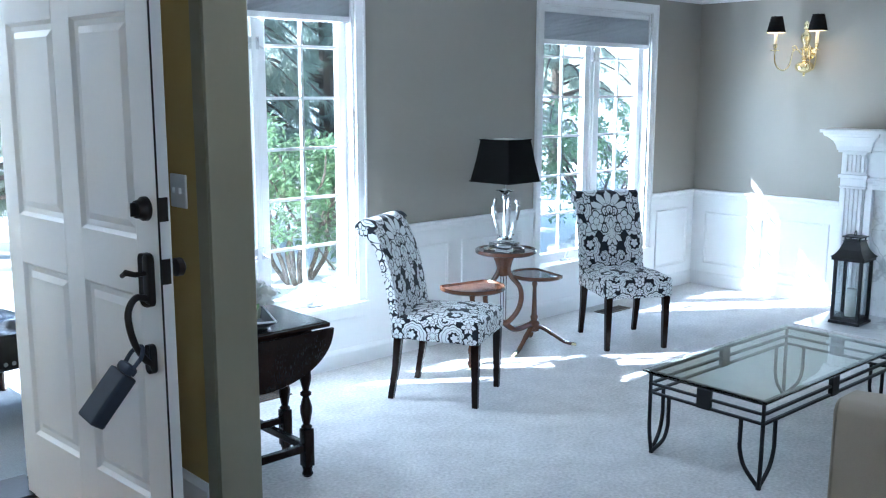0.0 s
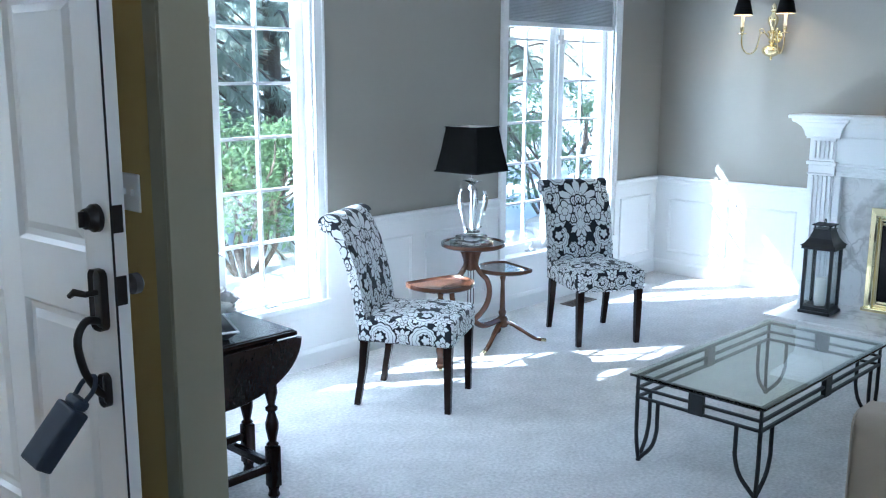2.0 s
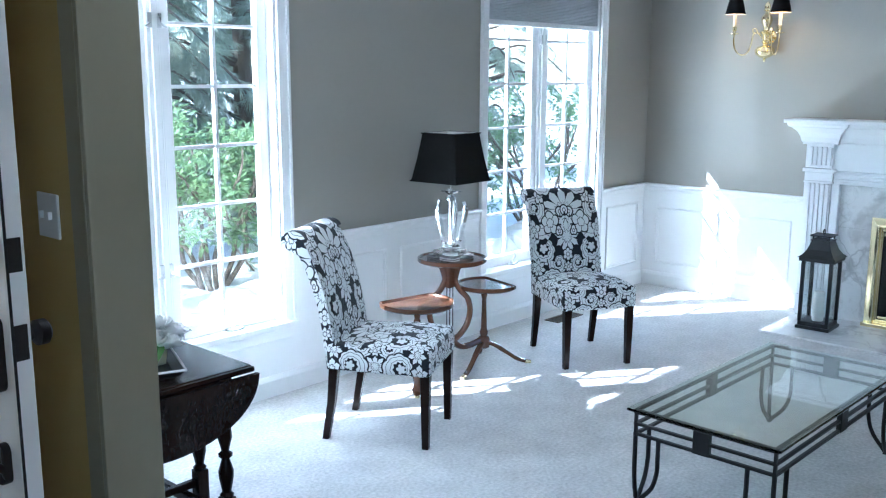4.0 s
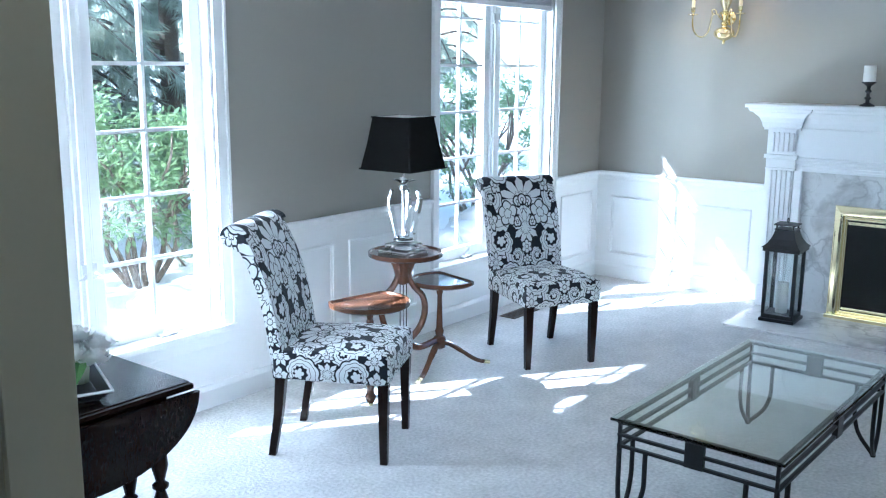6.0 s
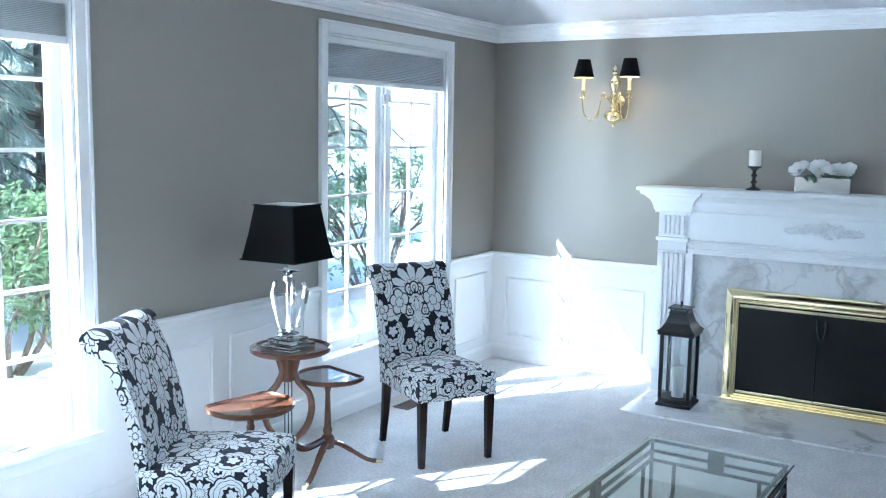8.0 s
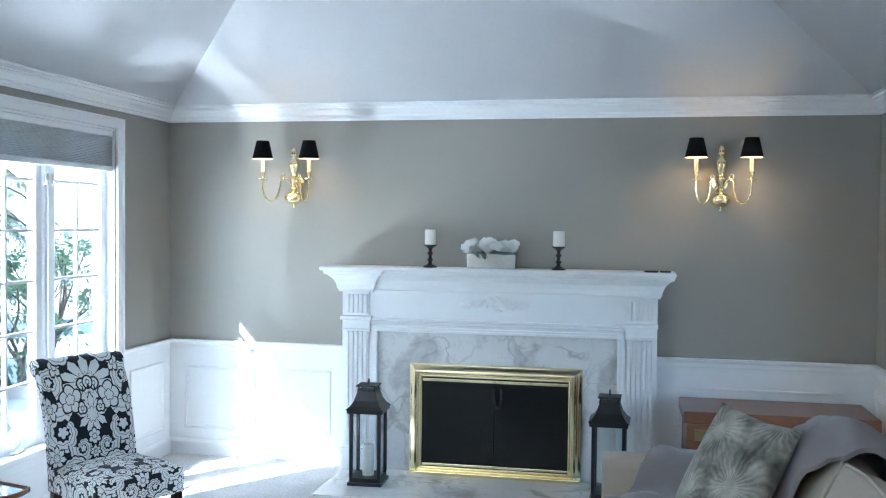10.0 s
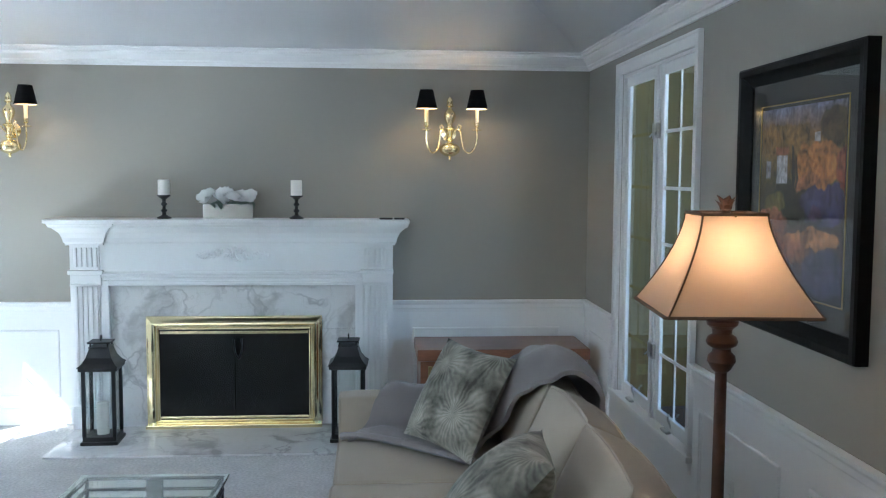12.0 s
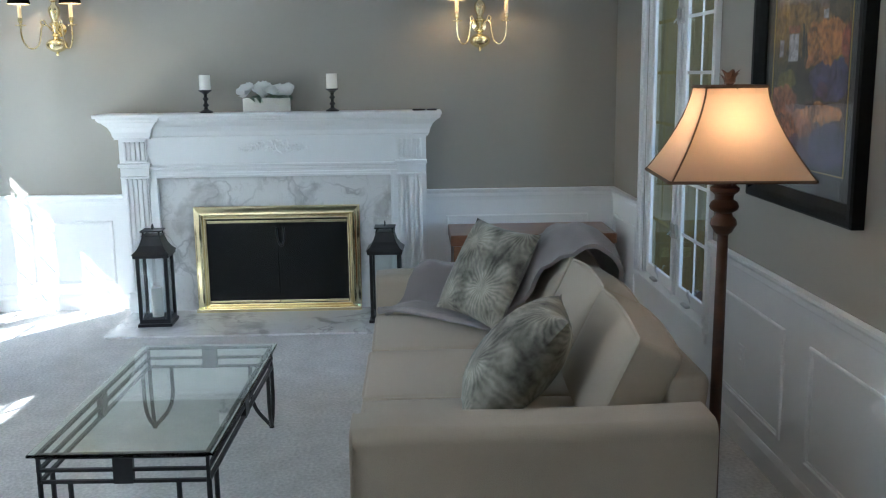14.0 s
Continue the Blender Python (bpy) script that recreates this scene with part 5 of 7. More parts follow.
for k in range(7):
    bm = bmesh.new()
    leaf(bm, pose(0, 0, 0.372, 0, 0, 51.4 * k) @ pose(0.012, 0, 0, 0, -38 - 12 * (k % 2)), 0.058, 0.04, 0.3)
    bmesh.ops.solidify(bm, geom=bm.faces[:], thickness=0.007)
    part("crystal_petal", bm, CRYSTAL, la)
bm = bmesh.new()
lathe(bm, [(0.006, 0.391), (0.006, 0.46), (0.015, 0.465), (0.015, 0.5), (0, 0.5)], 10)
part("socket", bm, SILVER, la)
SHADECLOTH = mat("black_lamp_shade_cloth", (0.008, 0.0075, 0.007), 0.9, grain=0.2, scale=220, bump=0.25, blotch=0.12, spec=0.1)
bm = bmesh.new()
zb, zt = 0.455, 0.735
def square_ring(h, z, r):
    out = []
    for cx, cy, a0 in ((1, -1, -90), (1, 1, 0), (-1, 1, 90), (-1, -1, 180)):
        for k in range(4):
            a = math.radians(a0 + 30 * k)
            out.append(bm.verts.new((cx * (h - r) + r * math.cos(a), cy * (h - r) + r * math.sin(a), z)))
    return out
rows = [square_ring(0.168, zb, 0.01), square_ring(0.165, zb + 0.012, 0.01), square_ring(0.142, zb + 0.13, 0.01), square_ring(0.120, zt - 0.008, 0.01), square_ring(0.121, zt, 0.01), square_ring(0.116, zt - 0.004, 0.008), square_ring(0.161, zb + 0.012, 0.008)]
for a, b in zip(rows, rows[1:] + rows[:1]):
    for i in range(16):
        bm.faces.new((a[i], a[(i + 1) % 16], b[(i + 1) % 16], b[i]))
shade = part("shade", bm, SHADECLOTH, la, "black square shade with a pale lining and thin trim")
shade.data.materials.append(mat("pale_shade_lining", (0.80, 0.78, 0.72), 0.8, grain=0.04, scale=120))
for p in shade.data.polygons:
    if p.normal.x * p.center[0] + p.normal.y * p.center[1] < -0.001:
        p.material_index = 1
for h, z in ((0.1685, zb + 0.004), (0.121, zt - 0.004)):
    bm = bmesh.new()
    c4 = [(h, -h, z), (h, h, z), (-h, h, z), (-h, -h, z)]
    for p, q in zip(c4, c4[1:] + c4[:1]):
        tube(bm, [p, q], 0.004, 6)
    part("trim", bm, SHADECLOTH, la)
bm = bmesh.new()
for a in (0, 90):
    tube(bm, [Vector((0.118, 0, zt - 0.01)) @ Matrix.Rotation(radians(a), 3, "Z"), Vector((-0.118, 0, zt - 0.01)) @ Matrix.Rotation(radians(a), 3, "Z")], 0.002, 5)
part("spider", bm, SILVER, la)

# ---- coffee table ----
ct = thing("coffee_table", pose(4.015, 2.298, 0, 0, 0, -1.4), "black wrought iron coffee table with a clear glass top", "coffee table")
hx, hy = 0.665, 0.323
bm = bmesh.new()
box(bm, -hx, -hy, 0.402, hx, hy, 0.414, bevel=0.005)
part("glass_top", bm, glass_mat("green_edged_plate_glass", (0.86, 0.955, 0.92)), ct, "clear plate glass with a green edge")
fx2, fy2 = hx - 0.03, hy - 0.03
for z in (0.396, 0.348, 0.305):
    for sg in (-1, 1):
        bm = bmesh.new()
        box(bm, -fx2 - 0.008, sg * fy2 - 0.008, z - 0.007, fx2 + 0.008, sg * fy2 + 0.008, z + 0.005, bevel=0.002)
        part("rail", bm, IRON, ct)
        bm = bmesh.new()
        box(bm, sg * fx2 - 0.008, -fy2 + 0.008, z - 0.007, sg * fx2 + 0.008, fy2 - 0.008, z + 0.005, bevel=0.002)
        part("rail", bm, IRON, ct)
for px, py, w, d in ((-fx2, 0, 0.011, 0.035), (fx2, 0, 0.011, 0.035), (0, -fy2, 0.035, 0.011), (0, fy2, 0.035, 0.011)):
    bm = bmesh.new()
    box(bm, px - w, py - d, 0.297, px + w, py + d, 0.389, bevel=0.002)
    part("centre_block", bm, IRON, ct)
for sx in (-1, 1):
    for sy in (-1, 1):
        foot = Vector((sx * (fx2 - 0.01), sy * (fy2 - 0.01), 0))
        for ox, oy in ((0, 0), (0.105, 0), (0, 0.105)):
            bm = bmesh.new()
            x0, y0 = sx * (fx2 - ox), sy * (fy2 - oy)
            pts = [(x0, y0, 0.30), (x0, y0, 0.22), (x0 * 0.985 + foot.x * 0.015, y0 * 0.98 + foot.y * 0.02, 0.16), ((x0 + foot.x) / 2 + (x0 - foot.x) * 0.22, (y0 + foot.y) / 2 + (y0 - foot.y) * 0.22, 0.085), (foot.x, foot.y, 0.006)]
            tube(bm, curve(pts, 7), 0.0095, 8)
            part("leg_rod", bm, IRON, ct, smooth=True)
        bm = bmesh.new()
        lathe(bm, [(0.012, 0.0), (0.012, 0.006), (0.009, 0.012)], 10, pose(*foot))
        part("foot", bm, IRON, ct)
        bm = bmesh.new()
        box(bm, sx * fx2 - 0.006, sy * fy2 - 0.006, 0.30, sx * fx2 + 0.006, sy * fy2 + 0.006, 0.389)
        part("corner_post", bm, IRON, ct)

# ---- sofa ----
LINEN = mat("beige_sofa_cloth", (0.45, 0.388, 0.300), 0.9, grain=0.16, scale=380, bump=0.7, blotch=0.06, blotch_scale=5, sheen=0.25, spec=0.15)
SX0, SX1, SY0, SY1 = 2.84, 5.17, 0.42, 1.49
AZ = 0.68                                       # arm height
sofa = thing("sofa", pose(0, 0, 0), "beige fabric sofa with three seat cushions and piped back cushions", "sofa")


def arm_mesh(x0, x1):
    bm = bmesh.new()
    r = 0.045
    prof = []
    for cx, cz, a0 in ((x1 - r, AZ - r, 0), (x0 + r, AZ - r, 90)):
        for k in range(7):
            a = math.radians(a0 + 15 * k)
            prof.append((cx + r * math.cos(a), cz + r * math.sin(a)))
    prof += [(x0, 0.05), (x1, 0.05)]
    rows = []
    n = 12
    for j in range(n + 1):
        t = j / n
        y = SY0 + (SY1 - SY0) * t
        pull = 0.02 * max(0, t - 0.9) / 0.1
        rows.append([bm.verts.new((px + (pull if px < (x0 + x1) / 2 else -pull) * 0.3, y, pz - 0.010 * math.sin(math.pi * t) - pull * 0.6 * (pz > 0.5))) for px, pz in prof])
    m_ = len(prof)
    for a, b in zip(rows, rows[1:]):
        for k in range(m_):
            bm.faces.new((a[k], a[(k + 1) % m_], b[(k + 1) % m_], b[k]))
    bm.faces.new(rows[0])
    bm.faces.new(rows[-1][::-1])
    return bm


def piping(parent, pts, r=0.005):
    bm = bmesh.new()
    tube(bm, pts, r, 6)
    return part("piping", bm, LINEN, parent, smooth=True)


AW = 0.21
for x0 in (SX0, SX1 - AW):
    a = part("arm", arm_mesh(x0, x0 + AW), LINEN, sofa, smooth=True)
    pr = [(x0 + 0.003, SY1 - 0.003, 0.06), (x0 + 0.003, SY1 - 0.003, AZ - 0.06)] + [(x0 + 0.045 - 0.042 * math.cos(math.radians(15 * k)), SY1 - 0.003, AZ - 0.058 + 0.042 * math.sin(math.radians(15 * k))) for k in range(7)]
    pr += [(x0 + AW - 0.045 + 0.042 * math.sin(math.radians(15 * k)), SY1 - 0.003, AZ - 0.058 + 0.042 * math.cos(math.radians(15 * k))) for k in range(7)] + [(x0 + AW - 0.003, SY1 - 0.003, 0.06)]
    piping(a, pr)
bm = bmesh.new()
box(bm, SX0 + AW, SY0 + 0.05, 0.05, SX1 - AW, SY1 - 0.03, 0.30, bevel=0.02, seg=3)
part("seat_frame", bm, LINEN, sofa, smooth=True)
# back frame with a raked, rounded top
bm = bmesh.new()
box(bm, SX0 + AW - 0.01, SY0 - 0.01, 0.05, SX1 - AW + 0.01, SY0 + 0.13, 0.755, bevel=0.04, seg=4)
for v in bm.verts:
    v.co.y -= (v.co.z - 0.4) * 0.10
part("back_frame", bm, LINEN, sofa, smooth=True)
nx3 = (SX1 - SX0 - 2 * AW) / 3


def cushion(w, d, h, crown, soft, sag=0.0):
    """A stuffed block, w x d x h: domed above and below, its sides pinched in towards the corners."""
    bm = bmesh.new()
    box(bm, -w / 2, -d / 2, 0, w / 2, d / 2, h, bevel=soft, seg=4)
    bmesh.ops.subdivide_edges(bm, edges=[e for e in bm.edges if e.calc_length() > 0.09], cuts=8, use_grid_fill=True)
    for v in bm.verts:
        u, t = 2 * v.co.x / w, 2 * v.co.y / d
        k = max(0.0, 1 - u * u) * max(0.0, 1 - t * t)
        if v.co.z > h * 0.5:
            v.co.z += crown * k ** 0.6 + 0.004 * noise.noise(Vector((v.co.x * 9, v.co.y * 9, w * 40 + h))) * (k > 0)
        else:
            v.co.z -= crown * 0.4 * k ** 0.7
        side = 1 - abs(2 * v.co.z / h - 1) if 0 < v.co.z < h else 0.0
        if abs(u) > 0.9:
            v.co.x += math.copysign(0.010 * side * max(0.0, 1 - t * t), u)
        if abs(t) > 0.9:
            v.co.y += math.copysign(0.014 * side * max(0.0, 1 - u * u), t)
            if t > 0:
                v.co.y += sag * (1 - u * u)
    return bm


for k in range(3):
    xc = SX0 + AW + nx3 * (k + 0.5)
    m = pose(xc, SY1 - 0.415 + (0.004, 0.010, 0.0)[k], 0.305, 0, 0, (0.4, -0.3, 0.3)[k])
    bm = cushion(nx3 - 0.024, 0.83, 0.165, 0.034, 0.018)
    bmesh.ops.transform(bm, matrix=m, verts=bm.verts)
    cu = part("seat_cushion", bm, LINEN, sofa, smooth=True)
    w = nx3 / 2 - 0.014
    for zz in (0.160, 0.006):
        piping(cu, [m @ Vector(p) for p in ((-w, -0.3, zz), (-w, 0.39, zz), (-w + 0.006, 0.408, zz), (-w + 0.03, 0.414, zz), (w - 0.03, 0.414, zz), (w - 0.006, 0.408, zz), (w, 0.39, zz), (w, -0.3, zz))], 0.0055)
# back cushions, loose and leaning on the frame
for k in range(3):
    xc = SX0 + AW + nx3 * (k + 0.5)
    tilt = math.radians((24, 26, 24)[k])
    up, out = Vector((0, -math.sin(tilt), math.cos(tilt))), Vector((0, math.cos(tilt), math.sin(tilt)))
    m = Matrix((Vector((-1, 0, 0)), up, out)).transposed().to_4x4()
    m = Matrix.Translation(Vector((xc, 0.612, 0.478)) + up * 0.187) @ m @ pose(0, 0, 0, 0, 0, (-2.0, 1.5, -1.0)[k])
    bm = cushion(nx3 - 0.012, 0.365, 0.155, 0.026, 0.016, 0.018)
    bmesh.ops.transform(bm, matrix=m, verts=bm.verts)
    cu = part("back_cushion", bm, LINEN, sofa, smooth=True)
    w = nx3 / 2 - 0.010
    for zz in (0.150, 0.006):
        loop = [(-w, -0.17, zz), (-w, 0.172, zz), (-w * 0.97, 0.184, zz), (-w * 0.5, 0.197, zz), (0, 0.202, zz), (w * 0.5, 0.197, zz), (w * 0.97, 0.184, zz), (w, 0.172, zz), (w, -0.17, zz)]
        piping(cu, [m @ Vector(p) for p in loop], 0.0055)
for x in (SX0 + 0.06, SX1 - 0.06):
    for y in (SY0 + 0.06, SY1 - 0.06):
        bm = bmesh.new()
        lathe(bm, [(0.018, 0), (0.028, 0.05)], 10, pose(x, y, 0))
        part("foot", bm, DARKWOOD, sofa)


# patterned pillows: brushed grey-green fans on cream
def fan_mat():
    m = mat("grey_green_fan_print", (0.3, 0.3, 0.28), 0.85, grain=0.05, scale=300, bump=0.3, blotch=0.05, sheen=0.2, spec=0.15)
    nt = m.node_tree
    N = Net(nt)
    tc = nt.nodes.new("ShaderNodeTexCoord")
    sep = nt.nodes.new("ShaderNodeSeparateXYZ")
    nt.links.new(tc.outputs["Object"], sep.inputs[0])
    brush = nt.nodes.new("ShaderNodeTexNoise")
    brush.inputs["Scale"].default_value, brush.inputs["Detail"].default_value = 16, 4
    nt.links.new(tc.outputs["Object"], brush.inputs["Vector"])
    wv = None
    for cu, cv, r in ((-0.16, -0.2, 0.24), (0.1, -0.08, 0.22), (-0.1, 0.12, 0.22), (0.16, 0.24, 0.2), (0.2, -0.26, 0.16)):
        du, dv = N.m("SUBTRACT", sep.outputs[0], cu), N.m("SUBTRACT", sep.outputs[1], cv)
        rad = N.m("SQRT", N.m("ADD", N.m("MULTIPLY", du, du), N.m("MULTIPLY", dv, dv)))
        th = N.m("ADD", N.m("ARCTAN2", du, dv), N.m("MULTIPLY", brush.outputs["Fac"], 0.55))
        ray = N.m("MULTIPLY_ADD", N.m("SINE", N.m("MULTIPLY", th, 26.0)), 0.5, 0.5)
        fade = N.m("SUBTRACT", 1.0, N.m("DIVIDE", rad, r), clamp=True)
        one = N.m("MULTIPLY", N.m("MULTIPLY_ADD", ray, 0.4, 0.5), N.m("POWER", fade, 0.7))
        wv = one if wv is None else N.m("MAXIMUM", wv, one)
    ns = nt.nodes.new("ShaderNodeTexNoise")
    ns.inputs["Scale"].default_value, ns.inputs["Detail"].default_value = 11, 6
    nt.links.new(tc.outputs["Object"], ns.inputs["Vector"])
    f = N.m("MULTIPLY_ADD", ns.outputs["Fac"], 1.9, N.m("MULTIPLY_ADD", wv, 0.85, -0.9), clamp=True)
    cr = nt.nodes.new("ShaderNodeValToRGB")
    cr.color_ramp.elements[0].color, cr.color_ramp.elements[1].color = (0.075, 0.07, 0.058, 1), (0.52, 0.48, 0.40, 1)
    e = cr.color_ramp.elements.new(0.45)
    e.color = (0.25, 0.24, 0.195, 1)
    nt.links.new(f, cr.inputs[0])
    nt.links.new(cr.outputs[0], nt.nodes["Principled BSDF"].inputs["Base Color"])
    return m


FANS = fan_mat()


def pillow(m, size, thick, label):
    t = thing("throw_pillow", m, label, "pillow", "pillows on the sofa")
    bm = bmesh.new()
    n = 22
    faces = []
    for sg in (1, -1):
        g = []
        for i in range(n + 1):
            row = []
            for j in range(n + 1):
                u, v = 2 * i / n - 1, 2 * j / n - 1
                pinch = 1 - 0.075 * (1 - abs(u) ** 2) * abs(v) ** 6 * 1.0 - 0.075 * (1 - abs(v) ** 2) * abs(u) ** 6
                k = max(0, (1 - u * u) * (1 - v * v)) ** 0.5
                row.append(bm.verts.new((u * size / 2 * pinch, v * size / 2 * pinch, sg * thick / 2 * k + 0.004 * math.sin(9 * u + 4 * v) * k)))
            g.append(row)
        for i in range(n):
            for j in range(n):
                bm.faces.new((g[i][j], g[i + 1][j], g[i + 1][j + 1], g[i][j + 1]))
    bmesh.ops.remove_doubles(bm, verts=bm.verts, dist=1e-4)
    part("cover", bm, FANS, t, smooth=True)
    return t


def leaning(centre, normal, spin):
    """A pose at centre whose z looks along normal, its y as upright as can be, then turned by spin."""
    z = Vector(normal).normalized()
    x = Vector((0, 0, 1)).cross(z).normalized()
    m = Matrix((x, z.cross(x), z)).transposed().to_4x4()
    return Matrix.Translation(centre) @ m @ pose(0, 0, 0, 0, 0, spin)


pillow(leaning((4.57, 0.955, 0.765), (-0.49, 0.72, 0.50), -3), 0.48, 0.17, "square pillow with grey-green fan print leaning on a throw")
pillow(leaning((3.46, 0.94, 0.685), (0.12, 0.74, 0.66), 4), 0.51, 0.27, "square pillow with grey-green fan print leaning on a back cushion")

# grey throw over the far arm and back
THROW = mat("grey_knit_throw", (0.29, 0.265, 0.26), 0.95, grain=0.18, scale=320, bump=0.7, blotch=0.08, blotch_scale=6, sheen=0.3, spec=0.1)
throw = thing("throw_blanket", pose(0, 0, 0), "soft grey throw blanket draped over the far sofa seat and back", "blanket")


def drape(lines, nu, th=0.02, ripple=0.016):
    """A cloth lofted through several lines of points."""
    rows = [curve(l, 8) for l in lines]
    cols = [curve([r[i] for r in rows], nu) for i in range(len(rows[0]))]
    bm = bmesh.new()
    g = [[bm.verts.new(p + Vector((0, 0.6, 1)) * ripple * (1.5 * noise.noise(p * 7.0) + 0.7 * noise.noise(p * 19.0))) for p in c] for c in cols]
    for a, b in zip(g, g[1:]):
        for k in range(len(a) - 1):
            bm.faces.new((a[k], b[k], b[k + 1], a[k + 1]))
    bmesh.ops.recalc_face_normals(bm, faces=bm.faces)
    bmesh.ops.solidify(bm, geom=bm.faces[:], thickness=th)
    return bm


# over the back: from behind the sofa, across the cushion top, down to the seat
part("back_fold", drape([
    [(4.30, 0.37, 0.66), (4.28, 0.39, 0.86), (4.30, 0.53, 0.95), (4.36, 0.69, 0.86), (4.42, 0.81, 0.68), (4.46, 0.93, 0.535)],
    [(4.50, 0.34, 0.62), (4.49, 0.37, 0.89), (4.51, 0.53, 0.99), (4.54, 0.72, 0.92), (4.57, 0.86, 0.71), (4.60, 1.00, 0.535)],
    [(4.80, 0.34, 0.60), (4.79, 0.37, 0.86), (4.80, 0.53, 0.95), (4.80, 0.71, 0.87), (4.79, 0.88, 0.69), (4.78, 1.05, 0.54)],
    [(5.06, 0.36, 0.60), (5.06, 0.39, 0.82), (5.06, 0.53, 0.88), (5.03, 0.69, 0.82), (5.00, 0.88, 0.745), (4.98, 1.06, 0.735)]], 8), THROW, throw, smooth=True)
part("arm_fold", drape([
    [(4.45, 0.94, 0.530), (4.60, 1.08, 0.532), (4.74, 1.22, 0.530), (4.86, 1.36, 0.522), (4.92, 1.46, 0.508)],
    [(4.60, 0.92, 0.540), (4.72, 1.06, 0.548), (4.82, 1.19, 0.545), (4.90, 1.31, 0.538), (4.94, 1.42, 0.520)],
    [(4.86, 0.92, 0.560), (4.89, 1.04, 0.545), (4.91, 1.16, 0.550), (4.93, 1.27, 0.545), (4.945, 1.36, 0.540)],
    [(4.935, 0.92, 0.64), (4.94, 1.03, 0.65), (4.94, 1.14, 0.64), (4.94, 1.25, 0.65), (4.94, 1.32, 0.64)],
    [(4.98, 0.91, 0.714), (4.98, 1.02, 0.718), (4.98, 1.13, 0.714), (4.98, 1.22, 0.718), (4.98, 1.29, 0.708)],
    [(5.10, 0.90, 0.716), (5.10, 1.01, 0.720), (5.10, 1.12, 0.714), (5.10, 1.21, 0.720), (5.10, 1.27, 0.708)],
    [(5.195, 0.90, 0.65), (5.195, 1.00, 0.66), (5.195, 1.10, 0.64), (5.195, 1.19, 0.65), (5.195, 1.25, 0.64)]], 10, th=0.02, ripple=0.014), THROW, throw, smooth=True)
# rolled hem lying across the seat
bm = bmesh.new()
hem = curve([(4.43, 0.90, 0.520), (4.52, 1.01, 0.527), (4.66, 1.15, 0.528), (4.79, 1.29, 0.526), (4.89, 1.41, 0.515), (4.925, 1.475, 0.500)], 6)
tube(bm, hem, [0.020 + 0.008 * noise.noise(p * 11.0) for p in hem], 10, 0.8)
part("hem", bm, THROW, throw, smooth=True)

# wooden chest in the corner behind the sofa
CHESTW = mat("red_brown_chest_wood", (0.20, 0.085, 0.042), 0.34, grain=0.35, scale=22, bump=0.06, blotch=0.2, stretch=(6, 1, 6), coat=0.3)
chest = thing("wooden_chest", pose(6.80, 0.47, 0), "red-brown wooden chest with brass corners in the corner", "chest")
bm = bmesh.new()
box(bm, -0.24, -0.55, 0.03, 0.24, 0.55, 0.52, bevel=0.004)
part("body", bm, CHESTW, chest)
bm = bmesh.new()
box(bm, -0.255, -0.57, 0.524, 0.255, 0.57, 0.60, bevel=0.008)
part("lid", bm, CHESTW, chest)
for sy in (-1, 1):
    for sx in (-1, 1):
        bm = bmesh.new()
        box(bm, sx * 0.2 - 0.03, sy * 0.5 - 0.03, 0, sx * 0.2 + 0.03, sy * 0.5 + 0.03, 0.03)
        part("foot", bm, CHESTW, chest)
    bm = bmesh.new()
    box(bm, -0.246, sy * 0.40 - 0.1, 0.42, -0.2415, sy * 0.40 + 0.1, 0.49, bevel=0.002)
    part("brass_plate", bm, BRASS, chest)

# ---- floor lamp ----
fl = thing("floor_lamp", pose(3.155, 0.327, 0, 0, 0, -5) @ Matrix.Diagonal((1.08, 1.08, 1.02, 1)), "carved brown floor lamp with a lit flared cloth shade", "floor lamp")
RESIN = mat("carved_red_brown_resin", (0.075, 0.028, 0.014), 0.42, grain=0.4, scale=40, bump=0.3, blotch=0.35, blotch_scale=14)
bm = bmesh.new()
lathe(bm, [(0.15, 0), (0.15, 0.012), (0.12, 0.025), (0.06, 0.04), (0.035, 0.06), (0.028, 0.09), (0.0, 0.09)], 28)
part("base", bm, RESIN, fl, smooth=True)
bm = bmesh.new()
lathe(bm, [(0.022, 0.088), (0.018, 0.4), (0.0155, 1.155), (0.0, 1.155)], 16)
part("pole", bm, RESIN, fl, smooth=True)
bm = bmesh.new()
lathe(bm, [(r * 0.84, z) for r, z in ((0.017, 1.150), (0.03, 1.160), (0.036, 1.170), (0.045, 1.183), (0.042, 1.200), (0.03, 1.210), (0.028, 1.220), (0.046, 1.230), (0.05, 1.240), (0.044, 1.253), (0.03, 1.261), (0.032, 1.275), (0.048, 1.287), (0.05, 1.297), (0.036, 1.305), (0.0, 1.305))], 24)
part("turned_knop", bm, RESIN, fl, smooth=True)
for k in range(9):
    bm = bmesh.new()
    leaf(bm, pose(0, 0, 1.297, 0, 0, 40 * k) @ pose(0.024, 0, 0, 0, -62), 0.05, 0.036, 0.3)
    bmesh.ops.solidify(bm, geom=bm.faces[:], thickness=0.004)
    part("carved_leaf", bm, RESIN, fl, smooth=True)
bm = bmesh.new()
lathe(bm, [(0.012, 1.30), (0.012, 1.36), (0.018, 1.365), (0.018, 1.42), (0.0, 1.42)], 12)
part("socket", bm, BRASS, fl)
BULB = bpy.data.materials.new("lit_bulb")
BULB.use_nodes = True
bb = BULB.node_tree.nodes["Principled BSDF"]
bb.inputs["Emission Color"].default_value, bb.inputs["Emission Strength"].default_value = (1.0, 0.72, 0.42, 1), 8.0
bm = bmesh.new()
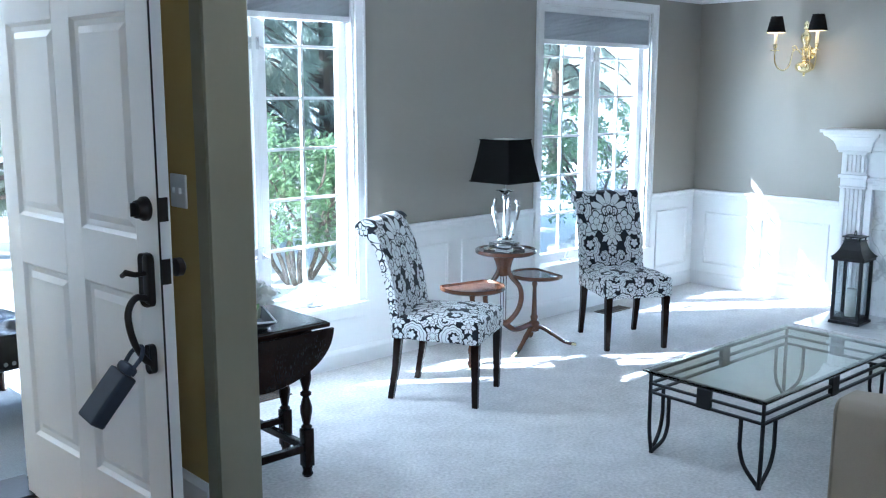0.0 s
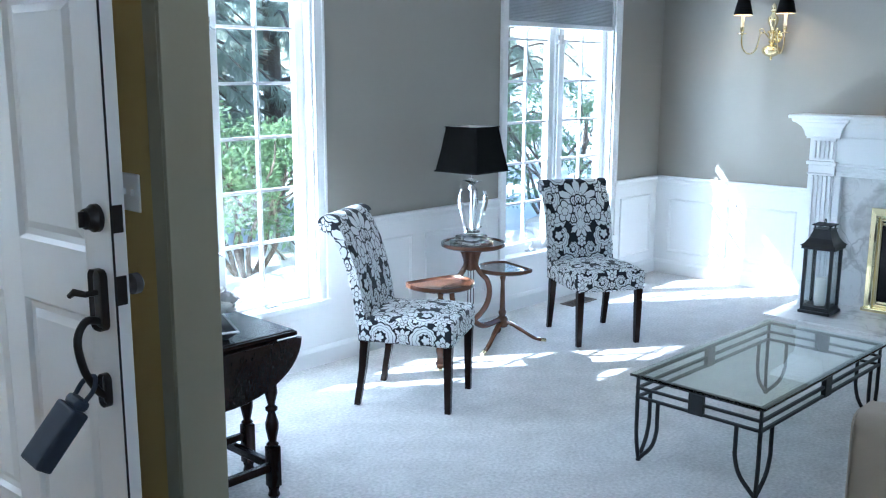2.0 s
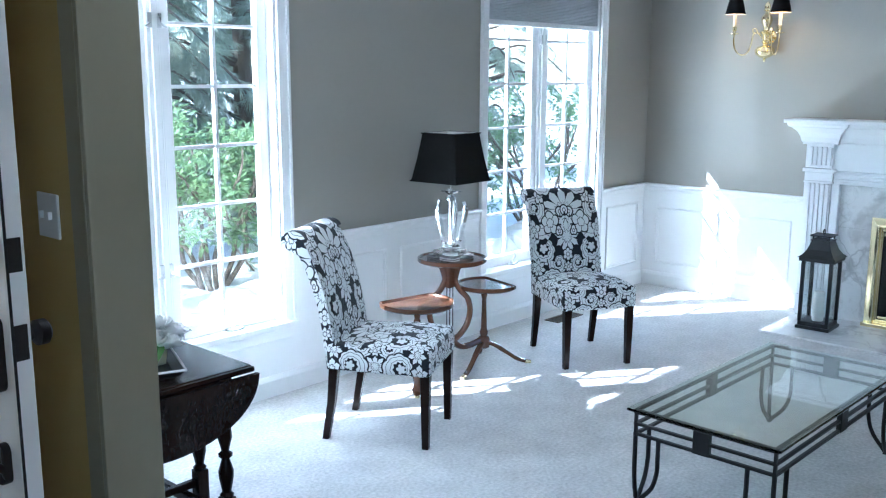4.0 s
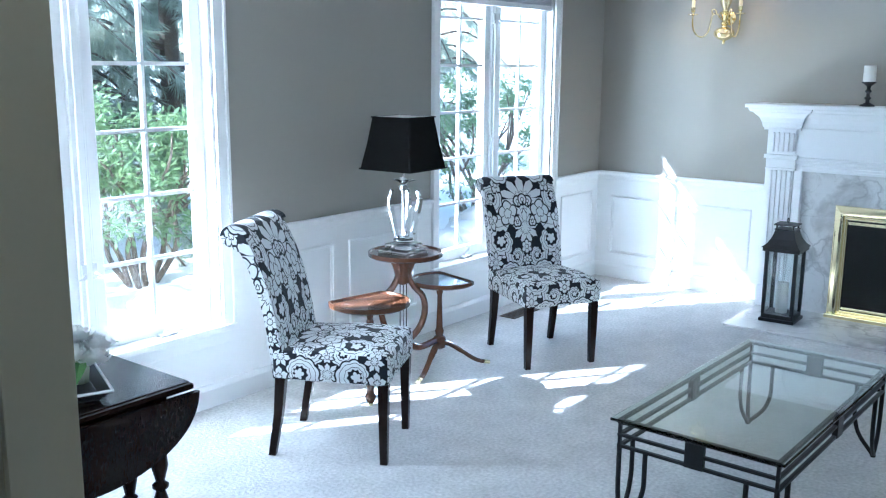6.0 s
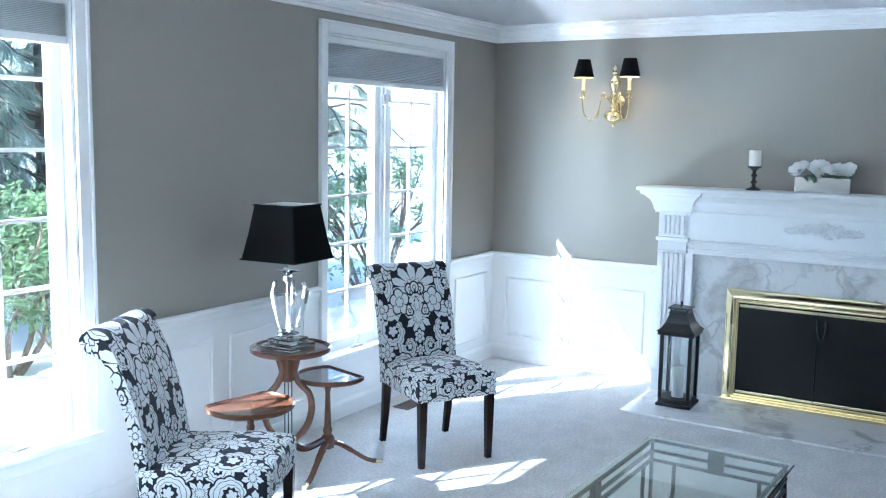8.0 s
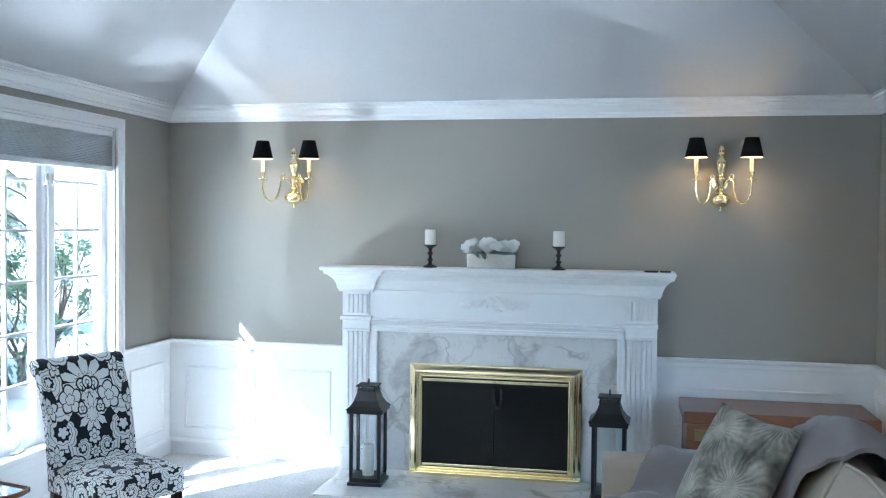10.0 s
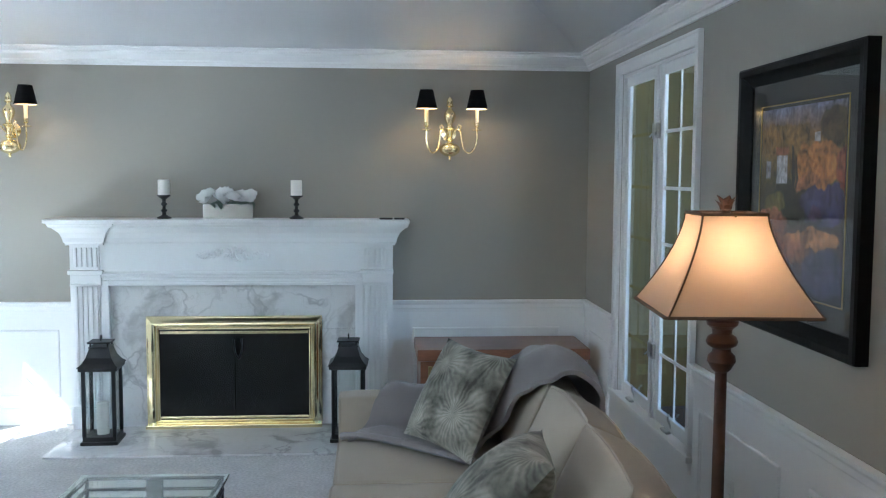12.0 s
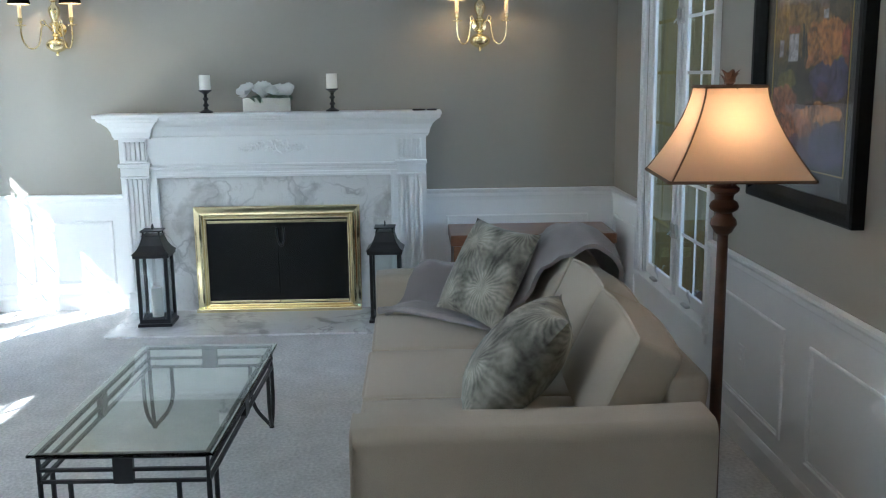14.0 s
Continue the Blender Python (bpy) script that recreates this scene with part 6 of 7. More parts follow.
lathe(bm, [(0.014, 1.42), (0.02, 1.44), (0.032, 1.47), (0.032, 1.49), (0.02, 1.515), (0.0, 1.522)], 16)
part("bulb", bm, BULB, fl, "lit bulb", smooth=True)
# flared square shade with cut corners
SHCLOTH = bpy.data.materials.new("peach_shade_cloth")
SHCLOTH.use_nodes = True
nt = SHCLOTH.node_tree
pb = nt.nodes["Principled BSDF"]
pb.inputs["Base Color"].default_value, pb.inputs["Roughness"].default_value = (0.52, 0.37, 0.265, 1), 0.9
trl = nt.nodes.new("ShaderNodeBsdfTranslucent")
trl.inputs[0].default_value = (0.74, 0.49, 0.32, 1)
weave = nt.nodes.new("ShaderNodeTexNoise")
weave.inputs["Scale"].default_value = 260
bmp = nt.nodes.new("ShaderNodeBump")
bmp.inputs["Strength"].default_value, bmp.inputs["Distance"].default_value = 0.3, 0.002
nt.links.new(weave.outputs["Fac"], bmp.inputs["Height"])
nt.links.new(bmp.outputs[0], pb.inputs["Normal"])
mixs = nt.nodes.new("ShaderNodeMixShader")
mixs.inputs[0].default_value = 0.46
nt.links.new(pb.outputs[0], mixs.inputs[1])
nt.links.new(trl.outputs[0], mixs.inputs[2])
nt.links.new(mixs.outputs[0], nt.nodes["Material Output"].inputs[0])
TRIM = mat("brown_shade_trim", (0.12, 0.065, 0.035), 0.7, grain=0.2, scale=120, bump=0.2)
bm = bmesh.new()
SZ0, SZ1 = 1.335, 1.60


def shade_ring(h, z):
    c = h * 0.035
    return [bm.verts.new((x, y, z)) for x, y in ((h, -h + c), (h, h - c), (h - c, h), (-h + c, h), (-h, h - c), (-h, -h + c), (-h + c, -h), (h - c, -h))]


def flare(t):
    return 0.084 + (0.195 - 0.084) * (1 - t) ** 1.5


rings = [shade_ring(flare(i / 12), SZ0 + (SZ1 - SZ0) * i / 12) for i in range(13)]
for a, b in zip(rings, rings[1:]):
    for i in range(8):
        bm.faces.new((a[i], a[(i + 1) % 8], b[(i + 1) % 8], b[i]))
part("shade", bm, SHCLOTH, fl, "flared peach cloth shade with brown piping")
for i in range(0, 8, 2):
    bm = bmesh.new()
    pts = []
    for k in range(13):
        h = flare(k / 12)
        c = h * 0.035
        q = ((h, -h + c), (h, h - c), (h - c, h), (-h + c, h), (-h, h - c), (-h, -h + c), (-h + c, -h), (h - c, -h))[i]
        pts.append((q[0], q[1], SZ0 + (SZ1 - SZ0) * k / 12))
    tube(bm, pts, 0.0028, 5)
    part("rib_trim", bm, TRIM, fl)
for z, t in ((SZ0, 0.0), (SZ1, 1.0)):
    bm = bmesh.new()
    h = flare(t)
    c = h * 0.035
    ring = ((h, -h + c), (h, h - c), (h - c, h), (-h + c, h), (-h, h - c), (-h, -h + c), (-h + c, -h), (h - c, -h), (h, -h + c))
    tube(bm, [(x, y, z) for x, y in ring], 0.005, 6)
    part("edge_trim", bm, TRIM, fl)
bm = bmesh.new()
for a in (0, math.pi / 2):
    tube(bm, [(0.09 * math.cos(a), 0.09 * math.sin(a), 1.595), (-0.09 * math.cos(a), -0.09 * math.sin(a), 1.595)], 0.0025, 5)
tube(bm, curve([(0, 0, 1.40), (0.05, 0, 1.45), (0.055, 0, 1.52), (0.0, 0, 1.595)]), 0.0025, 5)
part("harp", bm, BRASS, fl)
bm = bmesh.new()
lathe(bm, [(0.006, 1.595), (0.014, 1.600), (0.01, 1.606), (0.016, 1.612), (0.017, 1.624), (0.011, 1.636), (0.0, 1.645)], 14)
for k in range(10):
    leaf(bm, pose(0, 0, 1.606 + 0.012 * (k // 5), 0, 0, 72 * k + 36 * (k // 5)) @ pose(0.014, 0, 0, 0, -84), 0.034, 0.024, 0.3)
part("finial", bm, RESIN, fl, smooth=True)
lamp("floor_lamp_bulb", "POINT", 0.175, (1.0, 0.74, 0.48), pose(3.155, 0.327, 1.515), radius=0.045)


# ---- pictures on the south wall ----
FRAMEBLK = mat("black_picture_frame", (0.006, 0.006, 0.006), 0.5, grain=0.3, scale=50, bump=0.15, blotch=0.2, spec=0.18)
MATGREY = mat("grey_mount_board", (0.06, 0.06, 0.054), 0.75, grain=0.05, scale=200, blotch=0.03)
PICGLASS = pane_mat("picture_glass", (0.97, 0.97, 0.97), 0.03)


def paint_mat():
    """A painted landscape: a villa on a hill, dark trees, a violet valley and pink rocks below."""
    m = mat("landscape_print", (0.3, 0.2, 0.1), 0.6, grain=0.1, scale=60, blotch=0.1)
    nt = m.node_tree
    N = Net(nt)
    tc = nt.nodes.new("ShaderNodeTexCoord")
    sep = nt.nodes.new("ShaderNodeSeparateXYZ")
    nt.links.new(tc.outputs["Generated"], sep.inputs[0])
    ns, fine = nt.nodes.new("ShaderNodeTexNoise"), nt.nodes.new("ShaderNodeTexNoise")
    ns.inputs["Scale"].default_value, ns.inputs["Detail"].default_value = 7, 4
    fine.inputs["Scale"].default_value, fine.inputs["Detail"].default_value = 26, 4
    col = nt.nodes.new("ShaderNodeSeparateXYZ")
    for n in (ns, fine):
        nt.links.new(tc.outputs["Generated"], n.inputs["Vector"])
    nt.links.new(ns.outputs["Color"], col.inputs[0])
    p0, q0 = N.m("SUBTRACT", 1.0, sep.outputs[0]), sep.outputs[2]
    p = N.m("ADD", p0, N.m("MULTIPLY_ADD", col.outputs[0], 0.16, -0.08))
    q = N.m("ADD", q0, N.m("MULTIPLY_ADD", col.outputs[1], 0.16, -0.08))
    cr = nt.nodes.new("ShaderNodeValToRGB")
    els = cr.color_ramp.elements
    els[0].color, els[1].color = (0.05, 0.045, 0.06, 1), (0.24, 0.24, 0.36, 1)
    for at, c in ((0.16, (0.12, 0.07, 0.06, 1)), (0.34, (0.09, 0.06, 0.05, 1)), (0.5, (0.05, 0.05, 0.03, 1)), (0.62, (0.14, 0.10, 0.03, 1)), (0.80, (0.32, 0.19, 0.05, 1)), (0.88, (0.26, 0.16, 0.09, 1)), (0.97, (0.24, 0.21, 0.25, 1))):
        els.new(at).color = c
    nt.links.new(q, cr.inputs[0])
    base = cr.outputs[0]
    hill, rock, shade_c = (0.50, 0.20, 0.05, 1), (0.55, 0.25, 0.09, 1), (0.075, 0.065, 0.17, 1)
    for cp, cq, rp, rq, c, hard in (
            (0.30, 0.83, 0.45, 0.08, (0.26, 0.15, 0.04, 1), 3), (0.88, 0.88, 0.16, 0.10, (0.10, 0.07, 0.03, 1), 3),
            (0.74, 0.69, 0.30, 0.13, hill, 5), (0.98, 0.66, 0.10, 0.13, (0.34, 0.08, 0.04, 1), 3), (0.60, 0.60, 0.16, 0.05, (0.42, 0.17, 0.07, 1), 4),
            (0.78, 0.47, 0.28, 0.11, shade_c, 5), (0.70, 0.42, 0.10, 0.05, (0.12, 0.06, 0.13, 1), 3),
            (0.34, 0.50, 0.20, 0.10, (0.03, 0.035, 0.02, 1), 3), (0.20, 0.47, 0.15, 0.06, (0.17, 0.14, 0.035, 1), 3), (0.45, 0.42, 0.16, 0.06, (0.05, 0.05, 0.03, 1), 3),
            (0.14, 0.36, 0.22, 0.09, (0.42, 0.16, 0.08, 1), 4), (0.64, 0.29, 0.34, 0.06, rock, 5), (0.38, 0.22, 0.26, 0.09, (0.40, 0.16, 0.07, 1), 3),
            (0.80, 0.12, 0.26, 0.13, (0.10, 0.09, 0.16, 1), 3), (0.30, 0.08, 0.26, 0.09, (0.10, 0.06, 0.09, 1), 3),
            (0.42, 0.68, 0.025, 0.13, (0.02, 0.025, 0.02, 1), 5), (0.47, 0.66, 0.02, 0.10, (0.03, 0.035, 0.02, 1), 5)):
        du, dv = N.m("DIVIDE", N.m("SUBTRACT", p, cp), rp), N.m("DIVIDE", N.m("SUBTRACT", q, cq), rq)
        f = N.m("MULTIPLY", N.m("SUBTRACT", 1.0, N.m("ADD", N.m("MULTIPLY", du, du), N.m("MULTIPLY", dv, dv))), hard, clamp=True)
        mx = nt.nodes.new("ShaderNodeMixRGB")
        mx.inputs[2].default_value = c
        nt.links.new(N.m("MULTIPLY", f, 0.92), mx.inputs[0])
        nt.links.new(base, mx.inputs[1])
        base = mx.outputs[0]
    # villa with a tiled roof, and a small far house
    for cp, cq, rp, rq, c in ((0.28, 0.66, 0.075, 0.085, (0.52, 0.53, 0.60, 1)), (0.28, 0.765, 0.09, 0.022, (0.34, 0.12, 0.07, 1)), (0.10, 0.66, 0.035, 0.05, (0.36, 0.35, 0.40, 1)), (0.70, 0.83, 0.035, 0.025, (0.45, 0.43, 0.42, 1))):
        du, dv = N.m("ABSOLUTE", N.m("DIVIDE", N.m("SUBTRACT", N.m("MULTIPLY_ADD", p0, 0.8, N.m("MULTIPLY", p, 0.2)), cp), rp)), N.m("ABSOLUTE", N.m("DIVIDE", N.m("SUBTRACT", N.m("MULTIPLY_ADD", q0, 0.8, N.m("MULTIPLY", q, 0.2)), cq), rq))
        f = N.m("MULTIPLY", N.m("SUBTRACT", 1.0, N.m("MAXIMUM", du, dv)), 8.0, clamp=True)
        win = N.m("MULTIPLY", N.less(N.m("FRACT", N.m("MULTIPLY", p0, 22.0)), 0.3, 0.1), N.less(N.m("FRACT", N.m("MULTIPLY", q0, 17.0)), 0.45, 0.1))
        mx = nt.nodes.new("ShaderNodeMixRGB")
        mx.inputs[2].default_value = c
        nt.links.new(N.m("MULTIPLY", f, N.m("MULTIPLY_ADD", win, -0.4, 0.97)), mx.inputs[0])
        nt.links.new(base, mx.inputs[1])
        base = mx.outputs[0]
    hs = nt.nodes.new("ShaderNodeHueSaturation")
    nt.links.new(base, hs.inputs["Color"])
    nt.links.new(N.m("MAXIMUM", 0.2, N.m("ADD", N.m("MULTIPLY_ADD", fine.outputs["Fac"], 2.6, -0.85), N.m("MULTIPLY_ADD", col.outputs[2], 2.2, -0.65))), hs.inputs["Value"])
    nt.links.new(hs.outputs[0], nt.nodes["Principled BSDF"].inputs["Base Color"])
    return m


PAINT = paint_mat()
# gold colour that stands for a reflection along the print's edge
GOLD_GLINT = mat("gold_glint_strip", (0.42, 0.30, 0.10), 0.35, metal=0.8, grain=0.1, scale=60)


def picture(x0, x1, z0, z1, label):
    """Framed print on the south wall."""
    t = thing("framed_picture", pose((x0 + x1) / 2, YS, (z0 + z1) / 2), label, "picture", "pictures on the wall")
    w, h, fw = (x1 - x0) / 2, (z1 - z0) / 2, 0.072
    prof = [(0.0, 0.0), (0.044, 0.0), (0.050, 0.008), (0.050, 0.03), (0.036, 0.042), (0.03, 0.052), (0.024, 0.062), (0.018, fw), (0.0, fw)]
    for a, b in (((-w, -h), (w, -h)), ((w, -h), (w, h)), ((w, h), (-w, h)), ((-w, h), (-w, -h))):
        bm = bmesh.new()
        av, bv = Vector((a[0], 0, a[1])), Vector((b[0], 0, b[1]))
        al = (bv - av).normalized()
        inn = Vector((-al.z, 0, al.x))
        ra = [bm.verts.new(av + inn * v + al * v + Vector((0, u, 0))) for u, v in prof]
        rb = [bm.verts.new(bv + inn * v - al * v + Vector((0, u, 0))) for u, v in prof]
        n = len(prof)
        for i in range(n):
            bm.faces.new((ra[i], ra[(i + 1) % n], rb[(i + 1) % n], rb[i]))
        bm.faces.new(ra[::-1])
        bm.faces.new(rb)
        part("frame_side", bm, FRAMEBLK, t)
    mw = w - fw
    mh = h - fw
    part("mount", boxes((-mw - 0.004, 0.002, -mh - 0.004, mw + 0.004, 0.010, mh + 0.004)), MATGREY, t, "grey mount board")
    aw, ah = mw - 0.095, mh - 0.098
    part("print", boxes((-aw, 0.0105, -ah, aw, 0.0125, ah)), PAINT, t, "painted landscape of ochre hills and a white villa")
    # thin gold strips round the print, modelled in place of a reflection
    for r in ((aw + 0.012, 0.0105, -ah - 0.016, aw + 0.016, 0.0135, ah + 0.016), (-aw - 0.016, 0.0105, -ah - 0.016, -aw - 0.012, 0.0135, ah + 0.016), (-aw - 0.012, 0.0105, -ah - 0.016, aw + 0.012, 0.0135, -ah - 0.012), (-aw - 0.012, 0.0105, ah + 0.012, aw + 0.012, 0.0135, ah + 0.016)):
        part("gold_glint_line", boxes(r), GOLD_GLINT, t)
    part("glass", boxes((-mw - 0.004, 0.0155, -mh - 0.004, mw + 0.004, 0.0175, mh + 0.004)), PICGLASS, t)


picture(3.295, 4.272, 1.155, 2.158, "black framed landscape print under glass")
picture(1.93, 2.985, 1.160, 2.156, "second black framed print beside the first")

# ---- gateleg table by the west wall ----
gt = thing("gateleg_table", pose(0, 0, 0), "dark oak gateleg table with turned legs and dropped leaf", "gateleg table")
GX0, GX1, GY0, GY1, GZ = XW + 0.02, 2.13, 3.44, 4.08, 0.705
bm = bmesh.new()
box(bm, GX0, GY0 + 0.02, GZ - 0.022, GX1, GY1, GZ, bevel=0.005)
part("top", bm, DARKWOOD, gt)
bm = bmesh.new()
box(bm, GX0, GY0, GZ - 0.022, GX1, GY0 + 0.018, GZ - 0.002, bevel=0.006)
part("rule_joint", bm, DARKWOOD, gt)


def hung_leaf(y, o):
    bm = bmesh.new()
    n = 28
    xc, hw, dep = (GX0 + GX1) / 2, (GX1 - GX0) / 2, 0.24
    rows = []
    for yy, gr in ((y, 0.0), (y + o * 0.006, 0.004), (y + o * 0.016, 0.004), (y + o * 0.022, 0.0)):
        rows.append([bm.verts.new((xc + (hw + gr) * math.cos(math.pi * i / n), yy - o * 0.05 * math.sin(math.pi * i / n), GZ - 0.024 - (dep + gr) * math.sin(math.pi * i / n) ** 0.85)) for i in range(n + 1)])
    for a, b in zip(rows, rows[1:]):
        for i in range(n):
            bm.faces.new((a[i], a[i + 1], b[i + 1], b[i]))
        bm.faces.new((a[n], a[0], b[0], b[n]))
    bm.faces.new(rows[0])
    bm.faces.new(rows[-1][::-1])
    return bm


part("drop_leaf", hung_leaf(GY0 - 0.004, -1), DARKWOOD, gt, "rounded drop leaf hanging down")
part("drop_leaf", hung_leaf(GY1 + 0.004, 1), DARKWOOD, gt)
LEGP = [(0.018, 0.0), (0.026, 0.012), (0.02, 0.03), (0.024, 0.045), (0.014, 0.05)]
for x, y in ((2.02, 3.485), (2.09, 3.765), (1.56, 3.485), (1.56, 4.02), (2.02, 4.02)):
    bm = bmesh.new()
    lathe(bm, LEGP, 16, pose(x, y, 0))
    box(bm, x - 0.024, y - 0.024, 0.05, x + 0.024, y + 0.024, 0.225, bevel=0.003)
    lathe(bm, [(0.02, 0.225), (0.026, 0.235), (0.016, 0.245), (0.019, 0.26), (0.027, 0.30), (0.028, 0.325), (0.018, 0.36), (0.014, 0.372), (0.025, 0.382), (0.026, 0.392), (0.014, 0.402), (0.018, 0.42), (0.027, 0.455), (0.024, 0.49), (0.015, 0.52), (0.02, 0.53), (0.02, 0.54)], 16, pose(x, y, 0))
    box(bm, x - 0.024, y - 0.024, 0.54, x + 0.024, y + 0.024, GZ - 0.023, bevel=0.003)
    part("turned_leg", bm, DARKWOOD, gt, smooth=True)
for r in ((1.584, 3.47, 0.12, 1.996, 3.50, 0.155), (1.584, 4.005, 0.12, 1.996, 4.035, 0.155), (2.005, 3.509, 0.12, 2.035, 3.996, 0.155), (1.545, 3.509, 0.12, 1.575, 3.996, 0.155), (1.584, 3.755, 0.16, 2.066, 3.78, 0.19)):
    bm = bmesh.new()
    box(bm, *r, bevel=0.004)
    part("stretcher", bm, DARKWOOD, gt)
bm = bmesh.new()
box(bm, 1.58, 3.50, 0.56, 2.0, 4.0, GZ - 0.023, bevel=0.003)
part("apron", bm, DARKWOOD, gt)

# tray with white blooms on the gateleg table
tray = thing("square_tray", pose(1.81, 3.672, GZ + 0.001, 0, 0, -22) @ Matrix.Diagonal((1.0, 1.26, 1.0, 1)), "square dark tray with a silver rim on the table", "tray")
bm = bmesh.new()
box(bm, -0.10, -0.10, 0, 0.10, 0.10, 0.012, bevel=0.003)
part("dish", bm, BLACKMETAL, tray)
bm = bmesh.new()
rings = []
for h, z in ((0.10, 0.012), (0.128, 0.035), (0.131, 0.035), (0.103, 0.008)):
    rings.append([bm.verts.new((sx * h, sy * h, z)) for sx, sy in ((-1, -1), (1, -1), (1, 1), (-1, 1))])
for a, b in zip(rings, rings[1:] + rings[:1]):
    for i in range(4):
        bm.faces.new((a[i], a[(i + 1) % 4], b[(i + 1) % 4], b[i]))
part("rim", bm, BLACKMETAL, tray)
PEWTER = mat("pewter_edge", (0.55, 0.55, 0.55), 0.4, grain=0.08, scale=60, blotch=0.08)
c4 = [(0.1295, -0.1295, 0.037), (0.1295, 0.1295, 0.037), (-0.1295, 0.1295, 0.037), (-0.1295, -0.1295, 0.037)]
for p, q in zip(c4, c4[1:] + c4[:1]):
    bm = bmesh.new()
    tube(bm, [p, q], 0.0045, 6)
    part("rim_edge", bm, PEWTER, tray, "thin silver edge")
fl2 = thing("white_flowers", pose(1.885, 3.68, GZ + 0.014, 0, 0, 20), "cluster of white artificial blooms with green leaves", "flowers")
rnd = random.Random(11)
for k, (x, y, z) in enumerate(((0.0, 0.0, 0.12), (0.05, -0.03, 0.08), (-0.05, -0.02, 0.08), (0.03, 0.05, 0.09), (-0.03, 0.05, 0.1), (0.055, 0.02, 0.05), (0.0, -0.06, 0.055))):
    bm = bmesh.new()
    rose(bm, pose(x, y, z, rnd.uniform(-20, 20), rnd.uniform(-20, 20), rnd.uniform(0, 360)), 0.052, rnd)
    part("bloom", bm, PETAL, fl2, smooth=True)
GREEN = mat("bright_green_leaf", (0.10, 0.24, 0.06), 0.5, grain=0.15, scale=30, blotch=0.2)
for k, (x, y, z, a, b) in enumerate(((0.06, 0.05, 0.11, 30, -35), (0.03, 0.07, 0.12, 70, -40), (-0.05, -0.05, 0.08, 210, 10), (0.07, -0.02, 0.09, -10, -15), (0.0, 0.06, 0.13, 100, -30))):
    bm = bmesh.new()
    leaf(bm, pose(x, y, z, 0, 0, a) @ pose(0, 0, 0, 0, b), 0.085, 0.05)
    part("leaf", bm, GREEN, fl2, "bright green leaf")
bm = bmesh.new()
lathe(bm, [(0.03, 0.0), (0.035, 0.04), (0.02, 0.09), (0, 0.09)], 10)
part("stems", bm, mat("pale_calyx", (0.50, 0.52, 0.38), 0.7, grain=0.1, scale=40, blotch=0.15), fl2)

# floor registers in the carpet
VENT = mat("brown_floor_register", (0.10, 0.07, 0.05), 0.45, metal=0.3, grain=0.15, scale=60, blotch=0.2)


def register(x, y, rz):
    r = thing("floor_register", pose(x, y, 0.001, 0, 0, rz), "brown metal floor register set in the carpet", "floor vent", "floor registers")
    bm = bmesh.new()
    for b in ((-0.16, -0.06, 0, 0.16, -0.042, 0.006), (-0.16, 0.042, 0, 0.16, 0.06, 0.006), (-0.16, -0.042, 0, -0.142, 0.042, 0.006), (0.142, -0.042, 0, 0.16, 0.042, 0.006)):
        box(bm, *b, bevel=0.0015)
    part("frame", bm, VENT, r)
    for k in range(12):
        bm = bmesh.new()
        x_ = -0.13 + 0.26 * k / 11
        box(bm, x_ - 0.004, -0.042, 0.0, x_ + 0.004, 0.042, 0.004)
        part("slat", bm, VENT, r)
    bm = boxes((-0.142, -0.042, 0.0, 0.142, 0.042, 0.0012))
    part("duct", bm, BLACKMETAL, r)


register(5.66, 4.53, 0)
register(2.45, 4.55, 0)

# wall outlet under the south rail
ol = thing("wall_outlet", pose(4.33, YS + 0.006, 0.40), "white double wall outlet on the wainscot", "outlet")
bm = bmesh.new()
box(bm, -0.035, 0, -0.057, 0.035, 0.006, 0.057, bevel=0.002)
part("plate", bm, WHITE, ol)
for z in (-0.022, 0.022):
    bm = bmesh.new()
    box(bm, -0.016, 0.006, z - 0.014, 0.016, 0.009, z + 0.014, bevel=0.003)
    part("socket", bm, WHITE, ol)


# ---- outdoors ----
GROUND = mat("sunlit_ground", (0.56, 0.545, 0.51), 0.9, grain=0.25, scale=40, bump=0.5, blotch=0.2, blotch_scale=0.8)
structure("ground", boxes((-400, -400, -0.62, 400, 900, -0.30)), GROUND, "pale paved and gravelled front yard in sun", "ground")
# eave over the north windows
structure("roof_eave", boxes((XF + 0.02, YN + TH, 2.46, 9.0, 5.42, 2.56)), WHITE, "white boarded soffit of the roof overhang", "eave")
structure("roof", boxes((-3.0, -3.0, 3.72, 9.0, 5.42, 3.85)), BLACKMETAL, "dark roof over the rooms", "roof")
# dark sheet added over the pale ground to dim the south window's view
DARK_GROUND = mat("dark_ground_cover", (0.045, 0.036, 0.028), 0.95, grain=0.5, scale=30, bump=1.0, blotch=0.3, blotch_scale=2)
structure("ground_dark_sheet", boxes((4.2, -3.4, -0.31, 9.2, YS - 0.07, -0.285)), DARK_GROUND, "dark ground sheet added beside the house to dim the window view", "planting bed")
BARK = mat("rough_bark", (0.10, 0.075, 0.055), 0.9, grain=0.5, scale=18, bump=1.0, blotch=0.3, stretch=(4, 4, 1))


def leaf_mat(name, base, thin):
    m = mat(name, base, 0.5, grain=0.25, scale=6, blotch=0.35, blotch_scale=2.5)
    return see_through(m, thin, 0.36)


BROAD = leaf_mat("broad_green_leaves", (0.085, 0.135, 0.06), (0.30, 0.40, 0.19))
NEEDLE = leaf_mat("conifer_sprays", (0.17, 0.195, 0.145), (0.40, 0.43, 0.32))


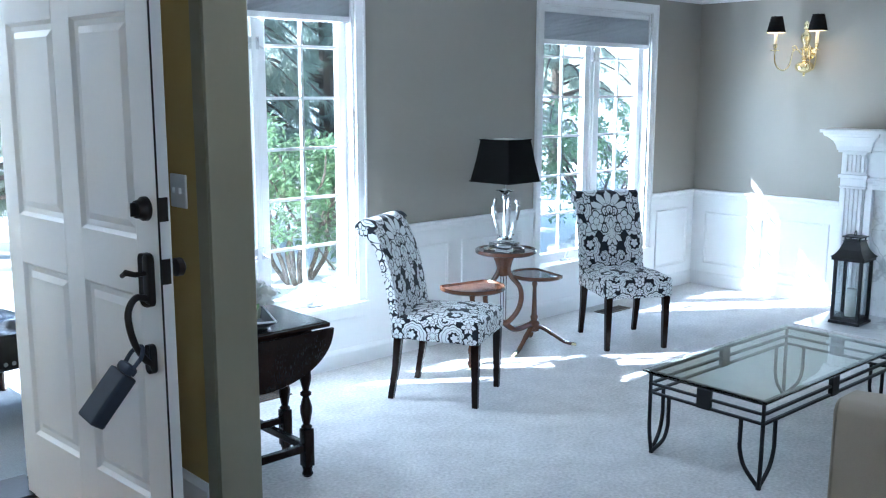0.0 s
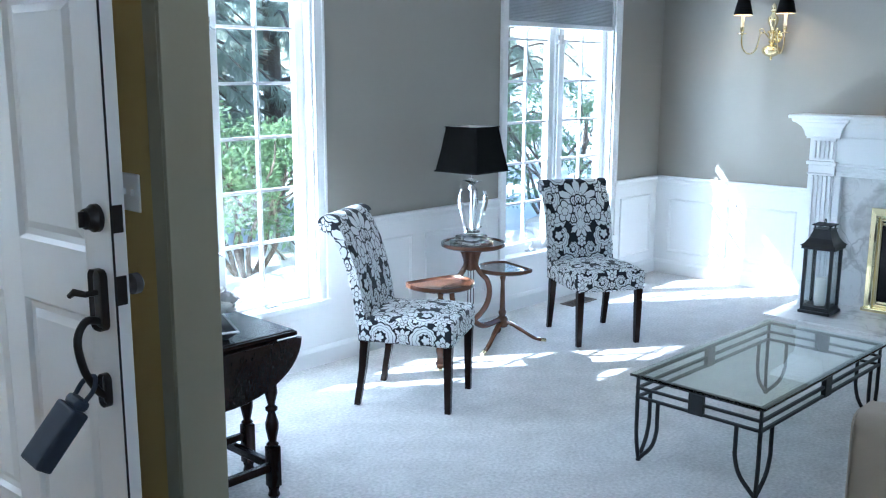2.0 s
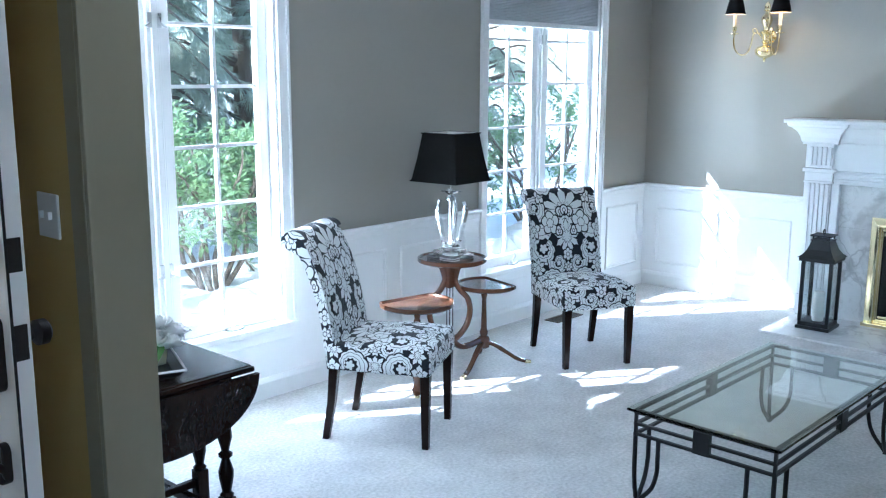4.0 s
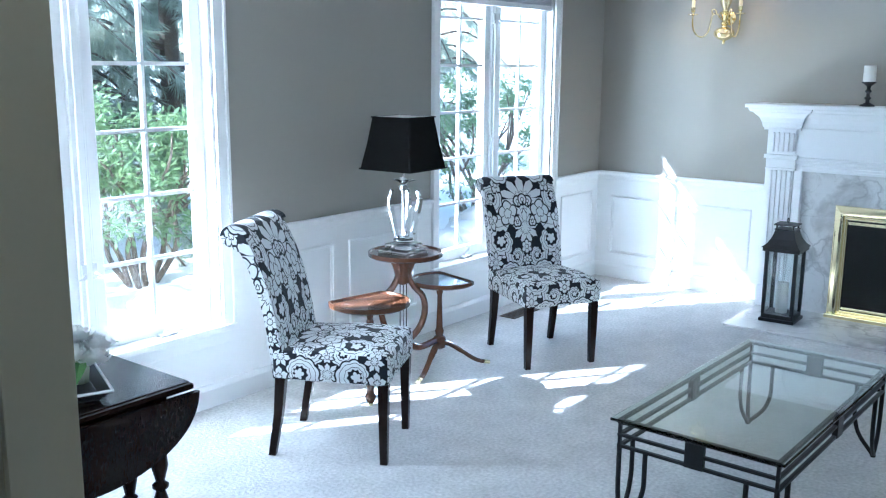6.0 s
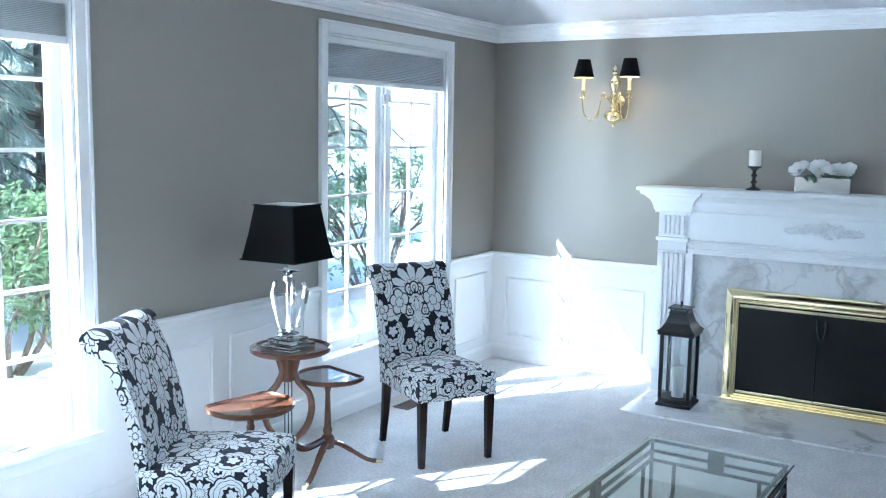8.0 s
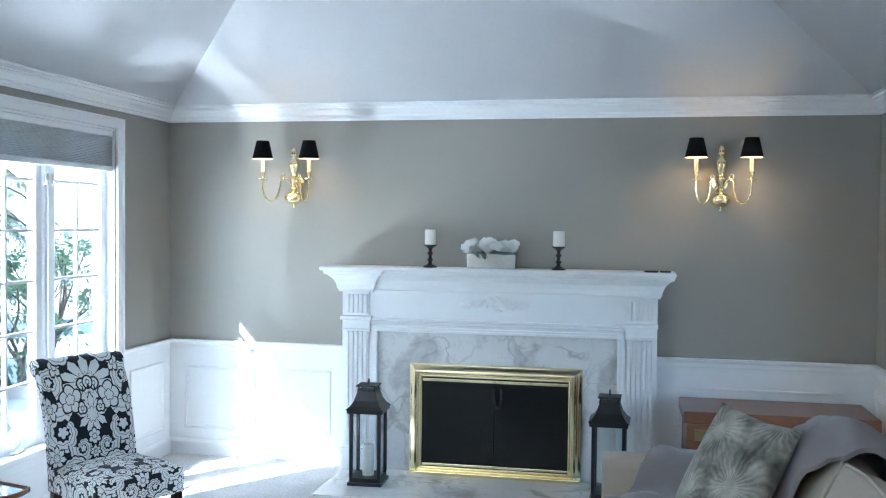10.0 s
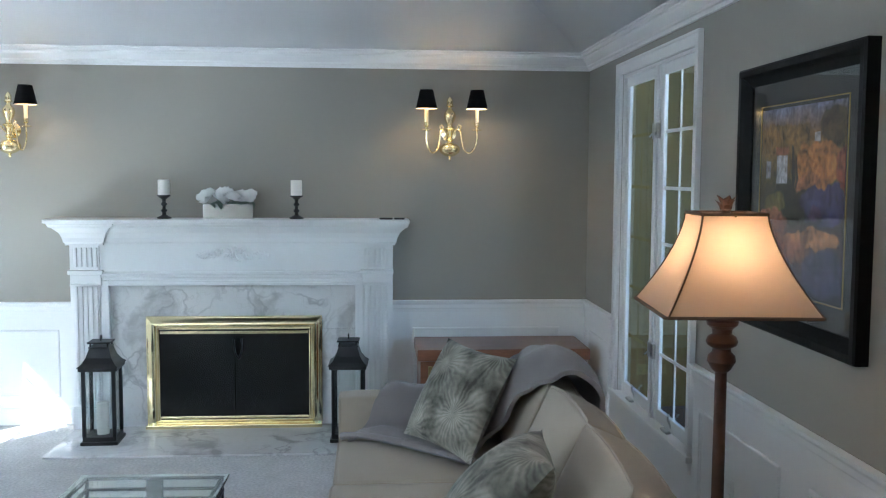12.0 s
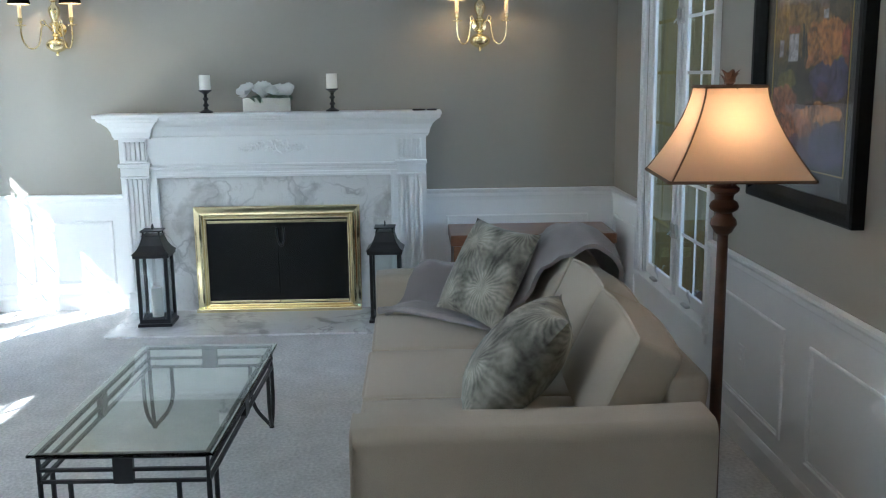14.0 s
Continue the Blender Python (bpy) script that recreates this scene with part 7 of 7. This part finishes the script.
# darker conifer needles, with the south side's shade put into the colour
SHADED_NEEDLE = mat("shaded_conifer_needles", (0.028, 0.040, 0.024), 0.6, grain=0.3, scale=8, blotch=0.35, blotch_scale=2.5)


def quads(name, rows, material, parent, label=""):
    """Many small leaves in one mesh: rows of (centre, along, across, droop)."""
    vs, fs = [], []
    for c, a, w in rows:
        n = len(vs)
        vs += [c - a * 0.5, c + w * 0.5, c + a * 0.5, c - w * 0.5]
        fs.append((n, n + 1, n + 2, n + 3))
    me = bpy.data.meshes.new(name)
    me.from_pydata(vs, [], fs)
    me.materials.append(material)
    ob = new(name, me)
    ob.parent = parent
    if label:
        ob["label"] = label
    return ob


def limb(bm, a, b, r0, r1, rnd, bend=0.15):
    a, b = Vector(a), Vector(b)
    d = (b - a).length
    mid = (a + b) / 2 + Vector((rnd.uniform(-1, 1), rnd.uniform(-1, 1), rnd.uniform(-0.3, 0.5))) * d * bend
    pts = curve([a, mid, b], 4)
    tube(bm, pts, [r0 + (r1 - r0) * i / (len(pts) - 1) for i in range(len(pts))], 7)
    return pts


def shrub(x, y, h, spread, seed, clumps=105, per=46):
    rnd = random.Random(seed)
    t = thing("rhododendron_shrub", pose(x, y, -0.31, 0, 0, rnd.uniform(0, 360)), "broad-leaved green garden shrub with bare twisting stems", "shrub", "shrubs outside")
    bm = bmesh.new()
    tips = []
    for k in range(7):
        a = 2 * math.pi * k / 7 + rnd.uniform(-0.3, 0.3)
        fork = Vector((math.cos(a) * spread * 0.35, math.sin(a) * spread * 0.35, h * rnd.uniform(0.3, 0.45)))
        limb(bm, (math.cos(a) * 0.08, math.sin(a) * 0.08, -0.05), fork, 0.030, 0.019, rnd, 0.2)
        for q in range(3):
            b = a + rnd.uniform(-0.8, 0.8)
            tip = Vector((math.cos(b) * spread * rnd.uniform(0.4, 0.95), math.sin(b) * spread * rnd.uniform(0.4, 0.95), h * rnd.uniform(0.5, 0.95)))
            limb(bm, fork, tip, 0.018, 0.007, rnd, 0.15)
            tips.append(tip)
    part("stems", bm, BARK, t, "twisting brown stems", smooth=True)
    rows = []
    for k in range(clumps):
        base = rnd.choice(tips) if rnd.random() < 0.45 else Vector((rnd.gauss(0, spread * 0.45), rnd.gauss(0, spread * 0.45), h * rnd.uniform(0.14, 1.0)))
        c = base + Vector((rnd.gauss(0, 0.12), rnd.gauss(0, 0.12), rnd.gauss(0, 0.10)))
        for j in range(per):
            d = Vector((rnd.gauss(0, 1), rnd.gauss(0, 1), rnd.gauss(0.2, 0.7))).normalized()
            al = (d + Vector((0, 0, -0.25))).normalized()
            s = rnd.uniform(0.05, 0.10)
            ac = al.cross(Vector((rnd.gauss(0, 1), rnd.gauss(0, 1), 1.6))).normalized()
            rows.append((c + d * rnd.uniform(0.03, 0.17), al * s, ac * s * 0.42))
    quads("foliage", rows, BROAD, t, "glossy green leaves")
    return t


def conifer(x, y, h, spread, seed, boughs=130, sprays=62, low=0.06, needles=None):
    rnd = random.Random(seed)
    t = thing("conifer_tree", pose(x, y, -0.31), "tall cedar with drooping feathery sprays", "tree", "conifers outside")
    bm = bmesh.new()
    tube(bm, curve([(0, 0, -0.1), (0.05, 0.03, h * 0.3), (-0.04, 0.02, h * 0.65), (0, 0, h)], 5), [0.17 - 0.15 * i / 15 for i in range(16)], 9)
    part("trunk", bm, BARK, t, smooth=True)
    bm = bmesh.new()
    rows = []
    for k in range(boughs):
        f = low + (1 - low) * (k + rnd.random()) / boughs
        a = rnd.uniform(0, 2 * math.pi)
        ln = spread * (1.02 - f) ** 0.7 * rnd.uniform(0.7, 1.1)
        d = Vector((math.cos(a), math.sin(a), 0))
        p0 = Vector((0, 0, h * f))
        pts = curve([p0, p0 + d * ln * 0.5 + Vector((0, 0, 0.08 * ln)), p0 + d * ln + Vector((0, 0, -0.3 * ln))], 4)
        tube(bm, pts, [0.028 * (1 - i / len(pts)) + 0.006 for i in range(len(pts))], 5)
        side = Vector((-d.y, d.x, 0))
        for j in range(sprays):
            u = rnd.uniform(0.15, 1.0)
            i = min(int(u * (len(pts) - 1)), len(pts) - 2)
            c = pts[i].lerp(pts[i + 1], u * (len(pts) - 1) - i)
            s = rnd.uniform(0.12, 0.30)
            al = (side * rnd.uniform(-1, 1) + d * rnd.uniform(0.0, 0.8) + Vector((0, 0, rnd.uniform(-1.5, -0.3)))).normalized()
            ac = al.cross(Vector((rnd.gauss(0, 1), rnd.gauss(0, 1), rnd.gauss(0, 0.5)))).normalized()
            for q in range(6):
                tw = (al + ac * (q - 2.5) * 0.24).normalized()
                rows.append((c + tw * s * 0.5 + al * 0.02 * q, tw * s, ac * 0.013))
    part("boughs", bm, BARK, t, smooth=True)
    quads("foliage", rows, needles or NEEDLE, t, "feathery drooping green sprays")
    return t


for i, (x, y, h, s) in enumerate(((5.2, 8.3, 1.7, 0.9), (6.6, 8.0, 1.5, 0.8), (4.0, 8.8, 1.5, 0.9), (8.2, 8.6, 1.9, 1.0), (10.2, 8.2, 2.0, 1.1), (9.4, 10.2, 2.3, 1.2))):
    shrub(x, y, h, s, 20 + i)
for i, (x, y, h, s) in enumerate(((5.6, 10.8, 7.5, 2.1), (8.0, 11.6, 8.5, 2.3), (12.4, 14.2, 8.0, 2.4), (15.6, 13.6, 9.0, 2.6), (3.2, 12.2, 8.0, 2.2), (6.9, 13.2, 9.0, 2.6), (4.7, 13.8, 9.0, 2.6))):
    conifer(x, y, h, s, 50 + i)
# conifers on the south side, in the needle colour darkened for shade
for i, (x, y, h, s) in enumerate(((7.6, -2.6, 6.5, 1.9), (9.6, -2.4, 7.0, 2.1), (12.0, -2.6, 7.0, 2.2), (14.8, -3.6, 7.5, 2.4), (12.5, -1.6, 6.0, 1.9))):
    conifer(x, y, h, s, 66 + i, 90, 46, 0.04, SHADED_NEEDLE)
# boulders along the bed
STONE = mat("pale_field_stone", (0.36, 0.34, 0.31), 0.85, grain=0.3, scale=16, bump=0.8, blotch=0.2)
rnd = random.Random(3)
for k in range(16):
    b = thing("boulder", pose(3.4 + k * 0.62 + rnd.uniform(-0.15, 0.15), 7.25 + rnd.uniform(-0.15, 0.2) + 0.02 * k, -0.34, 0, 0, rnd.uniform(0, 360)), "pale rounded border stone along a garden bed", "boulder", "border stones outside")
    bm = bmesh.new()
    bmesh.ops.create_icosphere(bm, subdivisions=3, radius=1.0)
    r = rnd.uniform(0.18, 0.34)
    off = Vector((rnd.uniform(0, 50), 0, 0))
    for v in bm.verts:
        k2 = 1 + 0.35 * noise.noise(v.co * 1.4 + off)
        v.co = Vector((v.co.x * r * 1.3 * k2, v.co.y * r * k2, v.co.z * r * 0.7 * k2 + r * 0.3))
    part("stone", bm, STONE, b, smooth=True)


# board side gate beyond the south window, standing in the house's shade
GATEWOOD = mat("olive_weathered_boards", (0.21, 0.17, 0.065), 0.8, grain=0.35, scale=14, bump=0.3, blotch=0.25, stretch=(6, 6, 1))
sg = thing("side_gate", pose(8.4, -0.36, -0.02), "tall olive-brown board gate beside the house", "gate")
for k in range(13):
    bm = bmesh.new()
    box(bm, 0.0, -0.13 * k - 0.126, -0.25 + 0.004 * (k % 2), 0.022, -0.13 * k, 2.9, bevel=0.004)
    part("board", bm, GATEWOOD, sg)
for z in (0.35, 1.5, 2.6):
    bm = bmesh.new()
    box(bm, 0.022, -1.69, z, 0.06, 0.0, z + 0.09, bevel=0.004)
    part("rail", bm, GATEWOOD, sg)
for y in (-1.74, 0.02):
    bm = bmesh.new()
    box(bm, -0.01, y - 0.045, -0.28, 0.08, y + 0.045, 2.95, bevel=0.006)
    part("post", bm, GATEWOOD, sg)
